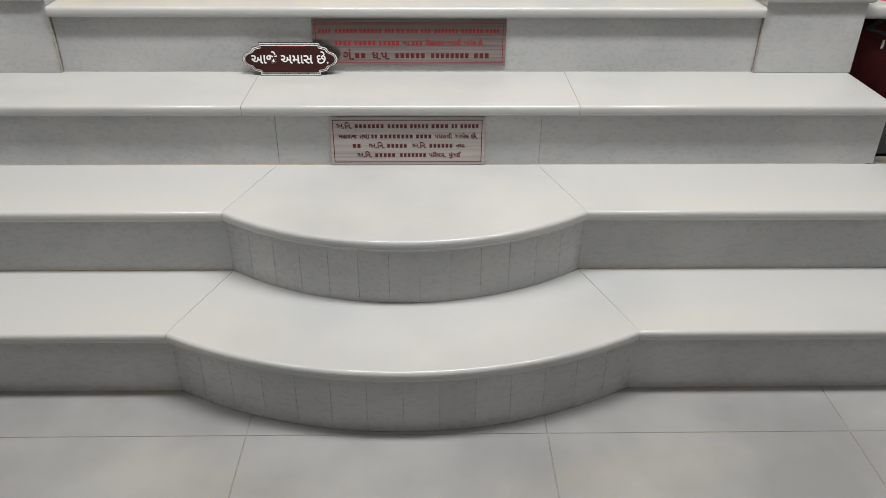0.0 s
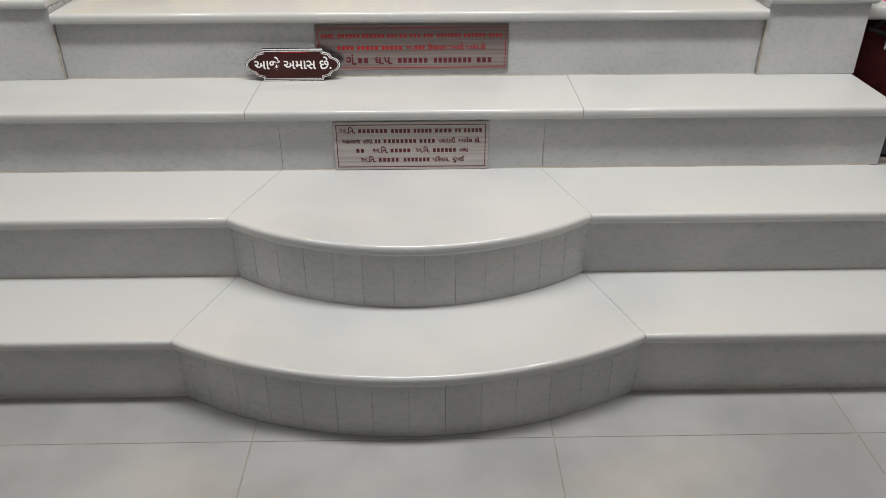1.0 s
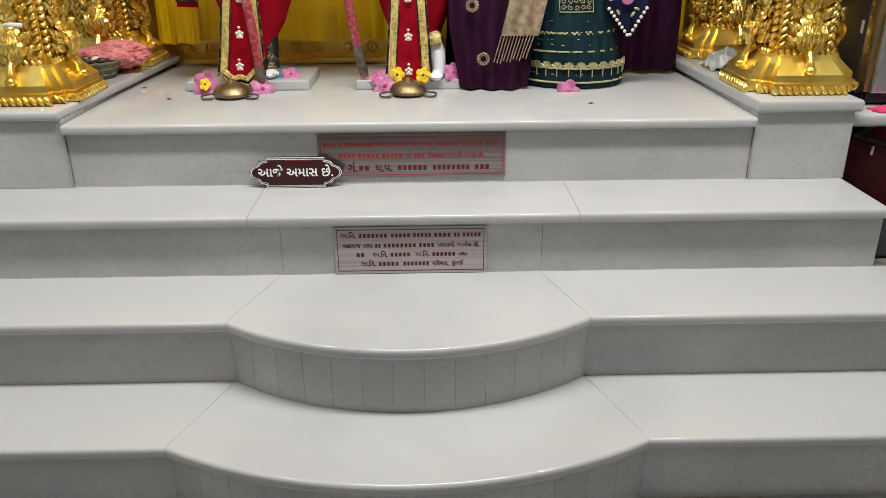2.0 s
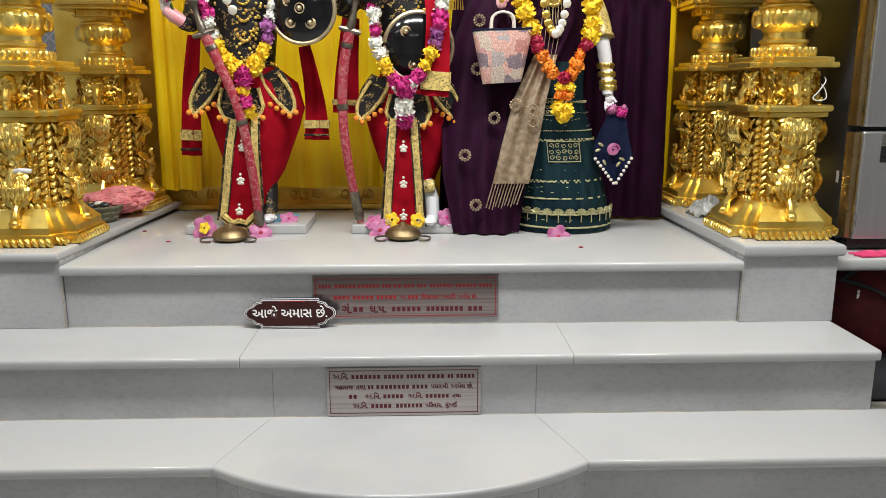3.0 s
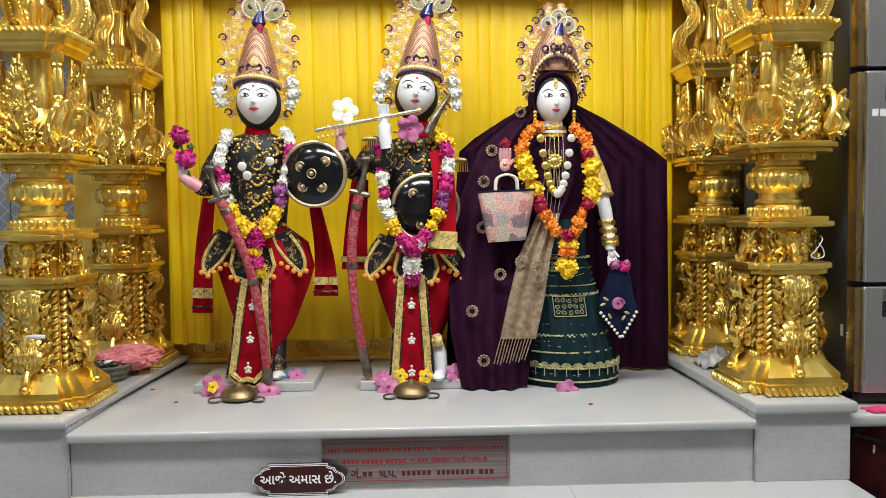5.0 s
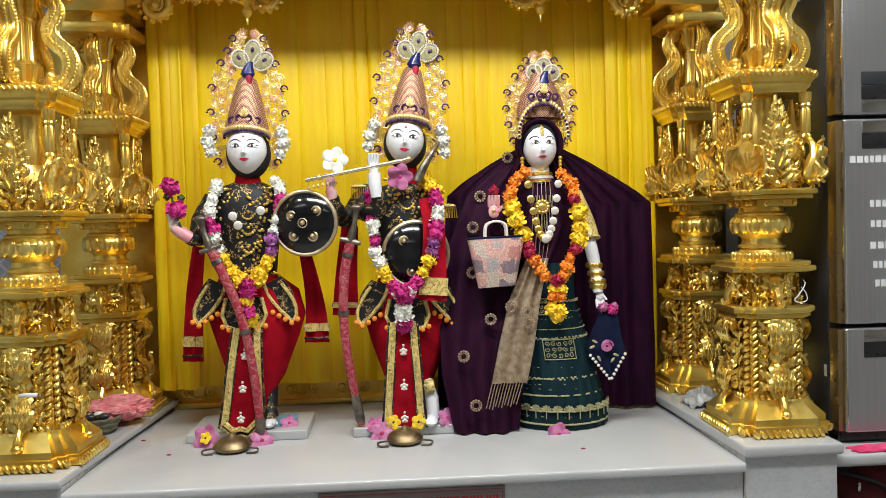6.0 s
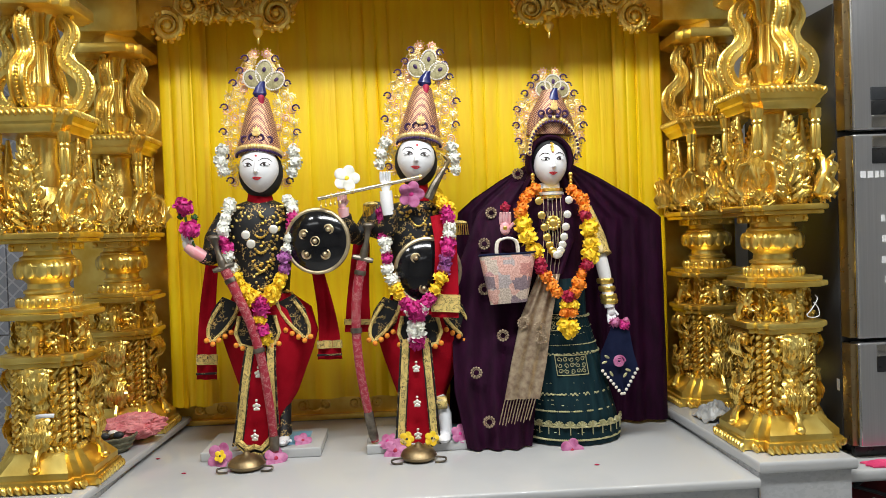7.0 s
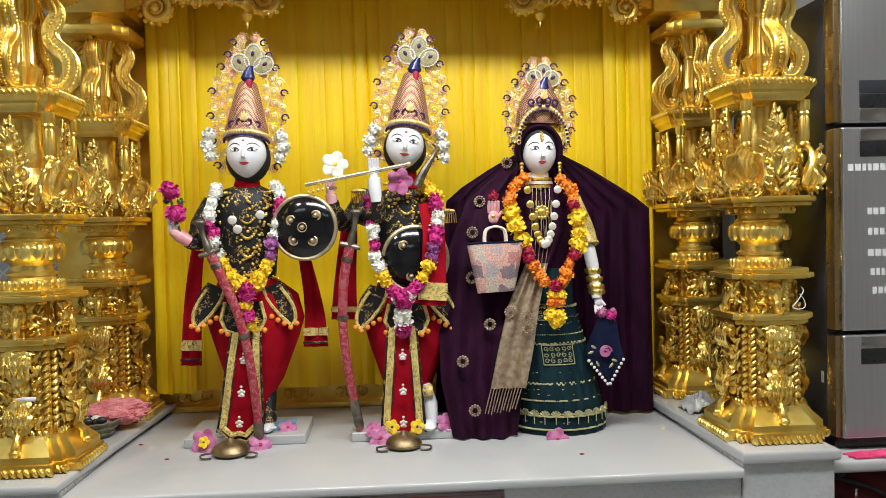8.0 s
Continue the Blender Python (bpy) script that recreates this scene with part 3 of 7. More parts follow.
            ball(bm, (cx, y - 0.024, zf + 0.168), (0.018, 0.014, 0.020), u=10, v=8)
            for j in range(8):
                a = math.pi * j / 4
                leaf(bm, arch_spine((cx + 0.004 * math.cos(a), y - 0.030, zf + 0.126 + 0.004 * math.sin(a)), (cx + 0.018 * math.cos(a), y - 0.026, zf + 0.126 + 0.018 * math.sin(a)), (0, -0.005, 0), 0.3, 4), [0.003, 0.006, 0.007, 0.005, 0.001], normal=(0, -1, 0), rib=0.002, lobes=1)
            ball(bm, (cx, y - 0.036, zf + 0.126), 0.006, u=8, v=6)
            for j in range(5):
                a = radians(-60 + 30 * j)
                leaf(bm, arch_spine((cx, y - 0.020, zf + 0.196), (cx + 0.026 * math.sin(a), y - 0.018, zf + 0.200 + 0.034 * math.cos(a)), (0, -0.008, 0), 0.8, 5), [0.004, 0.007, 0.008, 0.007, 0.005, 0.001], normal=(0, -1, 0), rib=0.003, lobes=2)
            return bm
        part("carved_figure", quarter(figure, c, 90 * k), GOLD, col)

    # cornice with its cord
    loops = []
    for h, a, r, z in ((0.104, 0.080, 0.122, zg), (0.106, 0.081, 0.124, zg + 0.010), (0.118, 0.093, 0.136, zg + 0.022), (0.118, 0.093, 0.136, zg + 0.030), (0.131, 0.104, 0.150, zg + 0.046), (0.131, 0.104, 0.150, zg + 0.060), (0.120, 0.094, 0.138, zg + 0.068)):
        loops.append([(x, y, z) for x, y in cross(c, h, a, r)])
    cornice = part("cornice", rings(bmesh.new(), loops), GOLD_SMOOTH, col)
    for k in range(4):
        def cord():
            bm = rope(bmesh.new(), (cx - 0.106, cy - 0.151, zg + 0.053), (cx + 0.106, cy - 0.151, zg + 0.053), 0.009, 0.018)
            rope(bm, (cx - 0.134, cy - 0.132, zg + 0.053), (cx - 0.106, cy - 0.132, zg + 0.053), 0.008, 0.017)
            return rope(bm, (cx + 0.134, cy - 0.132, zg + 0.053), (cx + 0.106, cy - 0.132, zg + 0.053), 0.008, 0.017)
        part("rope_moulding", quarter(cord, c, 90 * k), GOLD, cornice)

    # scroll brackets round a fluted shaft
    zh = zg + 0.068
    part("shaft", lathe(bmesh.new(), (cx, cy, zh), [(0.05, 0), (0.055, 0.012), (0.04, 0.022), (0.05, 0.05), (0.056, 0.07), (0.040, 0.082), (0.036, 0.09), (0.032, 0.19), (0.038, 0.196), (0.030, 0.205), (0.042, 0.222), (0.045, 0.26), (0.06, 0.28)], seg=72, flute=12, depth=0.16), GOLD_SMOOTH, col)
    for k in range(4):
        def ess():
            bm = bmesh.new()
            top = zh + 0.275
            line = smooth_path([(cx, cy - 0.075, top), (cx, cy - 0.104, top - 0.024), (cx, cy - 0.112, top - 0.055), (cx, cy - 0.088, top - 0.098), (cx, cy - 0.098, top - 0.135),
                                (cx, cy - 0.142, top - 0.172), (cx, cy - 0.152, top - 0.212), (cx, cy - 0.128, top - 0.252), (cx, cy - 0.094, top - 0.256), (cx, cy - 0.088, top - 0.236)], 5)
            n = len(line)
            w = [0.016 + 0.010 * math.sin(math.pi * i / n) for i in range(n)]
            loops = []
            for i, p in enumerate(line):
                d = (line[min(i + 1, n - 1)] - line[max(i - 1, 0)]).normalized()
                nor = d.cross(Vector((1, 0, 0))).normalized()
                h = w[i] * 0.82
                loops.append([p + Vector((w[i] * u, 0, 0)) + nor * h * v for u, v in ((-1, -1), (-1, 1), (-0.72, 1.12), (-0.5, 0.7), (0.5, 0.7), (0.72, 1.12), (1, 1), (1, -1), (0.72, -1.12), (0.5, -0.7), (-0.5, -0.7), (-0.72, -1.12))])
            rings(bm, loops)
            for s in (-1, 1):
                for i in range(2, n - 2):
                    ball(bm, line[i] + Vector((s * w[i] * 0.96, 0, 0)), 0.0062, u=6, v=5)
            for i in range(2, n - 1):
                side = (line[min(i + 1, n - 1)] - line[i - 1]).cross(Vector((1, 0, 0))).normalized()
                for q in (-1, 1):
                    ball(bm, line[i] + side * q * w[i] * 0.62, 0.0072, u=7, v=5)
            ball(bm, line[-1], (0.026, 0.017, 0.017), u=10, v=8)
            tube(bm, scroll((cx, cy - 0.090, top - 0.016), 0.026, 1.2, 2.6, -1, plane="yz"), 0.011, seg=7)
            return bm
        part("scroll_bracket", quarter(ess, c, 90 * k), GOLD, col)
    plate("top_plate", 0.125, 0.10, 0.148, zh + 0.280, zh + 0.315, 0.006)
    part("capital", lathe(bmesh.new(), (cx, cy, zh + 0.31), [(0.10, 0), (0.10, 0.03), (0.08, 0.05), (0.08, 0.2), (0.11, 0.24), (0.14, 0.3), (0.14, 0.34)], seg=4), GOLD_SMOOTH, col)
    return col


column = golden_column(1.075, 2.400, PLINTH)
column.location, column.scale = (1.083, 2.372, PLINTH), (0.86, 0.86, 1)
for x, y in ((-1.066, 2.385), (1.108, 2.945), (-1.052, 2.950)):
    copy_thing(column, pose(x, y, PLINTH if x > 0 else PLINTH_WEST))

# ---------------------------------------------------------------- back board, curtain, canopy
board = thing("golden_screen", (0, 3.16, H4), "flat golden back board of the shrine with a scroll border", "screen")
part("board", box(bmesh.new(), (-1.30, 3.125, H4 + 0.002), (1.30, 3.155, 2.75), bev=0.004), GOLD_SMOOTH, board)
part("skirting", box(bmesh.new(), (-0.93, 3.105, H4 + 0.002), (0.93, 3.127, H4 + 0.022), bev=0.004), GOLD_SMOOTH, board)
for k in range(9):
    x = -0.80 + 0.2 * k
    bm = bmesh.new()
    for s in (-1, 1):
        tube(bm, scroll((x + s * 0.045, 3.122, H4 + 0.060), 0.024, 1.4, 2.2 if s > 0 else 0.9, s), 0.004, seg=5)
        tube(bm, smooth_path([(x + s * 0.025, 3.122, H4 + 0.046), (x, 3.122, H4 + 0.036), (x - s * 0.04, 3.122, H4 + 0.05)], 4), 0.004, seg=5)
    part("scroll_relief", bm, GOLD_CARVED, board)


def pleated(x0, x1, y, z0, z1, waves, depth, cols, seed, hem=0.0):
    rng = random.Random(seed)
    ph = [rng.uniform(0, 6.28) for _ in range(4)]
    bm = bmesh.new()
    rows = 14
    grid = []
    for back in (0, 1):
        g = []
        for j in range(rows + 1):
            t = j / rows
            line = []
            for i in range(cols + 1):
                u = i / cols
                amp = depth * (0.65 + 0.35 * (1 - t)) * (0.25 + 0.75 * math.sin(7 * u + ph[2]) ** 2) * (0.6 + 0.4 * math.sin(31 * u + 1.5 * t))
                w = 2 * math.pi * waves * (u + 0.022 * math.sin(9 * u + ph[0]) + 0.013 * math.sin(23 * u + ph[1]) + 0.003 * math.sin(3 * t + 11 * u))
                y2 = y + amp * (1 - abs(math.sin(w / 2)) ** 0.38) + amp * 0.3 * math.sin(w * 0.37 + ph[1] + t)
                line.append(bm.verts.new((x0 + (x1 - x0) * u + 0.004 * math.sin(w + 4 * t), y2 + 0.003 * back, z0 + (z1 - z0) * t + (hem * math.sin(w * 0.5 + ph[3]) if j == 0 else 0))))
            g.append(line)
        grid.append(g)
    for back, g in enumerate(grid):
        for j in range(rows):
            for i in range(cols):
                q = (g[j][i], g[j][i + 1], g[j + 1][i + 1], g[j + 1][i])
                bm.faces.new(q if not back else q[::-1])
    for i in range(cols):
        bm.faces.new((grid[1][0][i], grid[1][0][i + 1], grid[0][0][i + 1], grid[0][0][i]))
        bm.faces.new((grid[0][rows][i], grid[0][rows][i + 1], grid[1][rows][i + 1], grid[1][rows][i]))
    return bm


drape = thing("yellow_curtain", (0, 3.07, 0.75), "bright yellow satin curtain hung in narrow pleats", "curtain")
part("middle_drape", pleated(-0.80, 0.86, 3.080, 0.765, 2.72, 25, 0.024, 640, 3, 0.003), CURTAIN, drape, sharp=80)
part("side_drape", pleated(-0.925, -0.770, 3.045, 0.762, 2.72, 4, 0.030, 60, 4, 0.004), CURTAIN, drape, sharp=80)
part("side_drape", pleated(0.80, 0.985, 3.045, 0.760, 2.72, 4, 0.030, 60, 9, 0.004), CURTAIN, drape, sharp=80)
part("curtain_rod", tube(bmesh.new(), [(-1.0, 3.07, 2.73), (1.05, 3.07, 2.73)], 0.012), GOLD_SMOOTH, drape)

canopy = thing("shrine_canopy", (0, 2.95, 2.15), "carved golden canopy with a scalloped valance and pendants", "canopy")
part("beam", box(bmesh.new(), (-1.30, 2.84, 2.565), (1.30, 3.16, 2.72), bev=0.01), GOLD_SMOOTH, canopy)
# unseen slab and front board, added to shade the valance and the curtain's top
part("roof", box(bmesh.new(), (-1.34, 2.56, 2.50), (1.34, 3.16, 2.56), bev=0.01), GOLD_SMOOTH, canopy)
part("fascia", box(bmesh.new(), (-1.34, 2.545, 2.305), (1.34, 2.580, 2.56), bev=0.008), GOLD_SMOOTH, canopy)
rngc = random.Random(8)
for s in (-1, 1):
    part("corner_block", box(bmesh.new(), (min(s * 1.20, s * 0.935), 2.86, 2.13), (max(s * 1.20, s * 0.935), 3.10, 2.50), bev=0.012), GOLD_SMOOTH, canopy)
    outline = [(s * 0.94, 2.52), (s * 0.94, 2.15), (s * 0.86, 2.165), (s * 0.76, 2.185), (s * 0.70, 2.165), (s * 0.62, 2.18), (s * 0.55, 2.16), (s * 0.46, 2.155), (s * 0.405, 2.19),
               (s * 0.37, 2.25), (s * 0.30, 2.32), (s * 0.18, 2.40), (0, 2.44), (0, 2.52)]
    part("valance", prism(bmesh.new(), outline if s < 0 else outline[::-1], "y", 2.885, 2.915), GOLD_SMOOTH, canopy)
    for x, z, r, h in ((0.835, 2.150, 0.055, 1), (0.76, 2.22, 0.045, -1), (0.455, 2.185, 0.06, -1), (0.36, 2.29, 0.05, 1)):
        bm = tube(bmesh.new(), scroll((s * x, 2.875, z), r, 1.7, 1.2 if s > 0 else 1.9, s * h, n=34), [0.016 - 0.0003 * i for i in range(34)], seg=7)
        ball(bm, (s * x, 2.868, z), 0.016, u=10, v=7)
        for j in range(14):
            a = 2 * math.pi * j / 14
            ball(bm, (s * x + 1.02 * r * math.cos(a), 2.874, z + 1.02 * r * math.sin(a)), 0.0095, u=7, v=5)
        part("carved_scroll", bm, GOLD, canopy)
    bm = bmesh.new()
    for x0, x1, z0, z1, n in ((0.52, 0.74, 2.17, 2.30, 60), (0.42, 0.94, 2.26, 2.5, 90), (0.05, 0.40, 2.40, 2.50, 40)):
        for _ in range(n):
            p = (s * rngc.uniform(x0, x1), 2.876 + rngc.uniform(-0.006, 0.008), rngc.uniform(z0, z1))
            ball(bm, p, (0.022, 0.010, 0.008), u=7, v=5, turn=pose(0, 0, 0, 0, rngc.uniform(0, 180), 0))
    tagged(part("valance_carving", bm, GOLD_CARVED, canopy), kind="stuff")
    for j in range(6):
        x = s * (0.535 + 0.042 * j)
        bm = ball(bmesh.new(), (x, 2.885, 2.172 + 0.006 * (j % 2)), (0.018, 0.014, 0.014), u=10, v=7)
        ball(bm, (x, 2.885, 2.156 + 0.006 * (j % 2)), 0.007, u=8, v=6)
        part("scallop", bm, GOLD, canopy)
    x = s * 0.52
    part("pendant", lathe(bmesh.new(), (x, 2.87, 2.078), [(0.003, 0), (0.006, 0.012), (0.004, 0.02), (0.016, 0.034), (0.019, 0.046), (0.008, 0.058), (0.012, 0.066), (0.026, 0.076), (0.026, 0.088), (0.01, 0.1), (0.008, 0.13)], seg=18), GOLD_SMOOTH, canopy)
# ---------------------------------------------------------------- refrigerator and its surroundings
PINK_CLOTH = mottled("pink_cloth", (0.55, 0.03, 0.12), (0.75, 0.08, 0.20), 0.9, scale=30, bump=0.001, bump_scale=200)
WHITE_PAINT = material("white_lettering", (0.75, 0.75, 0.75), 0.5)
CHROME = mottled("chrome_trim", (0.55, 0.53, 0.50), (0.68, 0.66, 0.62), 0.18, 1.0, scale=6)
BRONZE_STRIP = mottled("bronze_strip", (0.28, 0.20, 0.10), (0.38, 0.28, 0.14), 0.3, 0.9, scale=5)
FX, FY = 1.285, 2.290
fridge = thing("refrigerator", (1.62, 2.62, 0.671), "tall brushed steel refrigerator with three doors and recessed grips", "refrigerator")
part("body", box(bmesh.new(), (FX - 0.012, FY + 0.055, 0.700), (1.985, 2.96, 2.035), bev=0.006), DARK_SIDE, fridge)
for x in (1.33, 1.93):
    for y in (2.40, 2.90):
        part("foot", lathe(bmesh.new(), (x, y, 0.671), [(0.022, 0), (0.022, 0.02), (0.014, 0.024), (0.014, 0.034)], seg=14), BLACK, fridge)
part("kick_panel", box(bmesh.new(), (FX + 0.01, FY + 0.03, 0.674), (1.97, FY + 0.05, 0.706), bev=0.002), BLACK, fridge)
for z0, z1, gz in ((0.708, 1.018, "top"), (1.030, 1.634, "top"), (1.646, 2.046, "low")):
    door = part("door", box(bmesh.new(), (FX + 0.010, FY, z0), (1.975, FY + 0.05, z1), bev=0.008, seg=3), STEEL, fridge)
    part("edge_strip", box(bmesh.new(), (FX - 0.010, FY + 0.008, z0 + 0.003), (FX + 0.0095, FY + 0.054, z1 - 0.003), bev=0.003), BRONZE_STRIP, door, "bronze strip along the door edge")
    part("edge_trim", tube(bmesh.new(), [(FX + 0.012, FY + 0.004, z0 + 0.006), (FX + 0.012, FY + 0.004, z1 - 0.006)], 0.006), CHROME, door, "bright chrome edge trim")
    gx0, gx1 = FX + 0.065, FX + 0.30
    if gz == "top":
        part("grip_trim", box(bmesh.new(), (gx0, FY - 0.004, z1 - 0.040), (gx1, FY + 0.01, z1 - 0.006), bev=0.003), CHROME, door, "pale steel grip trim")
        part("grip_recess", box(bmesh.new(), (gx0, FY - 0.003, z1 - 0.088), (gx1, FY + 0.01, z1 - 0.041), bev=0.003), BLACK, door, "black recessed door grip")
    else:
        part("grip_trim", box(bmesh.new(), (gx0, FY - 0.004, z0 + 0.006), (gx1, FY + 0.01, z0 + 0.042), bev=0.003), CHROME, door, "pale steel grip trim")
        part("grip_recess", box(bmesh.new(), (gx0, FY - 0.003, z0 + 0.043), (gx1, FY + 0.01, z0 + 0.085), bev=0.003), BLACK, door, "black recessed door grip")
        part("badge_plate", box(bmesh.new(), (gx0, FY - 0.0035, z0 + 0.086), (gx1, FY + 0.01, z0 + 0.125), bev=0.003), DARK_SIDE, door, "dark badge plate")
    if z0 > 1.0 and z1 < 1.7:
        rngf = random.Random(2)
        for row, (x, z, n) in enumerate(((FX + 0.028, 1.515, 7), (FX + 0.088, 1.385, 4), (FX + 0.090, 1.325, 4), (FX + 0.088, 1.262, 4), (FX + 0.096, 1.205, 4), (FX + 0.102, 1.15, 3))):
            for _ in range(n):
                w = rngf.uniform(0.010, 0.017)
                part("painted_bar", box(bmesh.new(), (x, FY - 0.0012, z - 0.010), (x + w, FY + 0.003, z + 0.010)), WHITE_PAINT, door, "white painted writing bar")
                x += w + 0.006
for z in (0.865, 1.56):
    part("sticker", box(bmesh.new(), (FX - 0.0128, FY + 0.066, z), (FX - 0.0115, FY + 0.08, z + 0.035)), WHITE_PAINT, fridge, "small white sticker")

def crumpled(x0, y0, z0, nx, ny, size, seed, height, mat, name, label, category):
    rng = random.Random(seed)
    bm = bmesh.new()
    bmesh.ops.create_grid(bm, x_segments=nx, y_segments=ny, size=1)
    for v in bm.verts:
        x, y = v.co.x, v.co.y
        h = height * max(0, (1 - 0.6 * x * x - 0.5 * y * y)) * (0.5 + 0.5 * noise.noise(Vector((x * 2.6 + seed, y * 2.6, 0.3))) + 0.35 * noise.noise(Vector((x * 7, y * 7 + seed, 1))))
        edge = 1 + 0.13 * noise.noise(Vector((x * 3, y * 3, seed)))
        v.co = Vector((x0 + x * size[0] * edge, y0 + y * size[1] * edge, z0 + 0.004 + max(0, h)))
    low = bmesh.ops.extrude_face_region(bm, geom=bm.faces[:])
    for v in [e for e in low["geom"] if isinstance(e, bmesh.types.BMVert)]:
        v.co.z = max(z0 + 0.001, v.co.z - 0.006)
    return tagged(part(name, bm, mat, sharp=70), label, category)


crumpled(1.40, 2.236, 0.671, 24, 10, (0.12, 0.026), 4, 0.022, PINK_CLOTH, "folded_cloth", "crumpled pink cloth on the marble shelf", "cloth")
RED_BAG = mottled("red_bag_cloth", (0.10, 0.008, 0.012), (0.18, 0.015, 0.02), 0.7, scale=20, bump=0.001, bump_scale=90)
bag = thing("travel_bag", (1.45, 2.42, H2 + 0.004), "dark red cloth travel bag stowed under the marble shelf", "bag")
part("body", loft(bmesh.new(), [(1.47, 2.44, H2 + 0.004, 0.17, 0.10), (1.47, 2.44, H2 + 0.04, 0.20, 0.13), (1.46, 2.44, H2 + 0.14, 0.20, 0.13), (1.44, 2.44, H2 + 0.22, 0.15, 0.10), (1.42, 2.44, H2 + 0.26, 0.06, 0.05)], fold=9, depth=0.02), RED_BAG, bag)
part("piping", tube(bmesh.new(), smooth_path([(1.30, 2.345, H2 + 0.24), (1.42, 2.318, H2 + 0.20), (1.53, 2.318, H2 + 0.10), (1.58, 2.34, H2 + 0.02)], 6), 0.006), DARK_SIDE, bag)
part("zip_puller", box(bmesh.new(), (1.345, 2.318, H2 + 0.185), (1.353, 2.323, H2 + 0.212), bev=0.001), CHROME, bag, "small steel zip puller")
part("strap", tube(bmesh.new(), smooth_path([(1.33, 2.38, H2 + 0.23), (1.40, 2.33, H2 + 0.30), (1.50, 2.36, H2 + 0.27)], 6), 0.008, flat=0.4), DARK_SIDE, bag)

# patterned wall tiles beside the shrine
TILE = material("lattice_tile", (0.4, 0.42, 0.47), 0.25)
nt = TILE.node_tree
geo = nt.nodes.new("ShaderNodeNewGeometry")
sx = nt.nodes.new("ShaderNodeMapping")
sx.inputs["Rotation"].default_value = (0, radians(45), 0)
nt.links.new(geo.outputs["Position"], sx.inputs["Vector"])
sep = nt.nodes.new("ShaderNodeSeparateXYZ")
nt.links.new(sx.outputs[0], sep.inputs[0])
lines = []
for axis in ("X", "Z"):
    pp = nt.nodes.new("ShaderNodeMath")
    pp.operation = "PINGPONG"
    pp.inputs[1].default_value = 0.022
    nt.links.new(sep.outputs[axis], pp.inputs[0])
    lt = nt.nodes.new("ShaderNodeMath")
    lt.operation = "LESS_THAN"
    lt.inputs[1].default_value = 0.0035
    nt.links.new(pp.outputs[0], lt.inputs[0])
    lines.append(lt)
mx = nt.nodes.new("ShaderNodeMath")
mx.operation = "MAXIMUM"
nt.links.new(lines[0].outputs[0], mx.inputs[0])
nt.links.new(lines[1].outputs[0], mx.inputs[1])
cr = nt.nodes.new("ShaderNodeMix")
cr.data_type = "RGBA"
cr.inputs[6].default_value, cr.inputs[7].default_value = (0.36, 0.38, 0.44, 1), (0.55, 0.57, 0.62, 1)
nt.links.new(mx.outputs[0], cr.inputs[0])
nt.links.new(cr.outputs[2], nt.nodes["Principled BSDF"].inputs["Base Color"])
wall_n = bpy.data.objects["wall_north"]
for i in range(5):
    for j in range(6):
        x, z = -2.9 + 0.40 * i, 0.02 + 0.5 * j
        part("tile", box(bmesh.new(), (x + 0.002, BACK - 0.012, z + 0.002), (x + 0.398, BACK - 0.001, z + 0.498), bev=0.0015, seg=1), TILE, wall_n)
# ---------------------------------------------------------------- cloth, flower and ornament materials


def embroidered(name, ground, thread, scale=60.0, width=0.12, rough=0.6, metal=0.6, sparse=0.48):
    """Cloth with gold thread along the cells of a fine pattern."""
    m = material(name, ground, rough)
    nt = m.node_tree
    n, link = nt.nodes, nt.links.new
    geo = n.new("ShaderNodeNewGeometry")
    v = n.new("ShaderNodeTexVoronoi")
    v.feature = "DISTANCE_TO_EDGE"
    v.inputs["Scale"].default_value = scale
    link(geo.outputs["Position"], v.inputs["Vector"])
    lt = n.new("ShaderNodeMath")
    lt.operation = "LESS_THAN"
    lt.inputs[1].default_value = width
    link(v.outputs["Distance"], lt.inputs[0])
    nz = n.new("ShaderNodeTexNoise")
    nz.inputs["Scale"].default_value = scale * 0.35
    link(geo.outputs["Position"], nz.inputs["Vector"])
    gt = n.new("ShaderNodeMath")
    gt.operation = "GREATER_THAN"
    gt.inputs[1].default_value = sparse
    link(nz.outputs["Fac"], gt.inputs[0])
    mul = n.new("ShaderNodeMath")
    mul.operation = "MULTIPLY"
    link(lt.outputs[0], mul.inputs[0])
    link(gt.outputs[0], mul.inputs[1])
    mix = n.new("ShaderNodeMix")
    mix.data_type = "RGBA"
    mix.inputs[6].default_value, mix.inputs[7].default_value = (*ground, 1), (*thread, 1)
    link(mul.outputs[0], mix.inputs[0])
    b = n["Principled BSDF"]
    link(mix.outputs[2], b.inputs["Base Color"])
    mm = n.new("ShaderNodeMath")
    mm.operation = "MULTIPLY"
    mm.inputs[1].default_value = metal
    link(mul.outputs[0], mm.inputs[0])
    link(mm.outputs[0], b.inputs["Metallic"])
    bp = n.new("ShaderNodeBump")
    bp.inputs["Distance"].default_value = 0.0012
    link(mul.outputs[0], bp.inputs["Height"])
    link(bp.outputs[0], b.inputs["Normal"])
    return m


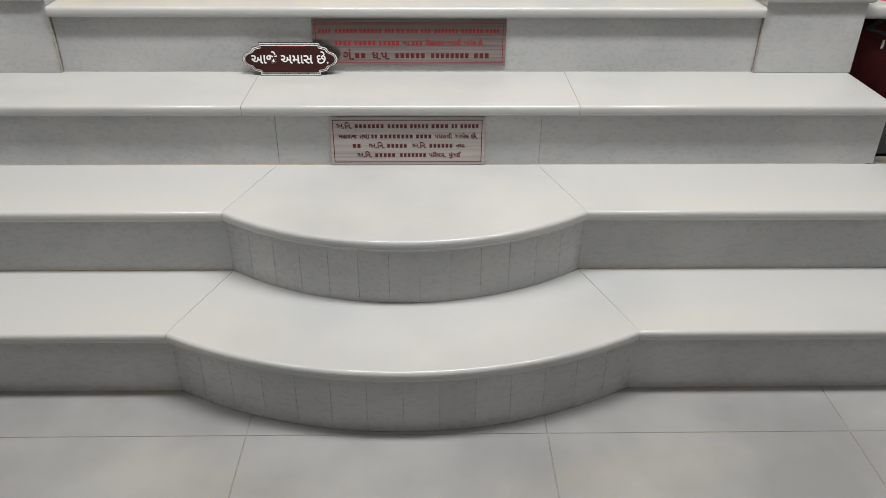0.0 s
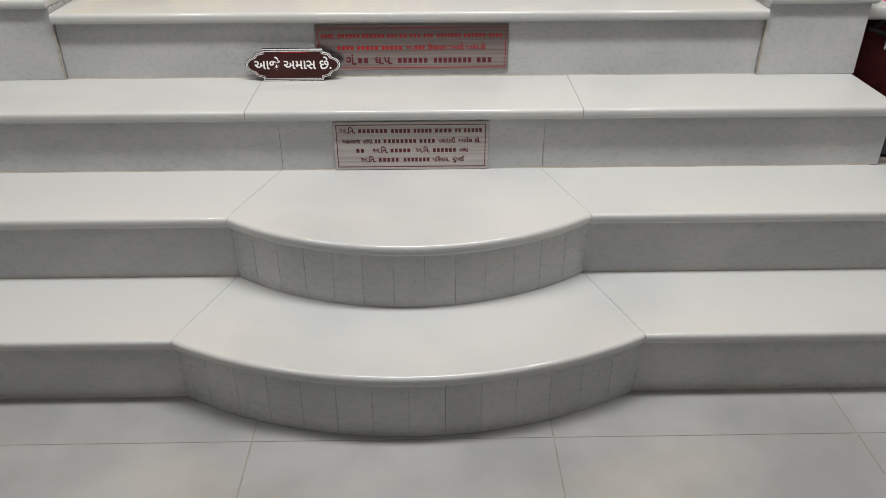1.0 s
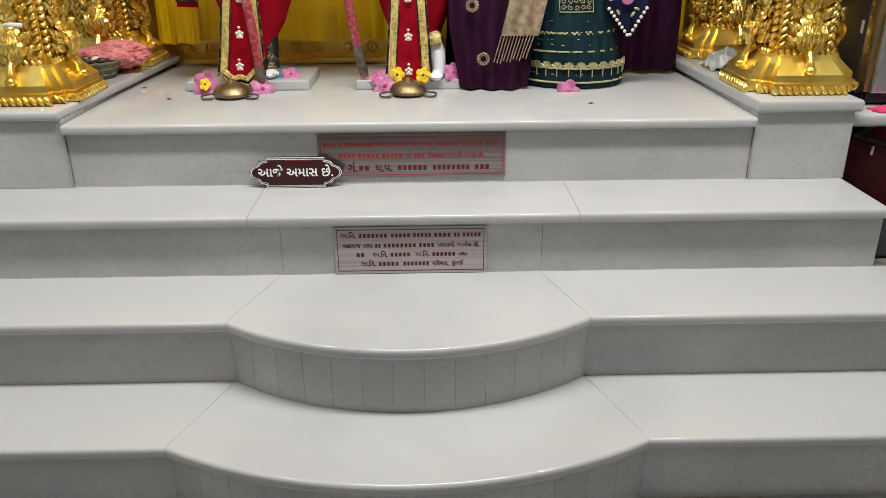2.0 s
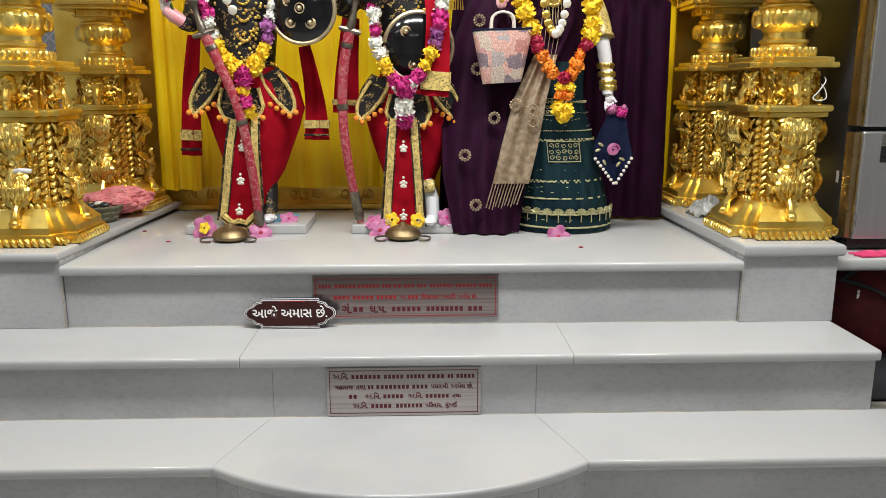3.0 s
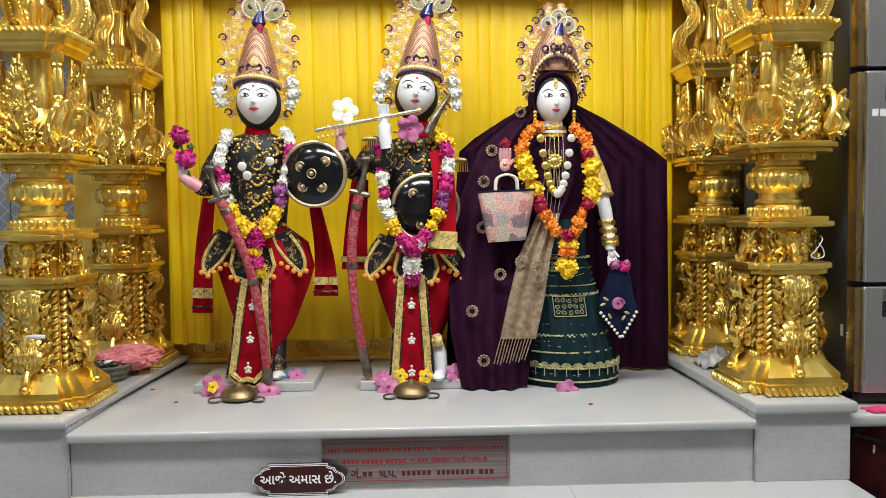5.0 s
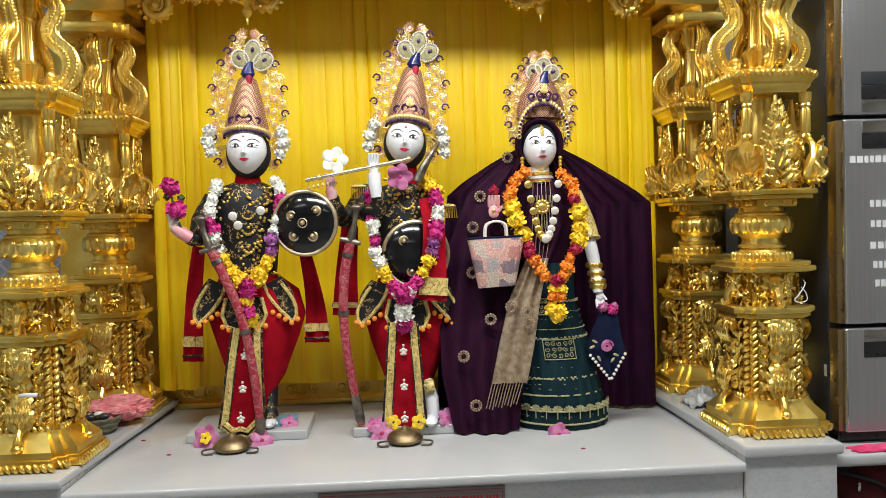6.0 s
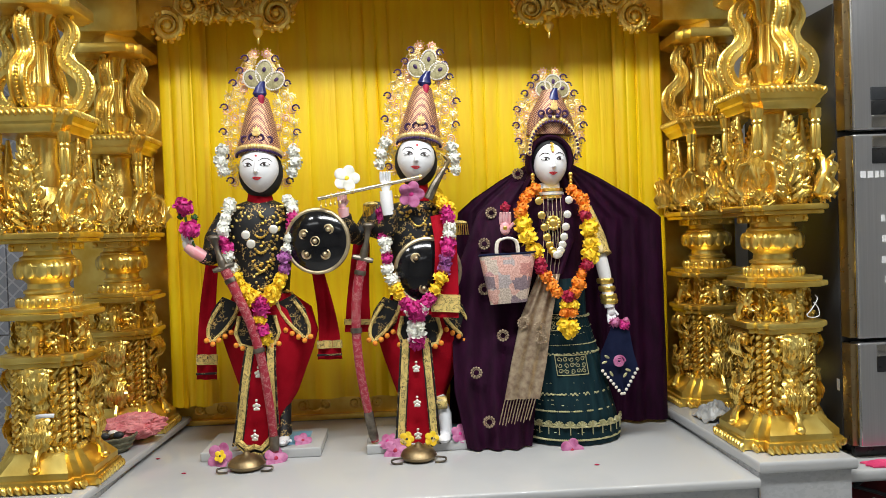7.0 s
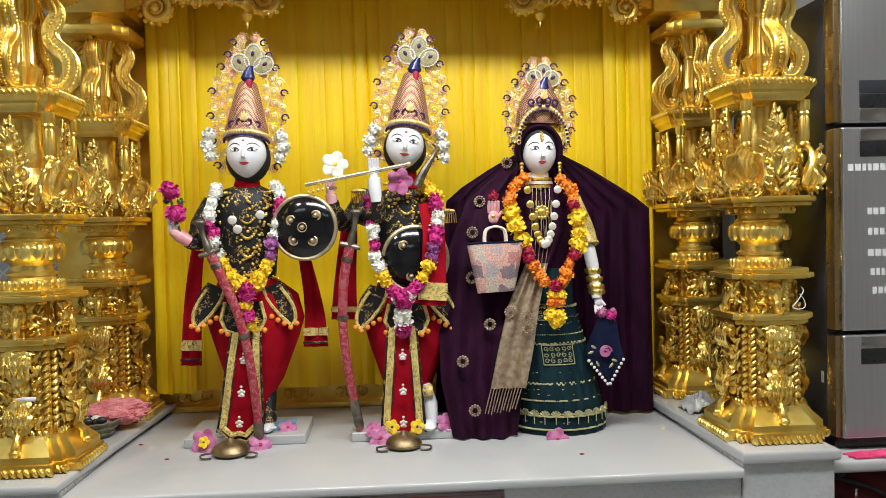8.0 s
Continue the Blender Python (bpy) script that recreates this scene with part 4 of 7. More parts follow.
STATUE = mottled("statue_marble", (0.80, 0.81, 0.83), (0.86, 0.86, 0.87), 0.25, scale=10)
RED = mottled("red_cloth", (0.27, 0.003, 0.010), (0.40, 0.006, 0.018), 0.7, scale=12, bump=0.001, bump_scale=160)
RED.node_tree.nodes["Principled BSDF"].inputs["Specular IOR Level"].default_value = 0.06
BLACK_GOLD = embroidered("black_gold_cloth", (0.004, 0.004, 0.005), (0.72, 0.50, 0.18), 120, 0.055, sparse=0.54)
GOLD_BAND = embroidered("sequin_band", (0.80, 0.60, 0.20), (0.03, 0.02, 0.01), 230, 0.055, 0.3, 0.0, sparse=0.46)
HAIR = mottled("black_cloth", (0.006, 0.006, 0.007), (0.012, 0.011, 0.012), 0.7, scale=40)
PALM = mottled("pink_palm", (0.75, 0.30, 0.33), (0.82, 0.55, 0.56), 0.35, scale=25)
PAINT_DARK = material("dark_paint", (0.03, 0.02, 0.02), 0.4)
PAINT_RED = material("red_paint", (0.5, 0.02, 0.03), 0.4)
ORANGE = mottled("orange_wool", (0.85, 0.25, 0.02), (0.95, 0.36, 0.04), 0.85, scale=60, bump=0.002, bump_scale=260)
SILVER = mottled("silver_disc", (0.80, 0.77, 0.66), (0.92, 0.90, 0.82), 0.35, 0.5, scale=30)
PURPLE = mottled("purple_silk", (0.014, 0.001, 0.010), (0.027, 0.002, 0.019), 0.72, scale=14, stretch=(3, 3, 0.7), bump=0.0008, bump_scale=120)
PURPLE.node_tree.nodes["Principled BSDF"].inputs["Specular IOR Level"].default_value = 0.15
BEIGE_GOLD = mottled("beige_gold_brocade", (0.26, 0.18, 0.12), (0.46, 0.36, 0.24), 0.38, 0.55, scale=55, bump=0.0012, bump_scale=160)
GREEN_SKIRT = mottled("dark_green_silk", (0.005, 0.018, 0.026), (0.010, 0.032, 0.038), 0.6, scale=14, stretch=(3, 3, 0.6), bump=0.0006, bump_scale=130)
GREEN_SKIRT.node_tree.nodes["Principled BSDF"].inputs["Specular IOR Level"].default_value = 0.12
THREAD = mottled("gold_thread", (0.42, 0.40, 0.20), (0.62, 0.58, 0.34), 0.4, 0.5, scale=90)
NAVY = mottled("navy_cloth", (0.004, 0.007, 0.028), (0.008, 0.012, 0.04), 0.6, scale=30, bump=0.0006, bump_scale=200)
NAVY.node_tree.nodes["Principled BSDF"].inputs["Specular IOR Level"].default_value = 0.15
LACQUER = mottled("black_lacquer", (0.004, 0.004, 0.005), (0.008, 0.008, 0.009), 0.12, scale=20, rough_var=0.04)
BRASS = mottled("aged_brass", (0.17, 0.12, 0.06), (0.34, 0.25, 0.13), 0.45, 0.9, scale=30, bump=0.0006, bump_scale=120)
BRASS_PALE = mottled("pale_brass", (0.50, 0.40, 0.24), (0.68, 0.56, 0.36), 0.4, 0.8, scale=40)
PEWTER = mottled("worn_pewter", (0.11, 0.095, 0.075), (0.25, 0.215, 0.17), 0.4, 0.8, scale=40, bump=0.001, bump_scale=140)
SCABBARD = embroidered("pink_brocade", (0.34, 0.02, 0.04), (0.56, 0.24, 0.23), 230, 0.08, 0.55, 0.2)
CROWN_GOLD = material("beaded_gold", (0.62, 0.36, 0.20), 0.4, 0.4)
nt = CROWN_GOLD.node_tree
geo = nt.nodes.new("ShaderNodeNewGeometry")
mp = nt.nodes.new("ShaderNodeMapping")
mp.inputs["Rotation"].default_value = (0, radians(45), 0)
nt.links.new(geo.outputs["Position"], mp.inputs["Vector"])
vo = nt.nodes.new("ShaderNodeTexVoronoi")
vo.inputs["Scale"].default_value, vo.inputs["Randomness"].default_value = 170, 0.12
nt.links.new(mp.outputs[0], vo.inputs["Vector"])
rp = nt.nodes.new("ShaderNodeValToRGB")
rp.color_ramp.elements[0].position, rp.color_ramp.elements[0].color = 0.30, (0.74, 0.44, 0.24, 1)
rp.color_ramp.elements[1].position, rp.color_ramp.elements[1].color = 0.62, (0.15, 0.045, 0.05, 1)
nt.links.new(vo.outputs["Distance"], rp.inputs[0])
nt.links.new(rp.outputs[0], nt.nodes["Principled BSDF"].inputs["Base Color"])
bp = nt.nodes.new("ShaderNodeBump")
bp.inputs["Distance"].default_value, bp.invert = 0.0012, True
nt.links.new(vo.outputs["Distance"], bp.inputs["Height"])
nt.links.new(bp.outputs[0], nt.nodes["Principled BSDF"].inputs["Normal"])
FEATHER = mottled("pale_feather", (0.24, 0.21, 0.09), (0.42, 0.37, 0.19), 0.5, scale=90, bump=0.0006, bump_scale=200)
ENAMEL_BLUE = mottled("blue_enamel", (0.008, 0.012, 0.09), (0.02, 0.03, 0.16), 0.2, scale=60)
ROSE_GOLD = mottled("rose_gold", (0.75, 0.36, 0.22), (0.88, 0.52, 0.36), 0.4, 0.6, scale=80)
FILIGREE = mottled("filigree_gold", (0.70, 0.46, 0.14), (0.92, 0.74, 0.36), 0.4, 0.7, scale=80)
PEARL = mottled("pearl_bead", (0.72, 0.66, 0.56), (0.85, 0.80, 0.72), 0.3, scale=60)
VIOLET = mottled("violet_enamel", (0.025, 0.010, 0.05), (0.07, 0.025, 0.11), 0.3, scale=60)
PATCH = material("patchwork_cloth", (0.5, 0.3, 0.26), 0.7)
nt = PATCH.node_tree
geo = nt.nodes.new("ShaderNodeNewGeometry")
vo = nt.nodes.new("ShaderNodeTexVoronoi")
vo.distance, vo.inputs["Scale"].default_value = "CHEBYCHEV", 30
nt.links.new(geo.outputs["Position"], vo.inputs["Vector"])
pr = nt.nodes.new("ShaderNodeValToRGB")
pr.color_ramp.interpolation = "CONSTANT"
for pos, col in ((0.0, (0.46, 0.20, 0.17)), (0.22, (0.52, 0.42, 0.34)), (0.42, (0.22, 0.16, 0.18)), (0.55, (0.60, 0.34, 0.28)), (0.75, (0.40, 0.34, 0.33)), (0.9, (0.50, 0.26, 0.26))):
    el = pr.color_ramp.elements[0] if pos == 0.0 else pr.color_ramp.elements.new(pos)
    el.position, el.color = pos, (*col, 1)
nt.links.new(vo.outputs["Color"], pr.inputs[0])
v2 = nt.nodes.new("ShaderNodeTexVoronoi")
v2.inputs["Scale"].default_value = 210
nt.links.new(geo.outputs["Position"], v2.inputs["Vector"])
mxp = nt.nodes.new("ShaderNodeMix")
mxp.data_type, mxp.blend_type = "RGBA", "OVERLAY"
mxp.inputs[0].default_value = 0.45
nt.links.new(pr.outputs[0], mxp.inputs[6])
nt.links.new(v2.outputs["Distance"], mxp.inputs[7])
nt.links.new(mxp.outputs[2], nt.nodes["Principled BSDF"].inputs["Base Color"])

PETALS = {"magenta": mottled("magenta_petals", (0.42, 0.008, 0.14), (0.62, 0.03, 0.26), 0.6, scale=60), "white": mottled("white_petals", (0.72, 0.72, 0.62), (0.85, 0.85, 0.80), 0.6, scale=60),
          "yellow": mottled("yellow_petals", (0.85, 0.52, 0.01), (0.95, 0.70, 0.03), 0.6, scale=60), "orange": mottled("orange_petals", (0.80, 0.20, 0.01), (0.92, 0.32, 0.02), 0.6, scale=60),
          "crimson": mottled("crimson_petals", (0.30, 0.005, 0.03), (0.45, 0.01, 0.06), 0.6, scale=60), "pink": mottled("pink_petals", (0.36, 0.07, 0.20), (0.56, 0.20, 0.37), 0.5, scale=40),
          "violet": mottled("violet_petals", (0.26, 0.05, 0.24), (0.42, 0.14, 0.38), 0.6, scale=50), "green": mottled("green_leaf", (0.03, 0.09, 0.02), (0.07, 0.16, 0.04), 0.5, scale=40)}


def ribbon(bm, pts, half, thick, mi=0, wave=0.0, waves=3, cols=8):
    """A hanging strip of cloth along pts, facing the hall, with gentle folds across its width."""
    pts = [Vector(p) for p in pts]
    hw = half if isinstance(half, (list, tuple)) else [half] * len(pts)
    loops = []
    for i, p in enumerate(pts):
        d = pts[min(i + 1, len(pts) - 1)] - pts[max(i - 1, 0)]
        d.y = 0
        d.normalize()
        side = Vector((-d.z, 0, d.x))
        loop = []
        for back in (0, 1):
            order = range(cols + 1) if not back else range(cols, -1, -1)
            for k in order:
                u = 2 * k / cols - 1
                loop.append(p + side * hw[i] * u + Vector((0, thick * back + wave * math.sin(u * math.pi * waves / 2 + 0.4 * i), 0)))
        loops.append(loop)
    return rings(bm, loops, mi)


def head(bm, c, rx, rz, tilt=0.0, eye=0.12, skin=0, dark=1, red=2):
    """Plain smooth head with a nose ridge and simple painted bars."""
    m = Matrix.Translation(c) @ Matrix.Rotation(radians(tilt), 4, "Y")

    def at(x, y, z):
        return m @ Vector((x * rx, y, z * rz))
    b = bmesh.new()
    bmesh.ops.create_uvsphere(b, u_segments=36, v_segments=26, radius=1)
    for v in b.verts:   # egg shape, full cheeks and a narrow chin
        low = max(0.0, -v.co.z - 0.15)
        k = 1 - 0.30 * low ** 1.5
        v.co = Vector((v.co.x * rx * k, v.co.y * 0.062 * (1 - 0.10 * low), v.co.z * rz))
    b.transform(m)
    merge(bm, b, skin)
    rot = Matrix.Rotation(radians(tilt), 4, "Y")

    def front(x, z):
        """Depth of the face's surface, in front of its middle."""
        low = max(0.0, -z - 0.15)
        k = 1 - 0.30 * low ** 1.5
        return -0.062 * (1 - 0.10 * low) * math.sqrt(max(0.02, 1 - z * z - (x / k) ** 2))

    def line(pts, widths, mi, off=0.0004):
        path = smooth_path([(x, 0, z) for x, z in pts], 4)
        n = len(path) - 1
        rr = [widths[0] + (widths[1] - widths[0]) * math.sin(math.pi * i / n) for i in range(n + 1)]
        tube(bm, [at(p.x, front(p.x, p.z) - off, p.z) for p in path], rr, mi, seg=6, flat=0.5)
    tube(bm, [at(0, front(0, 0.30) + 0.004, 0.30), at(0, front(0, 0.05) - 0.001, 0.05), at(0, front(0, -0.12) - 0.006, -0.14), at(0, front(0, -0.22) + 0.003, -0.235)], [0.0045, 0.0050, 0.0068, 0.0045], skin, seg=10)
    for s in (-1, 1):
        ball(bm, at(s * 0.075, front(0.08, -0.17) - 0.0015, -0.175), (0.0042, 0.004, 0.0035), skin, u=8, v=6)
        x, z = s * 0.42, eye
        ball(bm, at(x, front(x, z) + 0.0022, z), (0.0140, 0.0034, 0.0056), skin, u=14, v=8, turn=rot)
        ball(bm, at(x - s * 0.01, front(x, z) + 0.0004, z), (0.0052, 0.0028, 0.0052), dark, u=12, v=8, turn=rot)
        line([(s * 0.20, z - 0.02), (s * 0.32, z + 0.065), (s * 0.46, z + 0.075), (s * 0.68, z + 0.0)], (0.0010, 0.0022), dark, 0.0012)
        line([(s * 0.20, z - 0.02), (s * 0.40, z - 0.06), (s * 0.66, z)], (0.0006, 0.0011), dark, 0.0006)
        line([(s * 0.13, z + 0.17), (s * 0.36, z + 0.27), (s * 0.58, z + 0.25), (s * 0.76, z + 0.14)], (0.0007, 0.0019), dark)
    line([(-0.25, -0.42), (-0.08, -0.395), (0, -0.41), (0.08, -0.395), (0.25, -0.42)], (0.0008, 0.0026), red, 0.0006)
    line([(-0.19, -0.43), (0, -0.475), (0.19, -0.43)], (0.0008, 0.0030), red, 0.0004)
    ball(bm, at(0, front(0, 0.50), 0.50), (0.0040, 0.0016, 0.0044), red, u=10, v=6)
    return bm


def fingers(bm, c, up, mi=0, size=1.0):
    """A plain carved hand: a palm with four upright rods and a thumb."""
    c = Vector(c)
    ball(bm, c, (0.018 * size, 0.010, 0.024 * size), mi, u=10, v=8)
    for k in range(4):
        x = (-0.0135 + 0.009 * k) * size
        tube(bm, [c + Vector((x, 0, 0.014 * up * size)), c + Vector((x * 1.1, -0.006, 0.036 * up * size)), c + Vector((x * 1.1, -0.012, 0.050 * up * size))], [0.006 * size, 0.0055 * size, 0.004 * size], mi, seg=6)
    tube(bm, [c + Vector((0.014 * size, -0.004, 0)), c + Vector((0.026 * size, -0.010, 0.016 * up * size))], [0.006 * size, 0.0045 * size], mi, seg=6)
    return bm


SLOTS = [STATUE, PAINT_DARK, PAINT_RED, RED, BLACK_GOLD, GOLD_BAND, HAIR, PALM, ORANGE, SILVER, GOLD]
Y0 = 2.72


def dressed(bm, hip_l, hip_r, waist, chest, chin, foot_c, panel_top, panel_low, shift):
    """The dressed body of a standing figure: full breeches, jacket with points, front panel."""
    hx = (hip_l[0] + hip_r[0]) / 2
    hw = (hip_r[0] - hip_l[0]) / 2
    hz = (hip_l[2] + hip_r[2]) / 2
    fz = foot_c[2]
    loft(bm, [(foot_c[0], Y0, fz + 0.015, 0.050, 0.055), (foot_c[0], Y0, fz + 0.10, 0.062, 0.06), (foot_c[0] + shift, Y0, fz + 0.18, hw * 0.58, 0.075), (hx, Y0, hz - 0.045, hw * 0.88, 0.10), (hx, Y0, hz + 0.02, hw, 0.105),
              (hx, Y0, hz + 0.10, hw * 0.88, 0.095), (waist[0], Y0, waist[2], hw * 0.60, 0.08)], 3, seg=36, fold=9, depth=0.025)
    cz = chest[2]
    loft(bm, [(waist[0], Y0, waist[2] - 0.07, 0.125, 0.092), (waist[0], Y0, waist[2], 0.092, 0.078), (waist[0], Y0, waist[2] + 0.06, 0.098, 0.080), (chest[0], Y0, cz - 0.01, 0.115, 0.082), (chest[0], Y0, cz + 0.025, 0.117, 0.076),
              (chest[0], Y0, cz + 0.048, 0.106, 0.068), (chest[0], Y0, cz + 0.068, 0.074, 0.055), (chin[0], Y0, cz + 0.080, 0.042, 0.042)], 4, seg=30)
    loft(bm, [(chin[0], Y0 - 0.006, chin[2] - 0.055, 0.052, 0.050), (chin[0], Y0 - 0.006, chin[2] - 0.008, 0.040, 0.046), (chin[0], Y0, chin[2] + 0.03, 0.036, 0.04)], 3, seg=18)
    # front panel with sequin borders
    top, low = Vector(panel_top), Vector(panel_low)
    line = [top.lerp(low, k / 8) + Vector((0, -0.012 * math.sin(k * 0.7), 0)) for k in range(9)]
    ribbon(bm, line, [0.030 + 0.0035 * k for k in range(9)], 0.006, 3, 0.002)
    for s in (-1, 1):
        ribbon(bm, [p + Vector((s * (0.031 + 0.0031 * k), -0.004, 0)) for k, p in enumerate(line)], 0.0115, 0.007, 5, 0.001, cols=4)
        tube(bm, [p + Vector((s * (0.046 + 0.0033 * k), -0.003, 0)) for k, p in enumerate(line)], 0.0035, 4, seg=5)
        tube(bm, [p + Vector((s * (0.019 + 0.003 * k), -0.006, 0)) for k, p in enumerate(line)], 0.0022, 4, seg=5)
    for s in (-1, 1):
        a = low + Vector((s * 0.055, -0.008, 0.026))
        for w, mi, dz in ((0.0095, 5, 0), (0.004, 4, -0.012), (0.004, 5, -0.019)):
            tube(bm, [a + Vector((0, -0.003, dz)), low + Vector((s * 0.022, -0.012, -0.006 + dz)), low + Vector((0, -0.014, 0.002 + dz))], w, mi, seg=6)
    for k in (2.0, 4.6, 7.0):
        p = top.lerp(low, k / 8) + Vector((0, -0.022, 0))
        for dx, dz, r in ((0, 0.014, 0.0045), (0, 0, 0.0065), (-0.008, -0.003, 0.005), (0.008, -0.003, 0.005), (0, -0.012, 0.007), (-0.006, -0.014, 0.0045), (0.006, -0.014, 0.0045)):
            ball(bm, p + Vector((dx, 0, dz)), (r, 0.003, r), 9, u=8, v=6)
    # pointed flaps with a sequin hem and wool balls
    for s in (-1, 1):
        c0 = Vector((waist[0] + s * 0.088, Y0 - 0.078, waist[2] - 0.015))
        tip = Vector((waist[0] + s * 0.150, Y0 - 0.082, waist[2] - 0.145))
        ribbon(bm, [c0.lerp(tip, k / 5) for k in range(6)], [0.030, 0.038, 0.042, 0.038, 0.026, 0.006], 0.008, 4)
        for q in (-1, 1):
            tube(bm, [c0.lerp(tip, k / 5) + Vector((q * w, -0.005, -0.3 * q * s * w)) for k, w in enumerate((0.030, 0.038, 0.042, 0.038, 0.026, 0.004))], 0.006, 5, seg=6)
        for k in range(5):
            ball(bm, tip + Vector((s * (0.018 - 0.020 * k), -0.010, -0.008 + 0.012 * abs(k - 1))), 0.0088, 8, u=9, v=7)
    mid = Vector((waist[0], Y0 - 0.105, waist[2] - 0.065))
    ribbon(bm, [mid, mid + Vector((0, 0, -0.05)), mid + Vector((0, -0.004, -0.085)), mid + Vector((0, -0.004, -0.11))], [0.058, 0.068, 0.06, 0.028], 0.01, 4)
    for s in (-1, 1):
        tube(bm, [mid + Vector((s * 0.056, -0.004, 0)), mid + Vector((s * 0.070, -0.006, -0.055)), mid + Vector((s * 0.055, -0.008, -0.092)), mid + Vector((0, -0.008, -0.112))], 0.0065, 5, seg=6)
        for k in range(4):
            ball(bm, mid + Vector((s * (0.068 - 0.02 * k), -0.012, -0.092 - 0.010 * k)), 0.0088, 8, u=9, v=7)
    return bm


def necklaces(bm, chin, waist, seed):
    rng = random.Random(seed)
    c, w = Vector(chin), Vector(waist)
    for depth, half, r in ((0.10, 0.055, 0.0042), (0.15, 0.065, 0.005), (0.21, 0.072, 0.0055), (0.27, 0.066, 0.005)):
        for k in range(21):
            u = -1 + k / 10
            ball(bm, (c.x + half * u, Y0 - 0.086 + 0.02 * abs(u), c.z - 0.045 - depth * (1 - u * u)), (r, r * 0.8, r), 10, u=7, v=5)
    for _ in range(70):
        u = rng.uniform(-1, 1)
        ball(bm, (c.x + 0.10 * u, Y0 - 0.084 + 0.025 * abs(u), rng.uniform(w.z, c.z - 0.06)), (0.0062, 0.003, 0.0045), 10, u=7, v=5, turn=pose(0, 0, 0, 0, rng.uniform(0, 90), 0))
    return bm


# ---- first figure: sword and round shield
bm = bmesh.new()
FA = (-0.498, 2.660, 1.616)
dressed(bm, (-0.654, 2.680, 1.061), (-0.335, 2.680, 1.048), (-0.515, 2.700, 1.204), (-0.513, 2.700, 1.437), (-0.508, 2.700, 1.540), (-0.520, 2.700, 0.691), (-0.504, 2.600, 1.043), (-0.532, 2.590, 0.722), 0.02)
head(bm, FA, 0.0640, 0.0771)
ball(bm, (FA[0], FA[1] + 0.028, FA[2] - 0.009), (0.0734, 0.058, 0.0846), 6, u=20, v=14)
necklaces(bm, FA[:2] + (FA[2] - 0.08,), (-0.515, 2.700, 1.204), 1)
tube(bm, smooth_path([(-0.617, 2.700, 1.463), (-0.656, 2.680, 1.389), (-0.658, 2.620, 1.335), (-0.675, 2.600, 1.341)], 4), [0.034] * 5 + [0.03] * 4 + [0.026] * 4, 4, seg=12)
tube(bm, smooth_path([(-0.406, 2.700, 1.456), (-0.362, 2.700, 1.369), (-0.321, 2.660, 1.350)], 4), [0.034] * 5 + [0.028] * 4, 4, seg=12)
tube(bm, [(-0.665, 2.600, 1.330), (-0.698, 2.590, 1.353), (-0.723, 2.585, 1.372)], [0.019, 0.021, 0.016], 7, seg=10)
fingers(bm, (-0.721, 2.585, 1.379), 1, 0, 0.8)
for p in ((-0.541, 2.612, 1.402), (-0.525, 2.610, 1.372), (-0.452, 2.612, 1.417)):
    ball(bm, p, (0.0145, 0.004, 0.0145), 9, u=16, v=8)
for line, w in ((((-0.683, 2.740, 1.304), (-0.701, 2.740, 1.170), (-0.710, 2.740, 1.036), (-0.715, 2.740, 0.917)), (0.022, 0.028, 0.032, 0.034)), (((-0.329, 2.740, 1.271), (-0.308, 2.740, 1.155), (-0.298, 2.740, 1.058), (-0.298, 2.740, 0.968)), (0.020, 0.030, 0.038, 0.042))):
    path = smooth_path(line, 4)
    n = len(path)
    ribbon(bm, path, [w[0] + (w[3] - w[0]) * i / (n - 1) for i in range(n)], 0.004, 3, 0.005, 3)
    ribbon(bm, [path[-4] + Vector((0, -0.007, 0)), path[-3] + Vector((0, -0.007, 0))], w[3] + 0.001, 0.016, 5, 0.003, 3)
    tube(bm, [path[-2] + Vector((-w[3], -0.007, 0)), path[-2] + Vector((w[3], -0.007, 0))], 0.004, 4, seg=5)
loft(bm, [(*(-0.456, 2.700, 0.730), 0.026, 0.05), (*(-0.458, 2.720, 0.769), 0.024, 0.03), (*(-0.461, 2.730, 0.873), 0.032, 0.034), (*(-0.463, 2.730, 0.921), 0.036, 0.036)], 4, seg=14)
ball(bm, (-0.453, 2.660, 0.719), (0.022, 0.05, 0.015), 0, u=12, v=8)
ball(bm, (-0.562, 2.680, 0.702), (0.024, 0.05, 0.014), 0, u=12, v=8)
for k in range(5):
    ball(bm, Vector((-0.462, 2.617, 0.724)) + Vector((0.009 * k, 0.003 * k, 0)), 0.0055, 0, u=7, v=5)
tagged(part("statue", bm, SLOTS), "white marble standing statue in red breeches and black embroidered jacket", "statue", "marble statues on the stage")

# ---- second figure: flute player
bm = bmesh.new()
FB = (0.018, 2.660, 1.636)
dressed(bm, (-0.132, 2.680, 1.020), (0.168, 2.680, 1.008), (0.010, 2.700, 1.184), (0.009, 2.700, 1.423), (0.017, 2.700, 1.551), (0.012, 2.700, 0.674), (-0.006, 2.600, 1.045), (-0.009, 2.590, 0.699), 0.0)
head(bm, FB, 0.0621, 0.0771, 6)
ball(bm, (FB[0], FB[1] + 0.028, FB[2] - 0.009), (0.0715, 0.058, 0.0846), 6, u=20, v=14)
necklaces(bm, FB[:2] + (FB[2] - 0.08,), (0.006, 2.700, 1.184), 2)
tube(bm, smooth_path([(-0.109, 2.700, 1.484), (-0.125, 2.660, 1.408), (-0.076, 2.600, 1.415), (-0.077, 2.580, 1.466)], 4), [0.034] * 5 + [0.03] * 4 + [0.022] * 4, 4, seg=12)
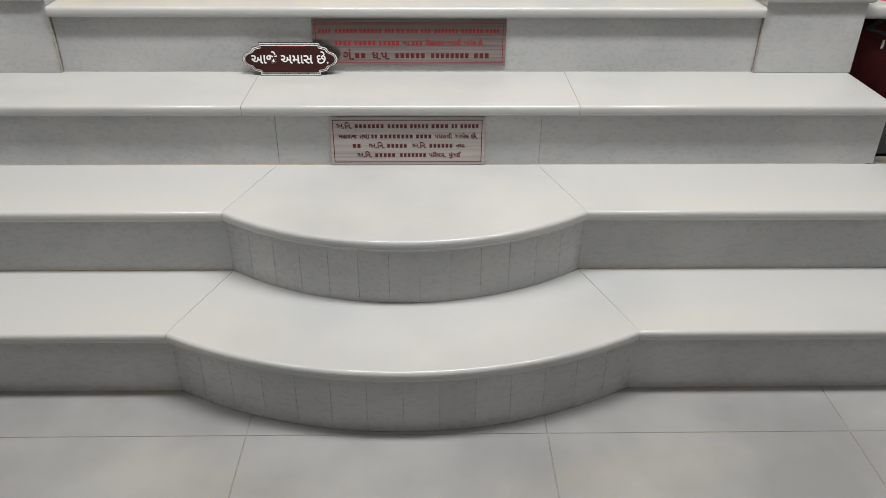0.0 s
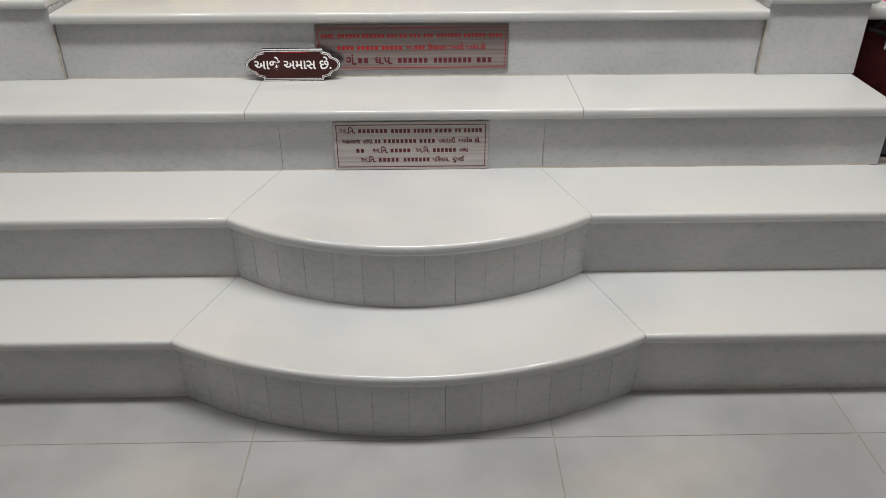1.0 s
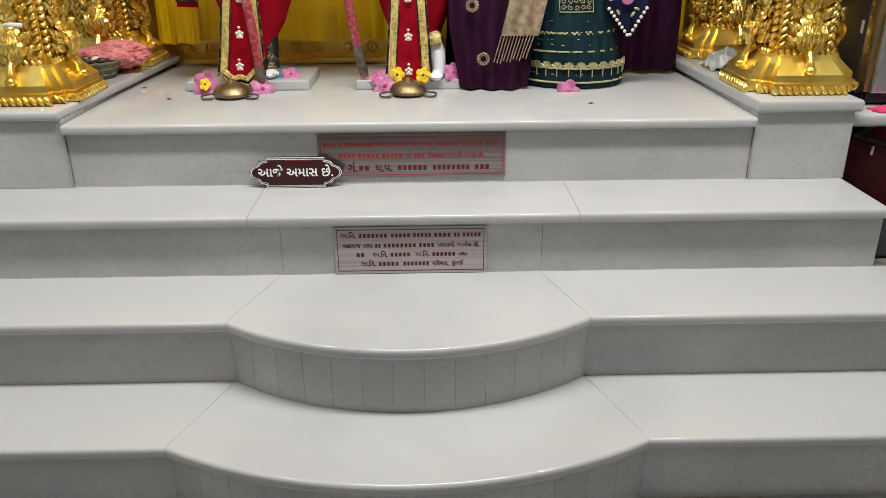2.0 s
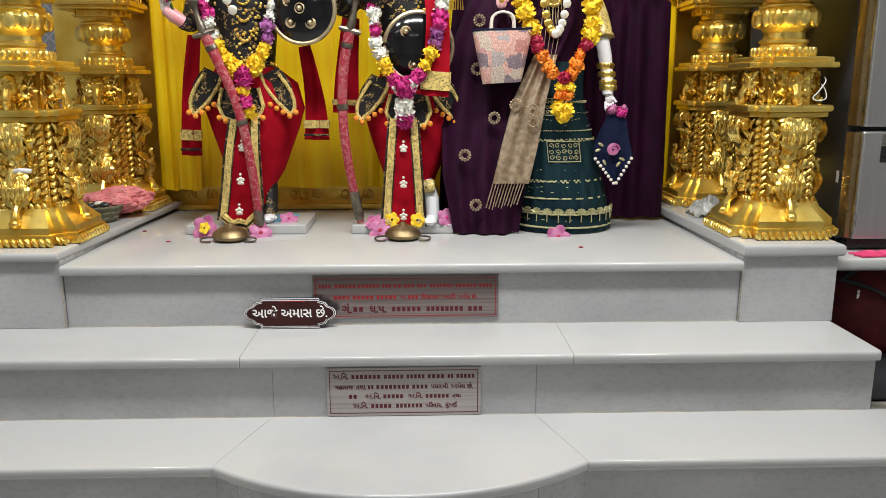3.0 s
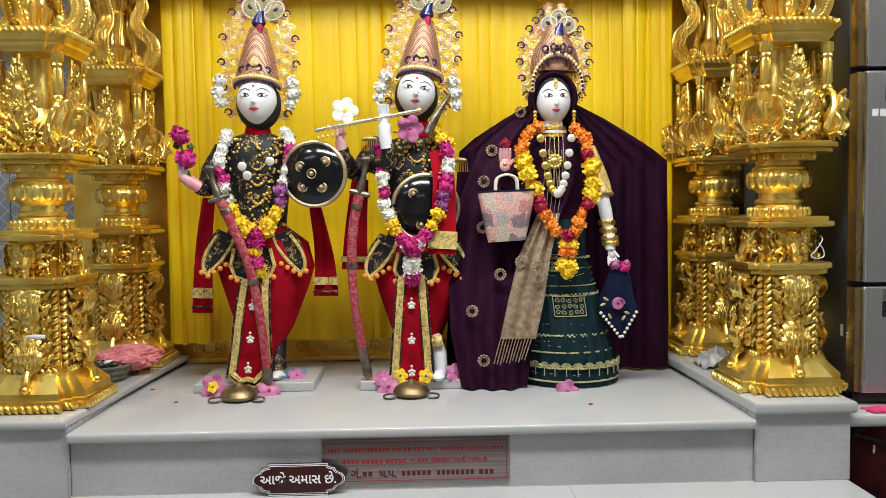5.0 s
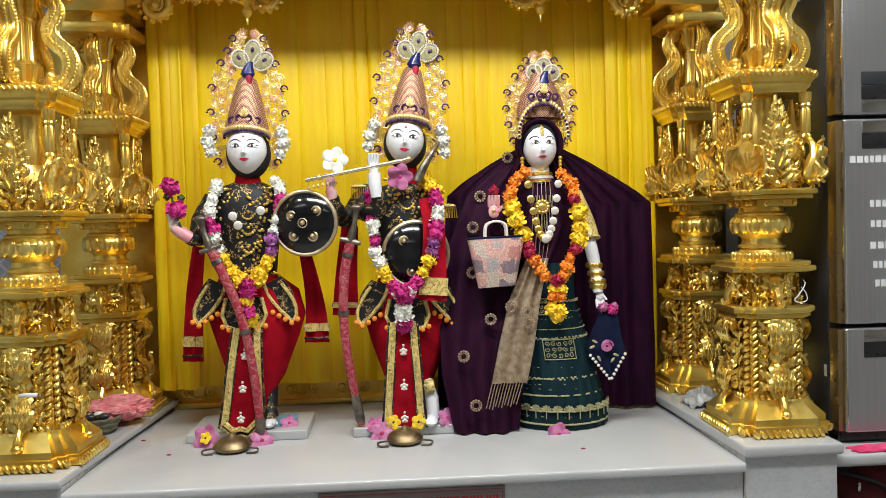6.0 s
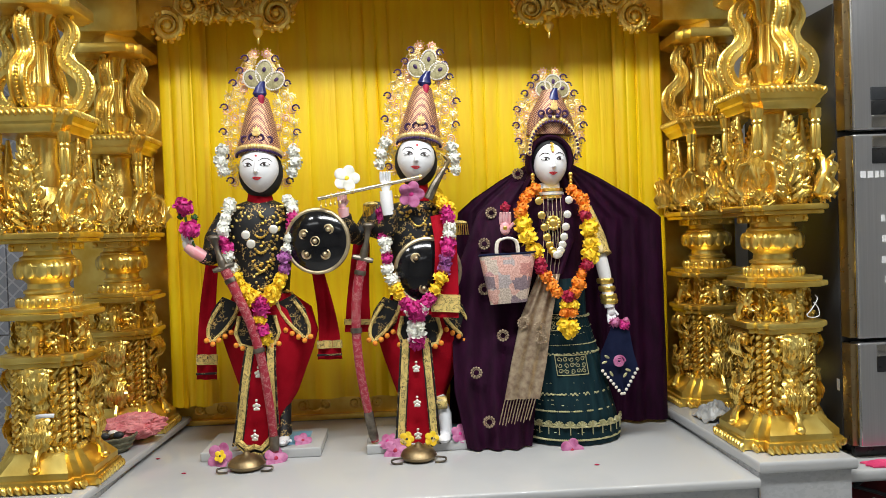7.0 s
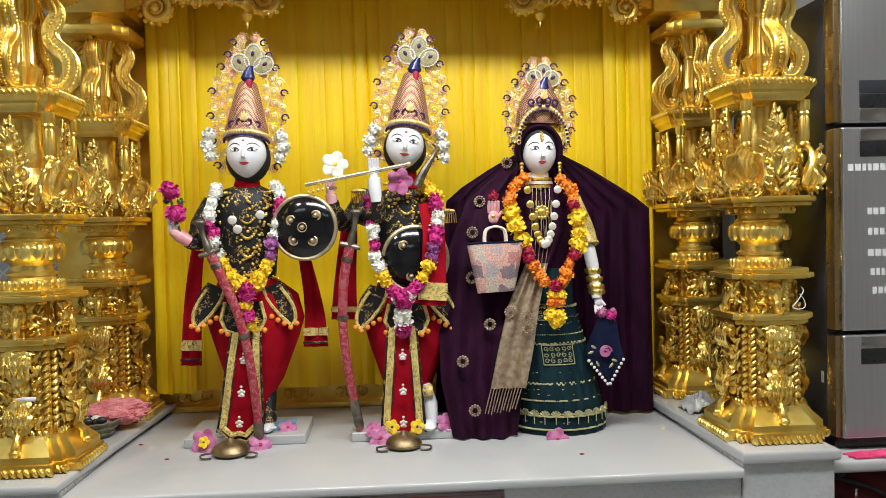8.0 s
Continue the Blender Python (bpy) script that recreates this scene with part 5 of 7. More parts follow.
tube(bm, smooth_path([(-0.133, 2.720, 1.457), (-0.188, 2.700, 1.382), (-0.212, 2.620, 1.420), (-0.220, 2.600, 1.453)], 4), [0.03] * 5 + [0.026] * 4 + [0.021] * 4, 4, seg=12)
tube(bm, [(-0.078, 2.575, 1.451), (-0.083, 2.570, 1.495), (-0.084, 2.570, 1.527)], [0.018, 0.021, 0.02], 0, seg=10)
fingers(bm, (-0.085, 2.570, 1.542), 1, 0, 0.9)
tube(bm, [(-0.221, 2.600, 1.447), (-0.224, 2.595, 1.478)], [0.016, 0.019], 7, seg=10)
fingers(bm, (-0.226, 2.590, 1.489), 1, 7, 0.8)
path = smooth_path(((0.087, 2.610, 1.447), (0.101, 2.575, 1.354), (0.100, 2.570, 1.245), (0.092, 2.575, 1.113)), 5)
ribbon(bm, path, [0.030 + 0.0009 * i for i in range(len(path))], 0.006, 3, 0.004, 3)
ribbon(bm, [path[-4] + Vector((0, -0.008, 0)), path[-3] + Vector((0, -0.008, 0)), path[-2] + Vector((0, -0.008, 0))], 0.046, 0.012, 5, 0.002, 3)
path = smooth_path(((-0.177, 2.760, 1.362), (-0.189, 2.760, 1.246), (-0.197, 2.760, 1.139), (-0.200, 2.760, 1.055)), 5)
ribbon(bm, path, [0.028 + 0.0012 * i for i in range(len(path))], 0.005, 3, 0.004, 3)
ribbon(bm, [path[-4] + Vector((0, -0.008, 0)), path[-3] + Vector((0, -0.008, 0))], 0.047, 0.014, 5, 0.002, 3)
for s, p in ((-1, (-0.136, 2.680, 1.490)), (1, (0.155, 2.680, 1.418))):
    ball(bm, p, (0.028, 0.024, 0.009), 5, u=14, v=8)
    for k in range(9):
        q = Vector(p) + Vector((-0.026 + 0.0065 * k, -0.024 + 0.0004 * (k - 4) ** 2, -0.004))
        tube(bm, [q, q + Vector((0.003 * math.sin(k), 0, -0.036))], [0.0014, 0.0022], 10, seg=4)
tube(bm, [(0.058, 2.680, 0.831), (0.082, 2.660, 0.777), (0.087, 2.650, 0.713)], [0.030, 0.026, 0.022], 0, seg=12)
ball(bm, (0.076, 2.620, 0.715), (0.026, 0.055, 0.016), 0, u=12, v=8)
tube(bm, [(0.045, 2.640, 0.821), (0.090, 2.645, 0.823)], 0.022, 5, seg=10)
tagged(part("statue", bm, SLOTS), "white marble flute-playing statue in red breeches with a red sash", "statue", "marble statues on the stage")

# ---- third figure: veiled, in a dark green skirt
SLOTS_C = [STATUE, PAINT_DARK, PAINT_RED, GREEN_SKIRT, PURPLE, GOLD_BAND, HAIR, PALM, THREAD, SILVER, GOLD]
bm = bmesh.new()
FC = (0.470, 2.680, 1.604)
head(bm, FC, 0.0560, 0.0740, 0, 0.20)
for k in range(9):
    ball(bm, (FC[0] + 0.003 * math.sin(k * 2.1), 2.625 + 0.0011 * k, FC[2] + 0.040 + 0.0035 * k), 0.0042, 10, u=7, v=5)
ball(bm, (FC[0], FC[1] + 0.024, FC[2] + 0.022), (0.0663, 0.060, 0.0796), 6, u=20, v=14)
tube(bm, [(FC[0], 2.70, FC[2] - 0.06), (FC[0], 2.70, FC[2] - 0.12)], [0.034, 0.040], 0, seg=14)
for k in range(3):
    loft(bm, [(FC[0], 2.695, FC[2] - 0.080 - 0.012 * k, 0.043 + 0.003 * k, 0.046), (FC[0], 2.695, FC[2] - 0.090 - 0.012 * k, 0.045 + 0.003 * k, 0.047)], 10 if k != 1 else 9, seg=20)
loft(bm, [(*(0.488, 2.720, 1.193), 0.085, 0.075), (*(0.490, 2.720, 1.261), 0.080, 0.072), (*(0.487, 2.720, 1.359), 0.104, 0.080), (*(0.482, 2.720, 1.452), 0.112, 0.07), (*(0.478, 2.720, 1.499), 0.070, 0.05)], 4, seg=26)
HEM = (0.524, 2.560, 0.674)
WST = (0.494, 2.700, 1.219)
loft(bm, [(HEM[0], 2.70, H4 + 0.004, 0.158, 0.135), (HEM[0], 2.70, H4 + 0.03, 0.160, 0.138), (HEM[0] - 0.01, 2.70, H4 + 0.12, 0.150, 0.130), (HEM[0] - 0.03, 2.70, H4 + 0.28, 0.128, 0.115), (HEM[0] - 0.05, 2.70, H4 + 0.42, 0.105, 0.095), (WST[0], 2.71, WST[2], 0.085, 0.075)], 3, seg=120, fold=22, depth=0.018)
# stitched bands and blocks on the skirt
for zz, r, amp, n in ((0.022, 0.0036, 0.0, 74), (0.115, 0.0034, 0.0, 70), (0.17, 0.0036, 0.003, 60), (0.30, 0.0036, 0.003, 52), (0.33, 0.0022, 0.0, 50), (0.42, 0.0028, 0.002, 40)):
    k0 = zz / 0.45
    cxs, rx, ry = HEM[0] - 0.05 * k0, 0.163 - 0.056 * k0, 0.141 - 0.045 * k0
    for i in range(n):
        a = math.pi * (1.02 + 0.96 * i / (n - 1))
        ball(bm, (cxs + rx * math.cos(a), 2.70 + ry * math.sin(a), H4 + zz + amp * math.sin(3 * i)), (r * 1.5, r, r), 8, u=6, v=4)
for i in range(13):
    a = math.pi * (1.06 + 0.88 * i / 12)
    c0 = Vector((HEM[0] + 0.162 * math.cos(a), 2.70 + 0.142 * math.sin(a), H4 + 0.066))
    side = Vector((-math.sin(a), math.cos(a), 0))
    for j in range(7):
        b = math.pi * (j / 6)
        tube(bm, [c0, c0 + (side * math.cos(b) + Vector((0, 0, math.sin(b)))) * 0.019], [0.0022, 0.0042], 8, seg=5)
    tube(bm, [c0, c0 + Vector((0, 0, -0.026))], 0.0018, 8, seg=5)
for px, (w, h), z in ((0.052, (0.052, 0.032), 0.265), (0.034, (0.042, 0.026), 0.405)):
    def on_skirt(u, v):
        kz = (z + h * v) / 0.45
        x = HEM[0] - 0.05 * kz + px * 0.4 + w * u - 0.012
        rx, ry = 0.167 - 0.056 * kz, 0.145 - 0.045 * kz
        dx = (x - (HEM[0] - 0.05 * kz)) / rx
        return Vector((x, 2.70 - ry * math.sqrt(max(0.05, 1 - dx * dx)), H4 + z + h * v))
    for edge in (((-1, -1), (1, -1)), ((1, -1), (1, 1)), ((1, 1), (-1, 1)), ((-1, 1), (-1, -1))):
        tube(bm, [on_skirt(edge[0][0] + (edge[1][0] - edge[0][0]) * i / 6, edge[0][1] + (edge[1][1] - edge[0][1]) * i / 6) for i in range(7)], 0.0016, 8, seg=5)
    for row in range(3):
        for q in range(5):
            u0, v0 = -0.76 + 0.38 * q, -0.60 + 0.60 * row
            a0 = 1.9 * q + 2.6 * row
            tube(bm, [on_skirt(u0 + 0.17 * (1 - 0.7 * i / 9) * math.cos(a0 + 0.8 * i), v0 + 0.26 * (1 - 0.7 * i / 9) * math.sin(a0 + 0.8 * i)) for i in range(10)], 0.0013, 8, seg=5)
for row in range(7):    # thin broken stitch lines between the bands
    zz = (0.045, 0.135, 0.150, 0.205, 0.345, 0.365, 0.385)[row]
    k0 = zz / 0.45
    cxs, rx, ry = HEM[0] - 0.05 * k0, 0.161 - 0.056 * k0, 0.139 - 0.045 * k0
    for i in range(26):
        a = math.pi * (1.04 + 0.92 * (i + 0.4 * noise.noise(Vector((i, row, 0)))) / 25)
        if noise.noise(Vector((i * 0.37, row * 2.1, 4))) > -0.12:
            tube(bm, [(cxs + rx * 1.012 * math.cos(a + e), 2.70 + ry * 1.012 * math.sin(a + e), H4 + zz + 0.002 * math.sin(5 * i)) for e in (-0.03, 0, 0.03)], 0.0011, 8, seg=4)
# sleeves, arms, bangles
tube(bm, smooth_path([(0.398, 2.720, 1.455), (0.350, 2.680, 1.373), (0.309, 2.600, 1.328), (0.300, 2.575, 1.375)], 4), [0.032] * 5 + [0.026] * 4 + [0.018] * 4, 4, seg=12)
fingers(bm, (0.296, 2.570, 1.395), 1, 7, 1.0)
ball(bm, (0.295, 2.563, 1.395), (0.008, 0.004, 0.008), 10)
tube(bm, smooth_path([(0.584, 2.720, 1.449), (0.620, 2.700, 1.354), (0.632, 2.680, 1.292)], 4), [0.036] * 4 + [0.036] * 4 + [0.04], 5, seg=14)
tube(bm, smooth_path([(0.632, 2.680, 1.292), (0.644, 2.660, 1.210), (0.649, 2.640, 1.116)], 4), [0.022] * 4 + [0.02] * 4 + [0.016], 0, seg=12)
fingers(bm, (0.654, 2.640, 1.105), -1, 0, 0.8)
for p in ((0.642, 2.662, 1.206), (0.646, 2.657, 1.180), (0.649, 2.650, 1.154), (0.651, 2.650, 1.138)):
    loft(bm, [(p[0], p[1], p[2] - 0.009, 0.026, 0.026), (p[0], p[1], p[2] - 0.004, 0.029, 0.029), (p[0], p[1], p[2] + 0.004, 0.029, 0.029), (p[0], p[1], p[2] + 0.009, 0.026, 0.026)], 10, seg=16)
# necklaces of discs
for k in range(15):
    u = -1 + k / 7
    ball(bm, Vector((0.467, 2.635, 1.491)) + Vector((0.050 * u, 0.02 * abs(u) - 0.040, -0.180 * (1 - u * u) - 0.01)), (0.0135, 0.004, 0.0135), 9 if k > 6 else 10, u=14, v=6)
for k in range(12):
    a = 2 * math.pi * k / 12
    ball(bm, Vector((0.465, 2.628, 1.407)) + Vector((0.019 * math.cos(a), 0, 0.019 * math.sin(a))), 0.0075, 10, u=8, v=6)
ball(bm, (0.464, 2.625, 1.407), (0.015, 0.008, 0.015), 10)
for s in (-1, 1):
    for k in range(5):
        ball(bm, (FC[0] + s * 0.064, 2.655, FC[2] - 0.035 - 0.012 * k), (0.0075 - 0.0006 * k, 0.005, 0.007), 10, u=8, v=6)
for k in range(8):
    tube(bm, [Vector((0.423, 2.632, 1.446)) + Vector((0.011 * k, 0.0, 0)), Vector((0.441, 2.628, 1.323)) + Vector((0.008 * k, 0.0, 0))], 0.0012, 8, seg=4)
tagged(part("statue", bm, SLOTS_C), "white marble veiled statue in a dark green embroidered skirt", "statue", "marble statues on the stage")
# ---------------------------------------------------------------- marble blocks under the statues
BLUE_PAINT = mottled("blue_paint", (0.10, 0.25, 0.38), (0.18, 0.36, 0.50), 0.5, scale=20)
for (x0, y0), (x1, y1), top in (((-0.711, 2.602), (-0.325, 2.860), 0.031), ((-0.177, 2.596), (0.192, 2.86), 0.031)):
    ob = tagged(part("marble_block", box(bmesh.new(), (x0, y0, H4), (x1, y1, H4 + top), bev=0.005, seg=3), MARBLE), "low white marble block under a statue", "block", "statue blocks")
    part("painted_top", prism(bmesh.new(), [(x0 + 0.10, y0 + 0.05), (x1 - 0.05, y0 + 0.05), (x1 - 0.05, y1 - 0.04), (x0 + 0.10, y1 - 0.04)], "z", H4 + top - 0.001, H4 + top + 0.0015), BLUE_PAINT, ob, "pale blue painted patch on the block")

# ---------------------------------------------------------------- veil and drape of the third statue
def sheet(rows, y_of, cols, fold, thick=0.004):
    """Cloth between left and right edges, row by row from the top; y_of gives the depth of a point."""
    bm = bmesh.new()
    sides = []
    for back in (0, 1):
        g = []
        for j, (xl, xr, z) in enumerate(rows):
            t = j / (len(rows) - 1)
            line = []
            for i in range(cols + 1):
                u = i / cols
                x = xl + (xr - xl) * u
                line.append(bm.verts.new((x, y_of(u, t) + fold(u, t) + thick * back, z)))
            g.append(line)
        sides.append(g)
    n = len(rows) - 1
    for back, g in enumerate(sides):
        for j in range(n):
            for i in range(cols):
                q = (g[j][i], g[j][i + 1], g[j + 1][i + 1], g[j + 1][i])
                bm.faces.new(q[::-1] if back else q)
    f, b = sides
    for j in range(n):
        bm.faces.new((f[j][0], f[j + 1][0], b[j + 1][0], b[j][0]))
        bm.faces.new((f[j][cols], b[j][cols], b[j + 1][cols], f[j + 1][cols]))
    for i in range(cols):
        bm.faces.new((f[0][i], b[0][i], b[0][i + 1], f[0][i + 1]))
        bm.faces.new((f[n][i], f[n][i + 1], b[n][i + 1], b[n][i]))
    return bm


def fine_rows(keys, n):
    out = []
    for a, b in zip(keys, keys[1:]):
        for k in range(n):
            t = k / n
            out.append(tuple(a[i] + (b[i] - a[i]) * t for i in range(3)))
    return out + [keys[-1]]


veil = thing("silk_veil", (0.50, 2.80, H4), "deep purple silk veil with round gold medallions hung over a statue", "veil")
edges = [((0.454, 2.800, 1.707), (0.539, 2.800, 1.705)), ((0.417, 2.800, 1.620), (0.572, 2.800, 1.616)), ((0.321, 2.800, 1.568), (0.672, 2.800, 1.557)), ((0.219, 2.800, 1.503), (0.778, 2.800, 1.485)), ((0.165, 2.800, 1.457), (0.848, 2.800, 1.431)), ((0.160, 2.800, 1.418), (0.896, 2.800, 1.393)),
         ((0.146, 2.800, 1.251), (0.899, 2.800, 1.223)), ((0.131, 2.800, 1.052), (0.901, 2.800, 1.021)), ((0.117, 2.800, 0.853), (0.905, 2.800, 0.817)), ((0.108, 2.800, 0.725), (0.904, 2.800, 0.687))]
keys = [(a[0], b[0], a[2]) for a, b in edges]
keys[-1] = (keys[-1][0], keys[-1][1], H4 + 0.012)
part("veil_cloth", sheet(fine_rows(keys, 5), lambda u, t: 2.83 - 0.05 * math.sin(math.pi * u) * (1 - t), 110,
                         lambda u, t: 0.014 * t * math.sin(u * 62 + 2 * math.sin(u * 9)) + 0.010 * t * math.sin(u * 23 + 3 * t)), PURPLE, veil, sharp=80)
hood = []
for k in range(13):
    a = math.pi * (-0.12 + 1.24 * k / 12)
    hood.append((FC[0] + 0.072 * math.cos(a), 2.69 - 0.010 * math.sin(a), FC[2] + 0.010 + 0.082 * math.sin(a)))
hood = [(0.370, 2.740, 1.499), (0.408, 2.700, 1.569)] [::1] + hood[::-1] + [(0.544, 2.700, 1.554), (0.598, 2.740, 1.488)]
part("hood", tube(bmesh.new(), smooth_path(hood, 3), 0.011, seg=8, flat=2.6), PURPLE, veil)
keys = [((0.345, 2.740, 1.539)[0], (0.423, 2.740, 1.560)[0], (0.375, 2.740, 1.554)[2]), ((0.223, 2.720, 1.445)[0], (0.389, 2.720, 1.455)[0], (0.291, 2.720, 1.451)[2]), ((0.150, 2.680, 1.275)[0], (0.411, 2.680, 1.285)[0], (0.280, 2.680, 1.274)[2]), ((0.117, 2.640, 1.072)[0], (0.423, 2.640, 1.059)[0], (0.268, 2.640, 1.065)[2]),
        ((0.117, 2.600, 0.873)[0], (0.391, 2.600, 0.860)[0], (0.256, 2.600, 0.866)[2]), ((0.151, 2.560, 0.733)[0], (0.363, 2.560, 0.695)[0], H4 + 0.006)]
part("front_fall", sheet(fine_rows(keys, 6), lambda u, t: 2.74 - 0.16 * t - 0.02 * math.sin(math.pi * u), 70,
                         lambda u, t: 0.012 * t * math.sin(u * 21 + 1.5 * t) + 0.006 * math.sin(u * 9 + 5 * t)), PURPLE, veil, sharp=80)
keys = [((0.402, 2.600, 1.213)[0], (0.475, 2.600, 1.267)[0], (0.418, 2.600, 1.239)[2]), ((0.340, 2.585, 1.106)[0], (0.441, 2.585, 1.102)[0], (0.392, 2.585, 1.104)[2]), ((0.302, 2.570, 0.962)[0], (0.415, 2.570, 0.957)[0], (0.357, 2.570, 0.960)[2]), ((0.274, 2.560, 0.846)[0], (0.387, 2.560, 0.841)[0], (0.333, 2.560, 0.843)[2])]
part("brocade_border", sheet(fine_rows(keys, 6), lambda u, t: 2.595 - 0.050 * t, 24, lambda u, t: 0.005 * math.sin(u * 16 + 2 * t), 0.006), BEIGE_GOLD, veil, "beige and gold brocade border band", sharp=80)
for k in range(11):
    a, b = Vector((0.279, 2.552, 0.856)), Vector((0.252, 2.535, 0.767))
    dx = Vector((0.0104 * k, 0, 0.0014 * k))
    part("fringe_stripe", tube(bmesh.new(), [a + dx, (a + b) / 2 + dx * 0.97, b + dx * 0.93 - Vector((0, 0, 0.004 * (k % 3)))], 0.0018, seg=6, flat=0.5), BEIGE_GOLD, veil)
keys = [((0.438, 2.660, 1.512)[0], (0.515, 2.660, 1.519)[0], (0.476, 2.660, 1.502)[2]), ((0.408, 2.625, 1.362)[0], (0.536, 2.625, 1.338)[0], (0.474, 2.625, 1.350)[2]), ((0.410, 2.610, 1.231)[0], (0.486, 2.610, 1.247)[0], (0.448, 2.610, 1.237)[2])]
part("bodice_fall", sheet(fine_rows(keys, 5), lambda u, t: 2.665 - 0.06 * t, 24, lambda u, t: 0.004 * math.sin(u * 20), 0.005), PURPLE, veil, sharp=80)
for j in range(5):
    a, b = Vector((0.439, 2.646, 1.493)), Vector((0.418, 2.598, 1.241))
    dx = Vector((0.014 * j, 0, 0))
    part("gold_stripe", tube(bmesh.new(), [a + dx, (a + b) / 2 + dx * 1.15 + Vector((0, -0.008, 0)), b + dx * 0.9], 0.0012, seg=5), BEIGE_GOLD, veil)
MEDAL = bmesh.new()
for k in range(12):
    a = 2 * math.pi * k / 12
    ball(MEDAL, (0.0165 * math.cos(a), 0, 0.0165 * math.sin(a)), (0.0042, 0.0022, 0.0042), u=7, v=5)
for k in range(14):
    a = 2 * math.pi * k / 14
    ball(MEDAL, (0.0105 * math.cos(a), -0.001, 0.0105 * math.sin(a)), (0.0022, 0.002, 0.0022), u=6, v=4)
medal_mesh = None
for p in ((0.265, 2.680, 1.448), (0.235, 2.650, 1.345), (0.227, 2.625, 1.196), (0.280, 2.590, 1.045), (0.187, 2.570, 0.930), (0.220, 2.540, 0.776), (0.344, 2.565, 1.086), (0.398, 2.555, 1.034), (0.396, 2.560, 1.070), (0.368, 2.735, 1.581)):
    if medal_mesh is None:
        ob = part("medallion", MEDAL, BEIGE_GOLD, None, "round pale gold medallion", 60)
        ob.parent, medal_mesh = veil, ob.data
    else:
        ob = new("medallion", medal_mesh)
        ob.parent = veil
    ob.location = Vector(p) - veil.location

# ---------------------------------------------------------------- crowns


def hook(bm, c, r, hand, mi):
    tube(bm, scroll(c, r, 0.80, math.pi * (0.1 if hand > 0 else 0.9), hand, n=11, shrink=0.6), [r * 0.22] * 8 + [r * 0.18, r * 0.14, r * 0.1], mi, seg=6)
    ball(bm, Vector(c) + Vector((hand * r, -0.002, 0)), (r * 0.30, r * 0.2, r * 0.24), mi, u=8, v=6)


def crown(base, half, height, cone, tilt, tail, label):
    """Cap or cone with a halo of filigree rings, small hooked crests and three feather lobes."""
    rng = random.Random(int(height * 1000))
    ob = thing("crown", base, label, "crown", "crowns of the statues")
    b = Vector(base)
    m = Matrix.Translation(b) @ Matrix.Rotation(radians(tilt), 4, "Y") @ Matrix.Translation(-b)

    def put(name, bm, mat, par, lab=""):
        bm.transform(m)
        return part(name, bm, mat, par, lab)
    if cone:
        put("cone", loft(bmesh.new(), [(b.x, b.y - 0.012, b.z, 0.070, 0.060), (b.x, b.y - 0.012, b.z + 0.03, 0.070, 0.060), (b.x, b.y - 0.010, b.z + 0.07, 0.060, 0.052), (b.x, b.y - 0.008, b.z + 0.13, 0.046, 0.042), (b.x, b.y - 0.006, b.z + 0.185, 0.030, 0.028), (b.x, b.y - 0.006, b.z + 0.20, 0.012, 0.012)], seg=28), CROWN_GOLD, ob, "tall beaded pink-gold cone")
        apex = b.z + 0.20
    else:
        put("cone", loft(bmesh.new(), [(b.x, b.y, b.z + 0.035, 0.082, 0.045), (b.x, b.y, b.z + 0.075, 0.080, 0.05), (b.x, b.y, b.z + 0.11, 0.068, 0.05), (b.x, b.y, b.z + 0.15, 0.045, 0.04), (b.x, b.y, b.z + 0.185, 0.030, 0.03)], seg=28), CROWN_GOLD, ob, "beaded gold cap")
        apex = b.z + 0.150
    band = bmesh.new()
    beads = bmesh.new()
    for k in range(26):
        a = math.pi * k / 25
        if cone:
            p = Vector((b.x - 0.072 * math.cos(a), b.y - 0.012 - 0.062 * math.sin(a), b.z + 0.004 + 0.018 * math.sin(a)))
        else:
            p = Vector((b.x - 0.082 * math.cos(a), b.y - 0.055, b.z - 0.03 + 0.115 * math.sin(a)))
        ball(band, p, (0.0085, 0.0075, 0.010), u=8, v=6)
        ball(beads, p + Vector((0, -0.006, -0.011 if cone else -0.010 * math.sin(a))), 0.0048, u=7, v=5)
    tagged(put("brow_band", band, FILIGREE, ob), kind="stuff")
    tagged(put("bead_band", beads, VIOLET, ob), kind="stuff")
    zc = b.z + (0.044 if cone else 0.098)
    for s in (-1.5, -0.5, 0.5, 1.5):
        q = 1 if s > 0 else -1
        bm = tube(bmesh.new(), scroll((b.x + s * 0.026, b.y - 0.070 + 0.010 * abs(s), zc + 0.006 * (2 - abs(s))), 0.012, 0.9, 4.2, q, n=14, shrink=0.55), [0.0036] * 10 + [0.003, 0.0026, 0.002, 0.0015], seg=6)
        ball(bm, (b.x + s * 0.026, b.y - 0.070 + 0.010 * abs(s), zc - 0.008), (0.008, 0.004, 0.006), u=8, v=6)
        put("brow_crest", bm, VIOLET, ob)
    bm = bmesh.new()
    for j in range(5):
        a = radians(-70 + 35 * j)
        leaf(bm, arch_spine((b.x, b.y - 0.070, zc + 0.012), (b.x + 0.016 * math.sin(a), b.y - 0.064, zc + 0.016 + 0.030 * math.cos(a)), (0, -0.004, 0), 0.4, 4), [0.002, 0.005, 0.006, 0.004, 0.001], normal=(0, -1, 0), rib=0.002, lobes=1)
    put("brow_spray", bm, FILIGREE, ob)
    # halo of rings
    lower = -0.09 if cone else -0.045
    plate = bmesh.new()
    stems = bmesh.new()
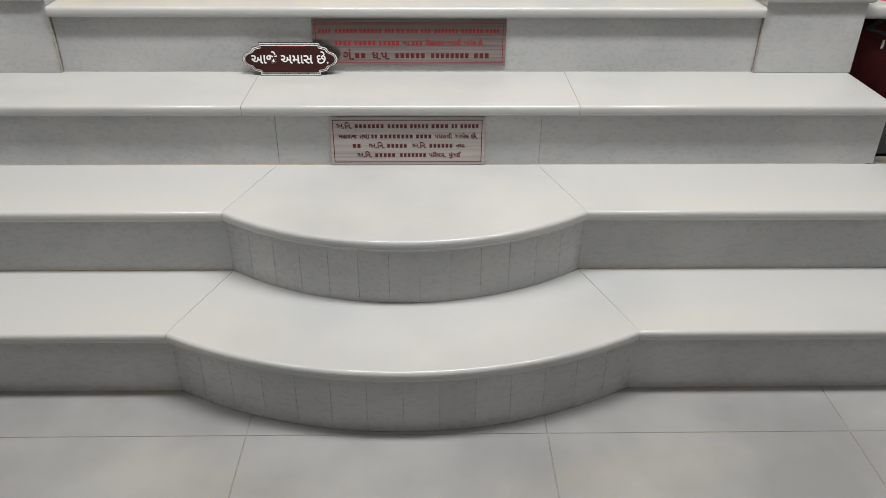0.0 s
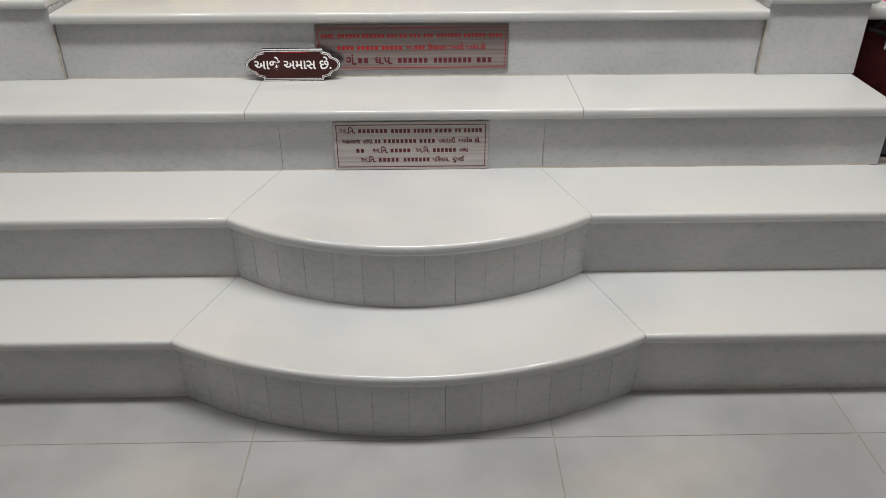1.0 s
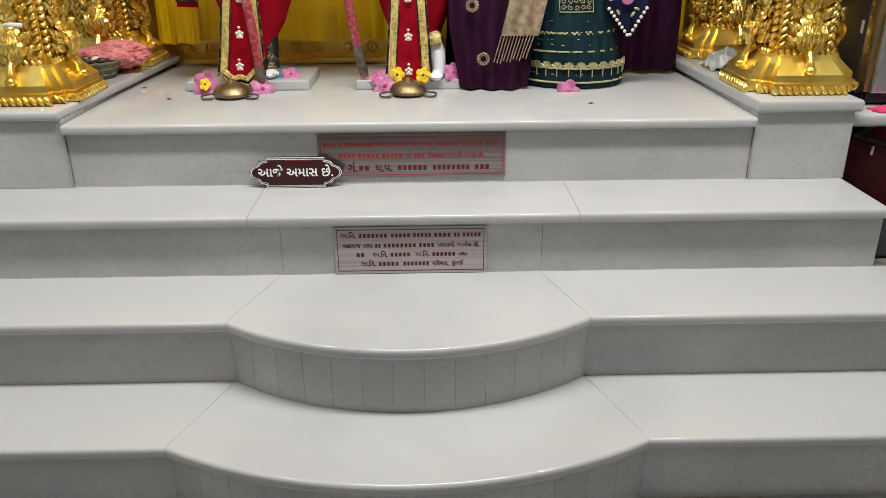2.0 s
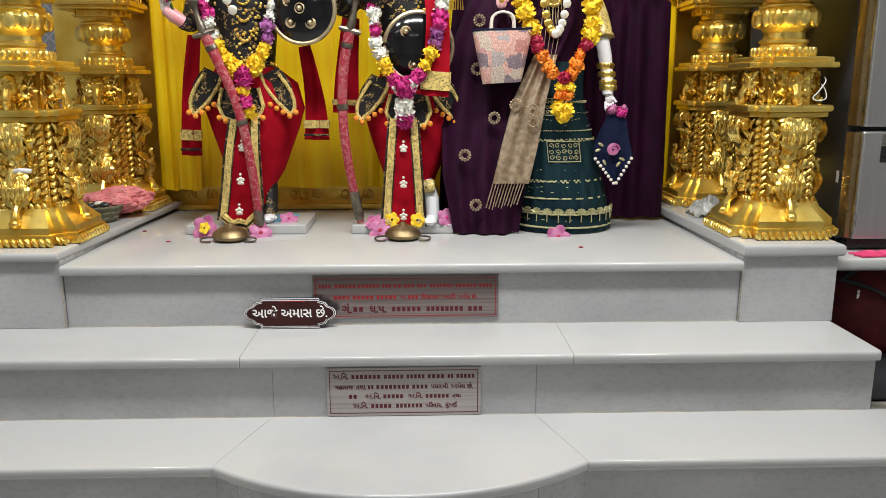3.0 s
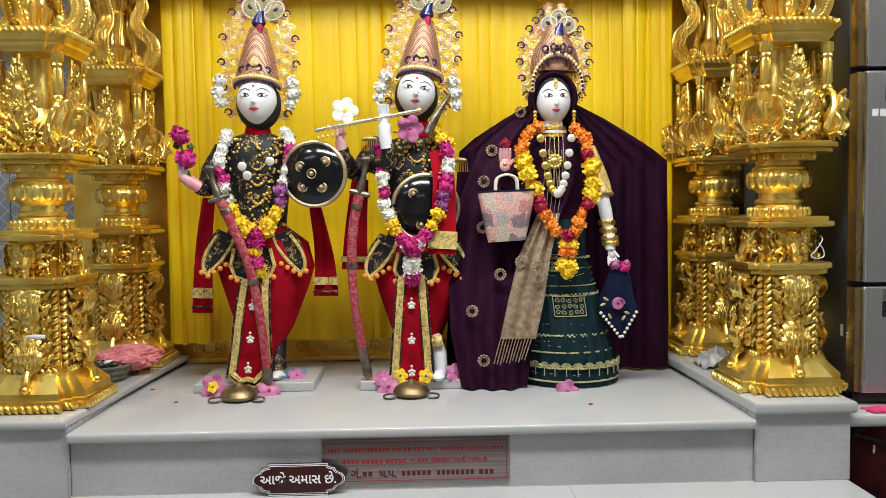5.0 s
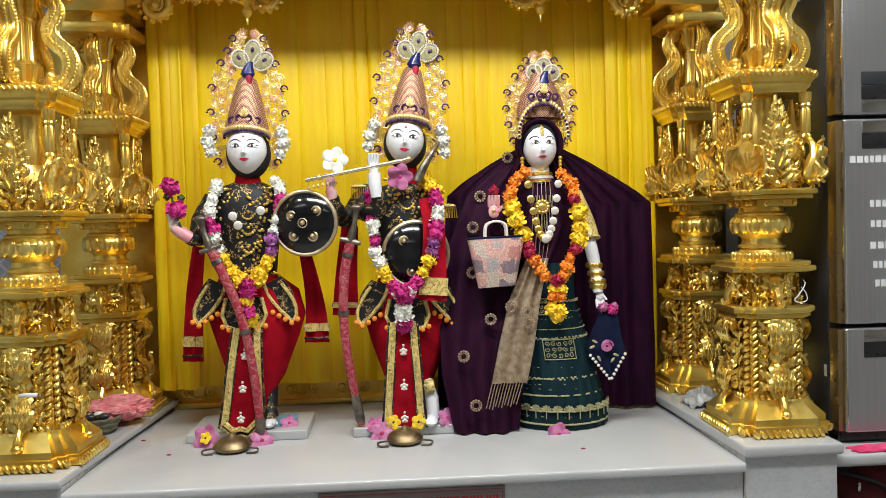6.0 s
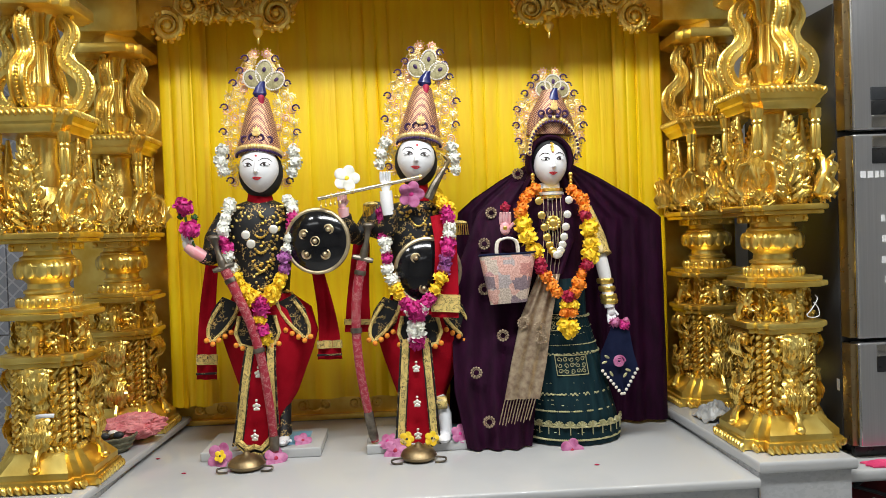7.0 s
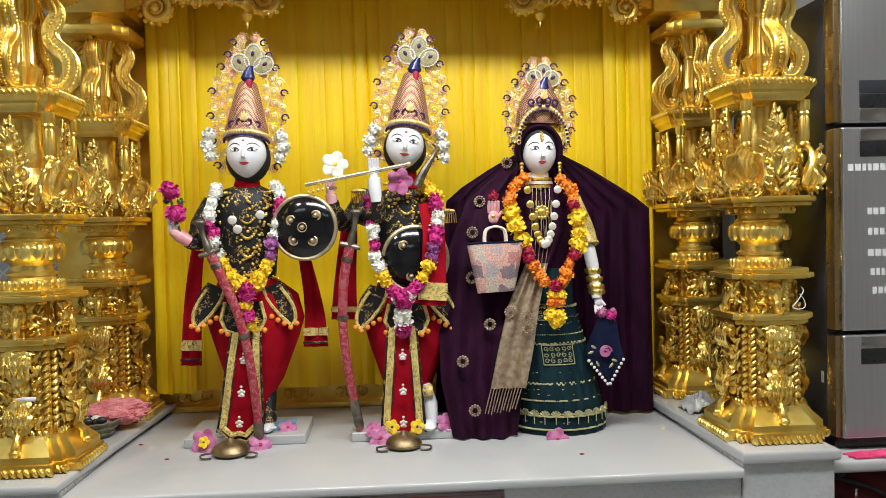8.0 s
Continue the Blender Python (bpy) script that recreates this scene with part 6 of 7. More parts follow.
    for s in (-1, 1):
        for k in range(11):
            t = k / 10
            z = b.z + lower + (height - lower) * t
            wide = half * (0.78 + 0.22 * math.sin(math.pi * min(1, t * 1.15))) * (1 if t < 0.72 else 1 - 0.55 * (t - 0.72) / 0.28)
            for ring_k, frac in enumerate((1.0, 0.76, 0.52)):
                x = b.x + s * wide * frac
                r = (0.0160, 0.0150, 0.0135)[ring_k]
                c0 = (x, b.y + 0.012 + rng.uniform(-0.003, 0.003), z + 0.013 * ring_k)
                bm = tube(bmesh.new(), scroll(c0, r, 1.7, rng.uniform(0, 6), s, n=24, shrink=0.22), 0.0021, seg=5)
                for j in range(9):
                    a = 2 * math.pi * j / 9
                    ball(bm, Vector(c0) + Vector((1.18 * r * math.cos(a), 0.001, 1.18 * r * math.sin(a))), (0.0023, 0.0018, 0.0023), u=6, v=4)
                put("halo_ring", bm, FILIGREE if (k + ring_k) % 3 else ROSE_GOLD, ob)
                ball(plate, Vector(c0) + Vector((0, 0.002, 0)), (0.0042, 0.003, 0.0042), u=8, v=5)
            if k % 2 == 0 or k > 7:
                bm = bmesh.new()
                hook(bm, (b.x + s * (wide + 0.010), b.y + 0.004, z + 0.006), 0.0125, s, 0)
                put("hook_crest", bm, VIOLET, ob)
            for _ in range(16):
                x = b.x + s * wide * rng.uniform(0.35, 1.14)
                ball(stems, (x, b.y + 0.014, z + rng.uniform(-0.02, 0.02)), (0.0064, 0.0018, 0.0022), u=6, v=4, turn=pose(0, 0, 0, 0, rng.uniform(0, 180), 0))
        tube(stems, smooth_path([(b.x + s * half * 0.8, b.y + 0.016, b.z + lower), (b.x + s * half, b.y + 0.016, b.z + height * 0.4), (b.x + s * half * 0.55, b.y + 0.016, b.z + height * 0.97)], 6), 0.0022, seg=5)
        tube(stems, smooth_path([(b.x + s * half * 0.5, b.y + 0.016, b.z + 0.02), (b.x + s * half * 0.62, b.y + 0.016, b.z + height * 0.5), (b.x + s * half * 0.2, b.y + 0.016, b.z + height * 0.9)], 6), 0.003, seg=5)
    tagged(put("halo_gem", plate, PEARL, ob), kind="stuff")
    tagged(put("halo_stem", stems, FILIGREE, ob), kind="stuff")
    # small crested bird shape and feather lobes at the top
    bm = loft(bmesh.new(), [(b.x + 0.004, b.y - 0.022, apex - 0.02, 0.008, 0.008), (b.x + 0.004, b.y - 0.024, apex, 0.024, 0.018), (b.x + 0.006, b.y - 0.024, apex + 0.022, 0.016, 0.014), (b.x + 0.014, b.y - 0.026, apex + 0.04, 0.008, 0.008)], seg=14)
    put("peacock_crest", bm, ENAMEL_BLUE, ob, "dark blue enamel crest")
    put("crest_tail", loft(bmesh.new(), [(b.x + 0.010, b.y - 0.032, apex - 0.034, 0.009, 0.006), (b.x + 0.010, b.y - 0.034, apex - 0.012, 0.011, 0.008), (b.x + 0.008, b.y - 0.030, apex, 0.006, 0.006)], seg=10), PETALS["crimson"], ob, "deep red crest tail")
    for ang, ln in ((-44 + tail, 0.066), (4 + tail, 0.084), (50 + tail, 0.074)) if cone else ((-48 + tail, 0.052), (4 + tail, 0.062), (52 + tail, 0.056)):
        c0 = Vector((b.x + 0.006, b.y + 0.0, apex + 0.016))
        d = Vector((math.sin(radians(ang)), 0, math.cos(radians(ang))))
        rot = Matrix.Rotation(radians(ang), 4, "Y")
        lobe = put("feather_lobe", ball(bmesh.new(), c0 + d * ln * 0.72, (0.026, 0.005, ln * 0.46), u=16, v=10, turn=rot), FEATHER, ob)
        bm = bmesh.new()
        for k in range(30):
            a = 2 * math.pi * k / 30
            ball(bm, c0 + d * ln * 0.72 + rot @ Vector((0.027 * math.cos(a), -0.003, ln * 0.47 * math.sin(a))), 0.0034, u=6, v=5)
        put("bead_rim", bm, PEARL, lobe)
        bm = ball(bmesh.new(), c0 + d * ln * 0.82 + Vector((0, -0.006, 0)), (0.006, 0.003, 0.009), u=8, v=6, turn=rot)
        put("eye_spot", bm, VIOLET, lobe)
    return ob


crown((-0.499, 2.690, 1.664), 0.1108, 0.3152, True, 2, 4, "tall beaded gold crown with peacock crests on a statue")
crown((0.030, 2.690, 1.688), 0.1089, 0.3056, True, 6, 2, "tilted beaded gold crown with peacock crests on a statue")
crown((0.478, 2.700, 1.671), 0.1051, 0.2254, False, 1, 2, "low arched gold crown with peacock crests over a veil")

# ---------------------------------------------------------------- flowers


def blossom_mesh(kind, seed):
    """A dense round bloom of short petals."""
    rng = random.Random(seed)
    bm = bmesh.new()
    bmesh.ops.create_icosphere(bm, subdivisions=2, radius=0.74)
    n = 34
    for i in range(n):
        z = 1 - 2 * (i + 0.5) / n
        r = math.sqrt(1 - z * z)
        a = 2.39996 * i
        d = Vector((r * math.cos(a), r * math.sin(a), z))
        side = d.orthogonal().normalized()
        side = (Matrix.Rotation(rng.uniform(0, 6.28), 3, d) @ side)
        oth = d.cross(side)
        w, l = rng.uniform(0.20, 0.30), rng.uniform(0.86, 1.12)
        v = [bm.verts.new(d * 0.45 + side * w * 0.5), bm.verts.new(d * 0.45 - side * w * 0.5), bm.verts.new(d * l * 0.92 - side * w + oth * 0.08), bm.verts.new(d * l + oth * 0.14), bm.verts.new(d * l * 0.92 + side * w + oth * 0.08)]
        bm.faces.new(v)
    me = bpy.data.meshes.new("blossom")
    bm.to_mesh(me)
    bm.free()
    me.materials.append(PETALS[kind])
    return me


BLOOM = {k: [blossom_mesh(k, 11 * i + j) for j in range(3)] for i, k in enumerate(PETALS)}


def blooms(parent, spots, seed=0):
    rng = random.Random(seed)
    for p, r, kind in spots:
        ob = new("blossom", rng.choice(BLOOM[kind]))
        ob.parent = parent
        ob.matrix_basis = Matrix.Translation(Vector(p) - origin_of(parent)) @ Euler([rng.uniform(0, 6) for _ in range(3)]).to_matrix().to_4x4() @ Matrix.Diagonal((r, r * 0.9, r, 1))


def garland(at, label, runs, seed):
    """runs: (path, radius, list of kinds in order along it)."""
    ob = thing("flower_garland", at, label, "garland", "garlands on the statues")
    rng = random.Random(seed)
    core = bmesh.new()
    for path, r, kinds in runs:
        pts = smooth_path(path, 10)
        tube(core, pts, 0.004, seg=5)
        total = sum((b - a).length for a, b in zip(pts, pts[1:]))
        n = max(2, int(total / (r * 1.55)))
        spots = []
        for i in range(n + 1):
            q = pts[min(len(pts) - 1, round(i * (len(pts) - 1) / n))]
            kind = kinds[min(len(kinds) - 1, int(len(kinds) * i / (n + 1)))]
            spots.append((q + Vector((rng.uniform(-0.003, 0.003), rng.uniform(-0.004, 0.002), 0)), r * 1.38 * rng.uniform(0.9, 1.15), kind))
        blooms(ob, spots, seed + n)
    part("string", core, PETALS["green"], ob)
    return ob


garland((-0.503, 2.600, 1.065), "thick garland of white, magenta and yellow flowers on a statue", [
    (((-0.595, 2.660, 1.504), (-0.612, 2.625, 1.434), (-0.603, 2.600, 1.360), (-0.573, 2.595, 1.269), (-0.535, 2.590, 1.213)), 0.0165, ["white", "white", "magenta", "white", "yellow", "yellow"]),
    (((-0.408, 2.660, 1.511), (-0.387, 2.630, 1.454), (-0.409, 2.600, 1.354), (-0.429, 2.595, 1.263), (-0.459, 2.590, 1.214)), 0.0165, ["white", "magenta", "white", "violet", "yellow", "yellow"]),
    (((-0.535, 2.590, 1.213), (-0.520, 2.585, 1.195)), 0.020, ["yellow"]), (((-0.459, 2.590, 1.214), (-0.474, 2.585, 1.193)), 0.020, ["yellow"]),
    (((-0.497, 2.575, 1.184), (-0.495, 2.575, 1.162)), 0.022, ["magenta"]), (((-0.497, 2.580, 1.129), (-0.494, 2.580, 1.108), (-0.492, 2.585, 1.081), (-0.491, 2.585, 1.067)), 0.020, ["yellow", "magenta", "yellow"])], 21)
garland((-0.003, 2.600, 1.044), "thick garland of magenta, white and yellow flowers on a statue", [
    (((-0.108, 2.650, 1.458), (-0.095, 2.610, 1.398), (-0.093, 2.595, 1.333), (-0.081, 2.585, 1.251), (-0.044, 2.575, 1.177), (-0.016, 2.570, 1.140)), 0.0175, ["magenta", "magenta", "white", "magenta", "white", "yellow", "magenta", "white"]),
    (((0.113, 2.600, 1.455), (0.113, 2.580, 1.390), (0.107, 2.565, 1.336), (0.091, 2.560, 1.264), (0.058, 2.560, 1.193), (0.020, 2.560, 1.149)), 0.0175, ["magenta", "white", "magenta", "violet", "yellow", "magenta", "white"]),
    (((-0.002, 2.555, 1.145), (0.001, 2.555, 1.130)), 0.022, ["magenta"]), (((-0.004, 2.565, 1.089), (-0.003, 2.565, 1.067)), 0.024, ["white"]), (((-0.003, 2.570, 1.048), (-0.003, 2.570, 1.037)), 0.022, ["magenta"]),
    (((0.080, 2.640, 1.513), (0.103, 2.630, 1.484), (0.114, 2.620, 1.461)), 0.022, ["yellow", "yellow"])], 22)
garland((0.491, 2.560, 1.084), "long garland of orange and yellow marigolds on a statue", [
    (((0.406, 2.640, 1.520), (0.370, 2.620, 1.490), (0.354, 2.600, 1.441)), 0.0165, ["orange"]), (((0.358, 2.590, 1.404), (0.370, 2.580, 1.363), (0.390, 2.575, 1.315)), 0.024, ["yellow"]),
    (((0.399, 2.570, 1.281), (0.422, 2.562, 1.233), (0.454, 2.558, 1.181)), 0.0165, ["crimson", "orange", "orange", "orange"]),
    (((0.533, 2.640, 1.516), (0.562, 2.620, 1.480), (0.567, 2.600, 1.427)), 0.0165, ["orange", "orange", "crimson"]), (((0.579, 2.595, 1.384), (0.580, 2.590, 1.337), (0.573, 2.580, 1.297)), 0.024, ["yellow"]),
    (((0.554, 2.570, 1.265), (0.536, 2.562, 1.222), (0.512, 2.558, 1.179)), 0.0165, ["crimson", "orange", "orange", "orange"]),
    (((0.488, 2.552, 1.169), (0.491, 2.552, 1.158)), 0.017, ["crimson"]), (((0.476, 2.550, 1.141), (0.509, 2.550, 1.139)), 0.015, ["yellow"]), (((0.478, 2.550, 1.117), (0.504, 2.550, 1.116)), 0.014, ["orange"]),
    (((0.473, 2.548, 1.075), (0.502, 2.548, 1.070), (0.487, 2.548, 1.056)), 0.019, ["yellow"])], 23)
for spots, at in (((((-0.620, 2.680, 1.685), 0.026), ((-0.627, 2.680, 1.648), 0.029), ((-0.618, 2.680, 1.616), 0.022)), (-0.625, 2.690, 1.622)), ((((-0.388, 2.680, 1.674), 0.025), ((-0.382, 2.680, 1.639), 0.028), ((-0.392, 2.680, 1.607), 0.022)), (-0.389, 2.690, 1.615)),
                  ((((-0.082, 2.680, 1.694), 0.025), ((-0.096, 2.680, 1.658), 0.028), ((-0.103, 2.680, 1.625), 0.023)), (-0.098, 2.690, 1.625)), ((((0.139, 2.680, 1.674), 0.025), ((0.145, 2.680, 1.636), 0.029), ((0.150, 2.680, 1.598), 0.023)), (0.145, 2.690, 1.599))):
    ob = thing("flower_tassel", at, "small white flower tassel hung beside a crown", "flower tassel", "flower tassels")
    blooms(ob, [(p, r, "white") for p, r in spots], int(spots[0][1] * 9000))


def open_flower(at, size, petal, centre, turn, label, group):
    """Five rounded petals round a small centre."""
    ob = thing("cut_flower", at, label, "flower", group)
    for k in range(5):
        bm = ball(bmesh.new(), (0, 0, 0), (0.50 * size, 0.09 * size, 0.47 * size), u=12, v=8)
        for v in bm.verts:
            v.co.y -= 0.5 * v.co.x * v.co.x / size
        bm.transform(Matrix.Rotation(2 * math.pi * k / 5, 4, "Y") @ Matrix.Translation((0.55 * size, -0.03 * size * (k % 2), 0)))
        bm.transform(turn)
        bm.transform(Matrix.Translation(at))
        part("petal", bm, PETALS[petal], ob)
    bm = ball(bmesh.new(), (0, -0.10 * size, 0), (0.20 * size, 0.12 * size, 0.20 * size), u=10, v=7)
    bm.transform(turn)
    bm.transform(Matrix.Translation(at))
    part("flower_centre", bm, centre, ob)
    return ob


for p, s, petal, cen, rx, rz, lab in (((-0.637, 2.560, 0.703), 0.024, "pink", PETALS["yellow"], 20, -15, "pink open flower with a yellow middle on the stage"), ((-0.464, 2.560, 0.687), 0.021, "pink", PETALS["crimson"], 30, 25, "pink open flower with a dark middle on the stage"),
                                      ((-0.390, 2.660, 0.713), 0.017, "pink", PETALS["crimson"], 50, 20, "small pink flower on the marble block"), ((-0.083, 2.570, 0.690), 0.022, "pink", PETALS["crimson"], 25, -10, "pink open flower with a dark middle on the stage"),
                                      ((-0.108, 2.600, 0.713), 0.018, "pink", PETALS["magenta"], 50, -40, "pale pink flower lying on the marble block"), ((0.129, 2.610, 0.724), 0.018, "pink", PETALS["magenta"], 25, 20, "pale pink flower lying on the marble block"),
                                      ((0.483, 2.535, 0.672), 0.022, "pink", PETALS["crimson"], 15, 5, "pale pink flower before the green skirt"), ((-0.003, 2.600, 1.515), 0.024, "pink", PETALS["magenta"], 0, 0, "pink open flower at the statue's collar"),
                                      ((-0.045, 2.575, 0.725), 0.0135, "yellow", PAINT_DARK, 10, -10, "small yellow flower with a dark middle"), ((0.035, 2.575, 0.723), 0.0135, "yellow", PAINT_DARK, 10, 10, "small yellow flower with a dark middle"),
                                      ((-0.634, 2.545, 0.707), 0.011, "yellow", PAINT_DARK, 20, -15, "small yellow flower set in a pink one"), ((-0.210, 2.600, 1.573), 0.024, "white", PETALS["yellow"], 0, 10, "white open flower held over the flute")):
    open_flower(p, s * 1.75, petal, cen, pose(0, 0, 0, -rx, 0, rz), lab, "cut flowers")
rose = thing("rose_stem", (-0.704, 2.580, 1.382), "two magenta roses on a green stem held by a statue", "flower")
part("stem", tube(bmesh.new(), [(-0.695, 2.580, 1.364), (-0.713, 2.575, 1.427), (-0.729, 2.575, 1.508)], 0.004, seg=6), PETALS["green"], rose)
blooms(rose, [((-0.724, 2.570, 1.496), 0.034, "magenta"), ((-0.706, 2.570, 1.425), 0.036, "magenta"), ((-0.735, 2.580, 1.469), 0.014, "green"), ((-0.693, 2.580, 1.461), 0.013, "green")], 5)
posy = thing("pink_posy", (0.673, 2.610, 1.064), "two pink roses pinned above a folded handkerchief", "flower")
blooms(posy, [((0.657, 2.610, 1.070), 0.021, "pink"), ((0.687, 2.610, 1.061), 0.020, "magenta"), ((0.695, 2.610, 1.074), 0.014, "pink")], 6)
red_rose = thing("red_rose", (0.298, 2.570, 1.464), "single dark red rose above a statue's palm", "flower")
blooms(red_rose, [((0.297, 2.565, 1.462), 0.019, "crimson")], 7)

# ---------------------------------------------------------------- arms, flute, bag, handkerchief


def shield(c, r, squeeze, turn, bosses, label):
    ob = thing("round_shield", c, label, "shield", "round shields")
    c = Vector(c)
    m = Matrix.Translation(c) @ Matrix.Rotation(radians(turn), 4, "Z") @ Matrix.Diagonal((squeeze, 1, 1, 1)) @ Matrix.Rotation(radians(90), 4, "X")

    def put(name, bm, mat, lab=""):
        bm.transform(m)
        part(name, bm, mat, ob, lab)
    put("disc", lathe(bmesh.new(), (0, 0, 0), [(r, -0.004), (r, 0.004), (r * 0.86, 0.016), (r * 0.6, 0.027), (r * 0.3, 0.033), (0.004, 0.035)], seg=48), LACQUER)
    bm = bmesh.new()
    ring = [(r * math.cos(2 * math.pi * k / 48), r * math.sin(2 * math.pi * k / 48), 0.003) for k in range(49)]
    tube(bm, ring, 0.0072, seg=8)
    put("rim", bm, BRASS_PALE, "pale brass rim")
    for x, y in bosses:
        h = 0.034 - 0.020 * (x * x + y * y)
        bm = lathe(bmesh.new(), (x * r, y * r, h - 0.004), [(0.0175, 0), (0.0175, 0.003), (0.0145, 0.0055), (0.0105, 0.003), (0.0085, 0.003), (0.008, 0.009), (0.005, 0.014), (0.001, 0.016)], seg=18)
        put("boss", bm, BRASS_PALE, "pale brass boss")
    return ob


shield((-0.310, 2.600, 1.374), 0.1011, 1.0, -8, ((0, 0), (0.42, 0.36), (-0.36, 0.22), (0.30, -0.42), (-0.30, -0.40)), "round black lacquered shield with a brass rim and bosses")
shield((0.043, 2.625, 1.263), 0.1060, 1.0, 4, ((-0.38, 0.42), (-0.16, -0.52), (0.62, 0.3), (0.5, -0.5)), "round black shield half hidden by a red sash")


def sword(path, hilt, bands, label):
    ob = thing("curved_sword", path[-1], label, "sword", "sheathed swords")
    pts = smooth_path(path, 8)
    n = len(pts)
    part("scabbard", tube(bmesh.new(), pts, [0.0165 - 0.004 * i / n for i in range(n)], seg=10, flat=0.55), SCABBARD, ob, "pink brocade scabbard")
    part("scabbard_tip", tube(bmesh.new(), pts[-9:], [0.0155] * 7 + [0.013, 0.007], seg=10, flat=0.6), PEWTER, ob)
    for k in bands:
        part("scabbard_band", tube(bmesh.new(), pts[k:k + 2], 0.0185, seg=12, flat=0.62), PEWTER, ob)
    h = [Vector(p) for p in hilt]
    part("grip", tube(bmesh.new(), smooth_path(h, 4), [0.011 + 0.003 * math.sin(i) for i in range(4 * (len(h) - 1) + 1)], seg=10), PEWTER, ob)
    d = (h[1] - h[0]).normalized()
    side = Vector((d.z, 0, -d.x))
    part("crossguard", tube(bmesh.new(), [h[0] - side * 0.034, h[0] - side * 0.012, h[0] + side * 0.012, h[0] + side * 0.034], [0.007, 0.010, 0.010, 0.007], seg=8), PEWTER, ob)
    part("pommel", ball(bmesh.new(), h[-1], (0.020, 0.014, 0.012), u=12, v=8), PEWTER, ob)
    return ob


sword(((-0.603, 2.575, 1.293), (-0.560, 2.570, 1.198), (-0.523, 2.565, 1.107), (-0.496, 2.560, 0.998), (-0.478, 2.560, 0.872), (-0.469, 2.565, 0.758), (-0.468, 2.570, 0.706)), ((-0.607, 2.575, 1.300), (-0.622, 2.575, 1.347), (-0.635, 2.575, 1.394)), (21, 3), "curved sword in a pink brocade scabbard before a statue")
sword(((-0.169, 2.600, 1.305), (-0.190, 2.600, 1.199), (-0.196, 2.595, 1.072), (-0.187, 2.590, 0.943), (-0.167, 2.600, 0.812), (-0.149, 2.610, 0.712)), ((-0.167, 2.600, 1.312), (-0.154, 2.600, 1.363), (-0.145, 2.600, 1.418)), (15, 3), "upright curved sword in a pink brocade scabbard")
dagger = thing("dagger", (0.067, 2.620, 1.540), "short pewter dagger tucked at a statue's shoulder", "dagger")
part("blade_case", tube(bmesh.new(), [(0.112, 2.620, 1.602), (0.076, 2.610, 1.547), (0.052, 2.610, 1.499)], [0.006, 0.013, 0.016], seg=8), PEWTER, dagger)
part("hilt", tube(bmesh.new(), [(0.112, 2.620, 1.602), (0.124, 2.620, 1.624), (0.109, 2.620, 1.639)], [0.008, 0.008, 0.006], seg=8), BRASS, dagger)

flute = thing("flute", (-0.143, 2.560, 1.539), "slim silvery flute with hanging bells held by a statue", "flute")
fa, fb = Vector((-0.301, 2.560, 1.508)), Vector((0.033, 2.565, 1.569))
part("pipe", tube(bmesh.new(), [fa, fb], 0.0065, seg=12), mottled("pale_gold_pipe", (0.62, 0.52, 0.34), (0.80, 0.72, 0.54), 0.25, 0.9, scale=30), flute)
for k in range(5):
    q = fa + (fb - fa) * (0.03 + 0.045 * k)
    part("bell", ball(tube(bmesh.new(), [q, q - Vector((0, 0, 0.022))], 0.0012, seg=4), q - Vector((0, 0, 0.026)), (0.004, 0.004, 0.006), u=8, v=6), FILIGREE, flute)
for k in (0.12, 0.32, 0.97):
    q = fa + (fb - fa) * k
    part("ring", tube(bmesh.new(), [q, q + (fb - fa).normalized() * 0.008], 0.0085, seg=12), FILIGREE, flute)

handbag = thing("handbag", (0.295, 2.570, 1.157), "small patchwork cloth handbag hung from a statue's wrist", "handbag")
bt, bb = (0.300, 2.570, 1.311), (0.297, 2.570, 1.153)
bm = bmesh.new()
loops = []
for k in range(9):
    t = k / 8
    hw = 0.0926 - (0.0926 - 0.0599) * t
    z = bt[2] + (bb[2] - bt[2]) * t
    d = 0.018 + 0.014 * math.sin(math.pi * min(1, 0.25 + 0.75 * t))
    loops.append([(bt[0] + hw * math.copysign(abs(math.cos(a)) ** 0.45, math.cos(a)), bt[1] + d * math.copysign(abs(math.sin(a)) ** 0.6, math.sin(a)), z + 0.004 * math.cos(a)) for a in (2 * math.pi * i / 28 for i in range(28))])
part("bag_body", rings(bm, loops), PATCH, handbag)
part("rim_piping", tube(bmesh.new(), [(p[0], p[1], p[2] + 0.001) for p in loops[0] + loops[0][:1]], 0.003, seg=6), NAVY, handbag)
for dy, mi in ((-0.016, 0), (0.016, 1)):
    q = [(bt[0] + x, bt[1] + dy, bt[2] + z) for x, z in ((-0.034, -0.012), (-0.034, 0.024), (-0.026, 0.044), (0, 0.052), (0.026, 0.044), (0.034, 0.024), (0.034, -0.012))]
    part("bag_handle", tube(bmesh.new(), smooth_path(q, 4), 0.0042, seg=7), PEARL, handbag, "pale rope handle")

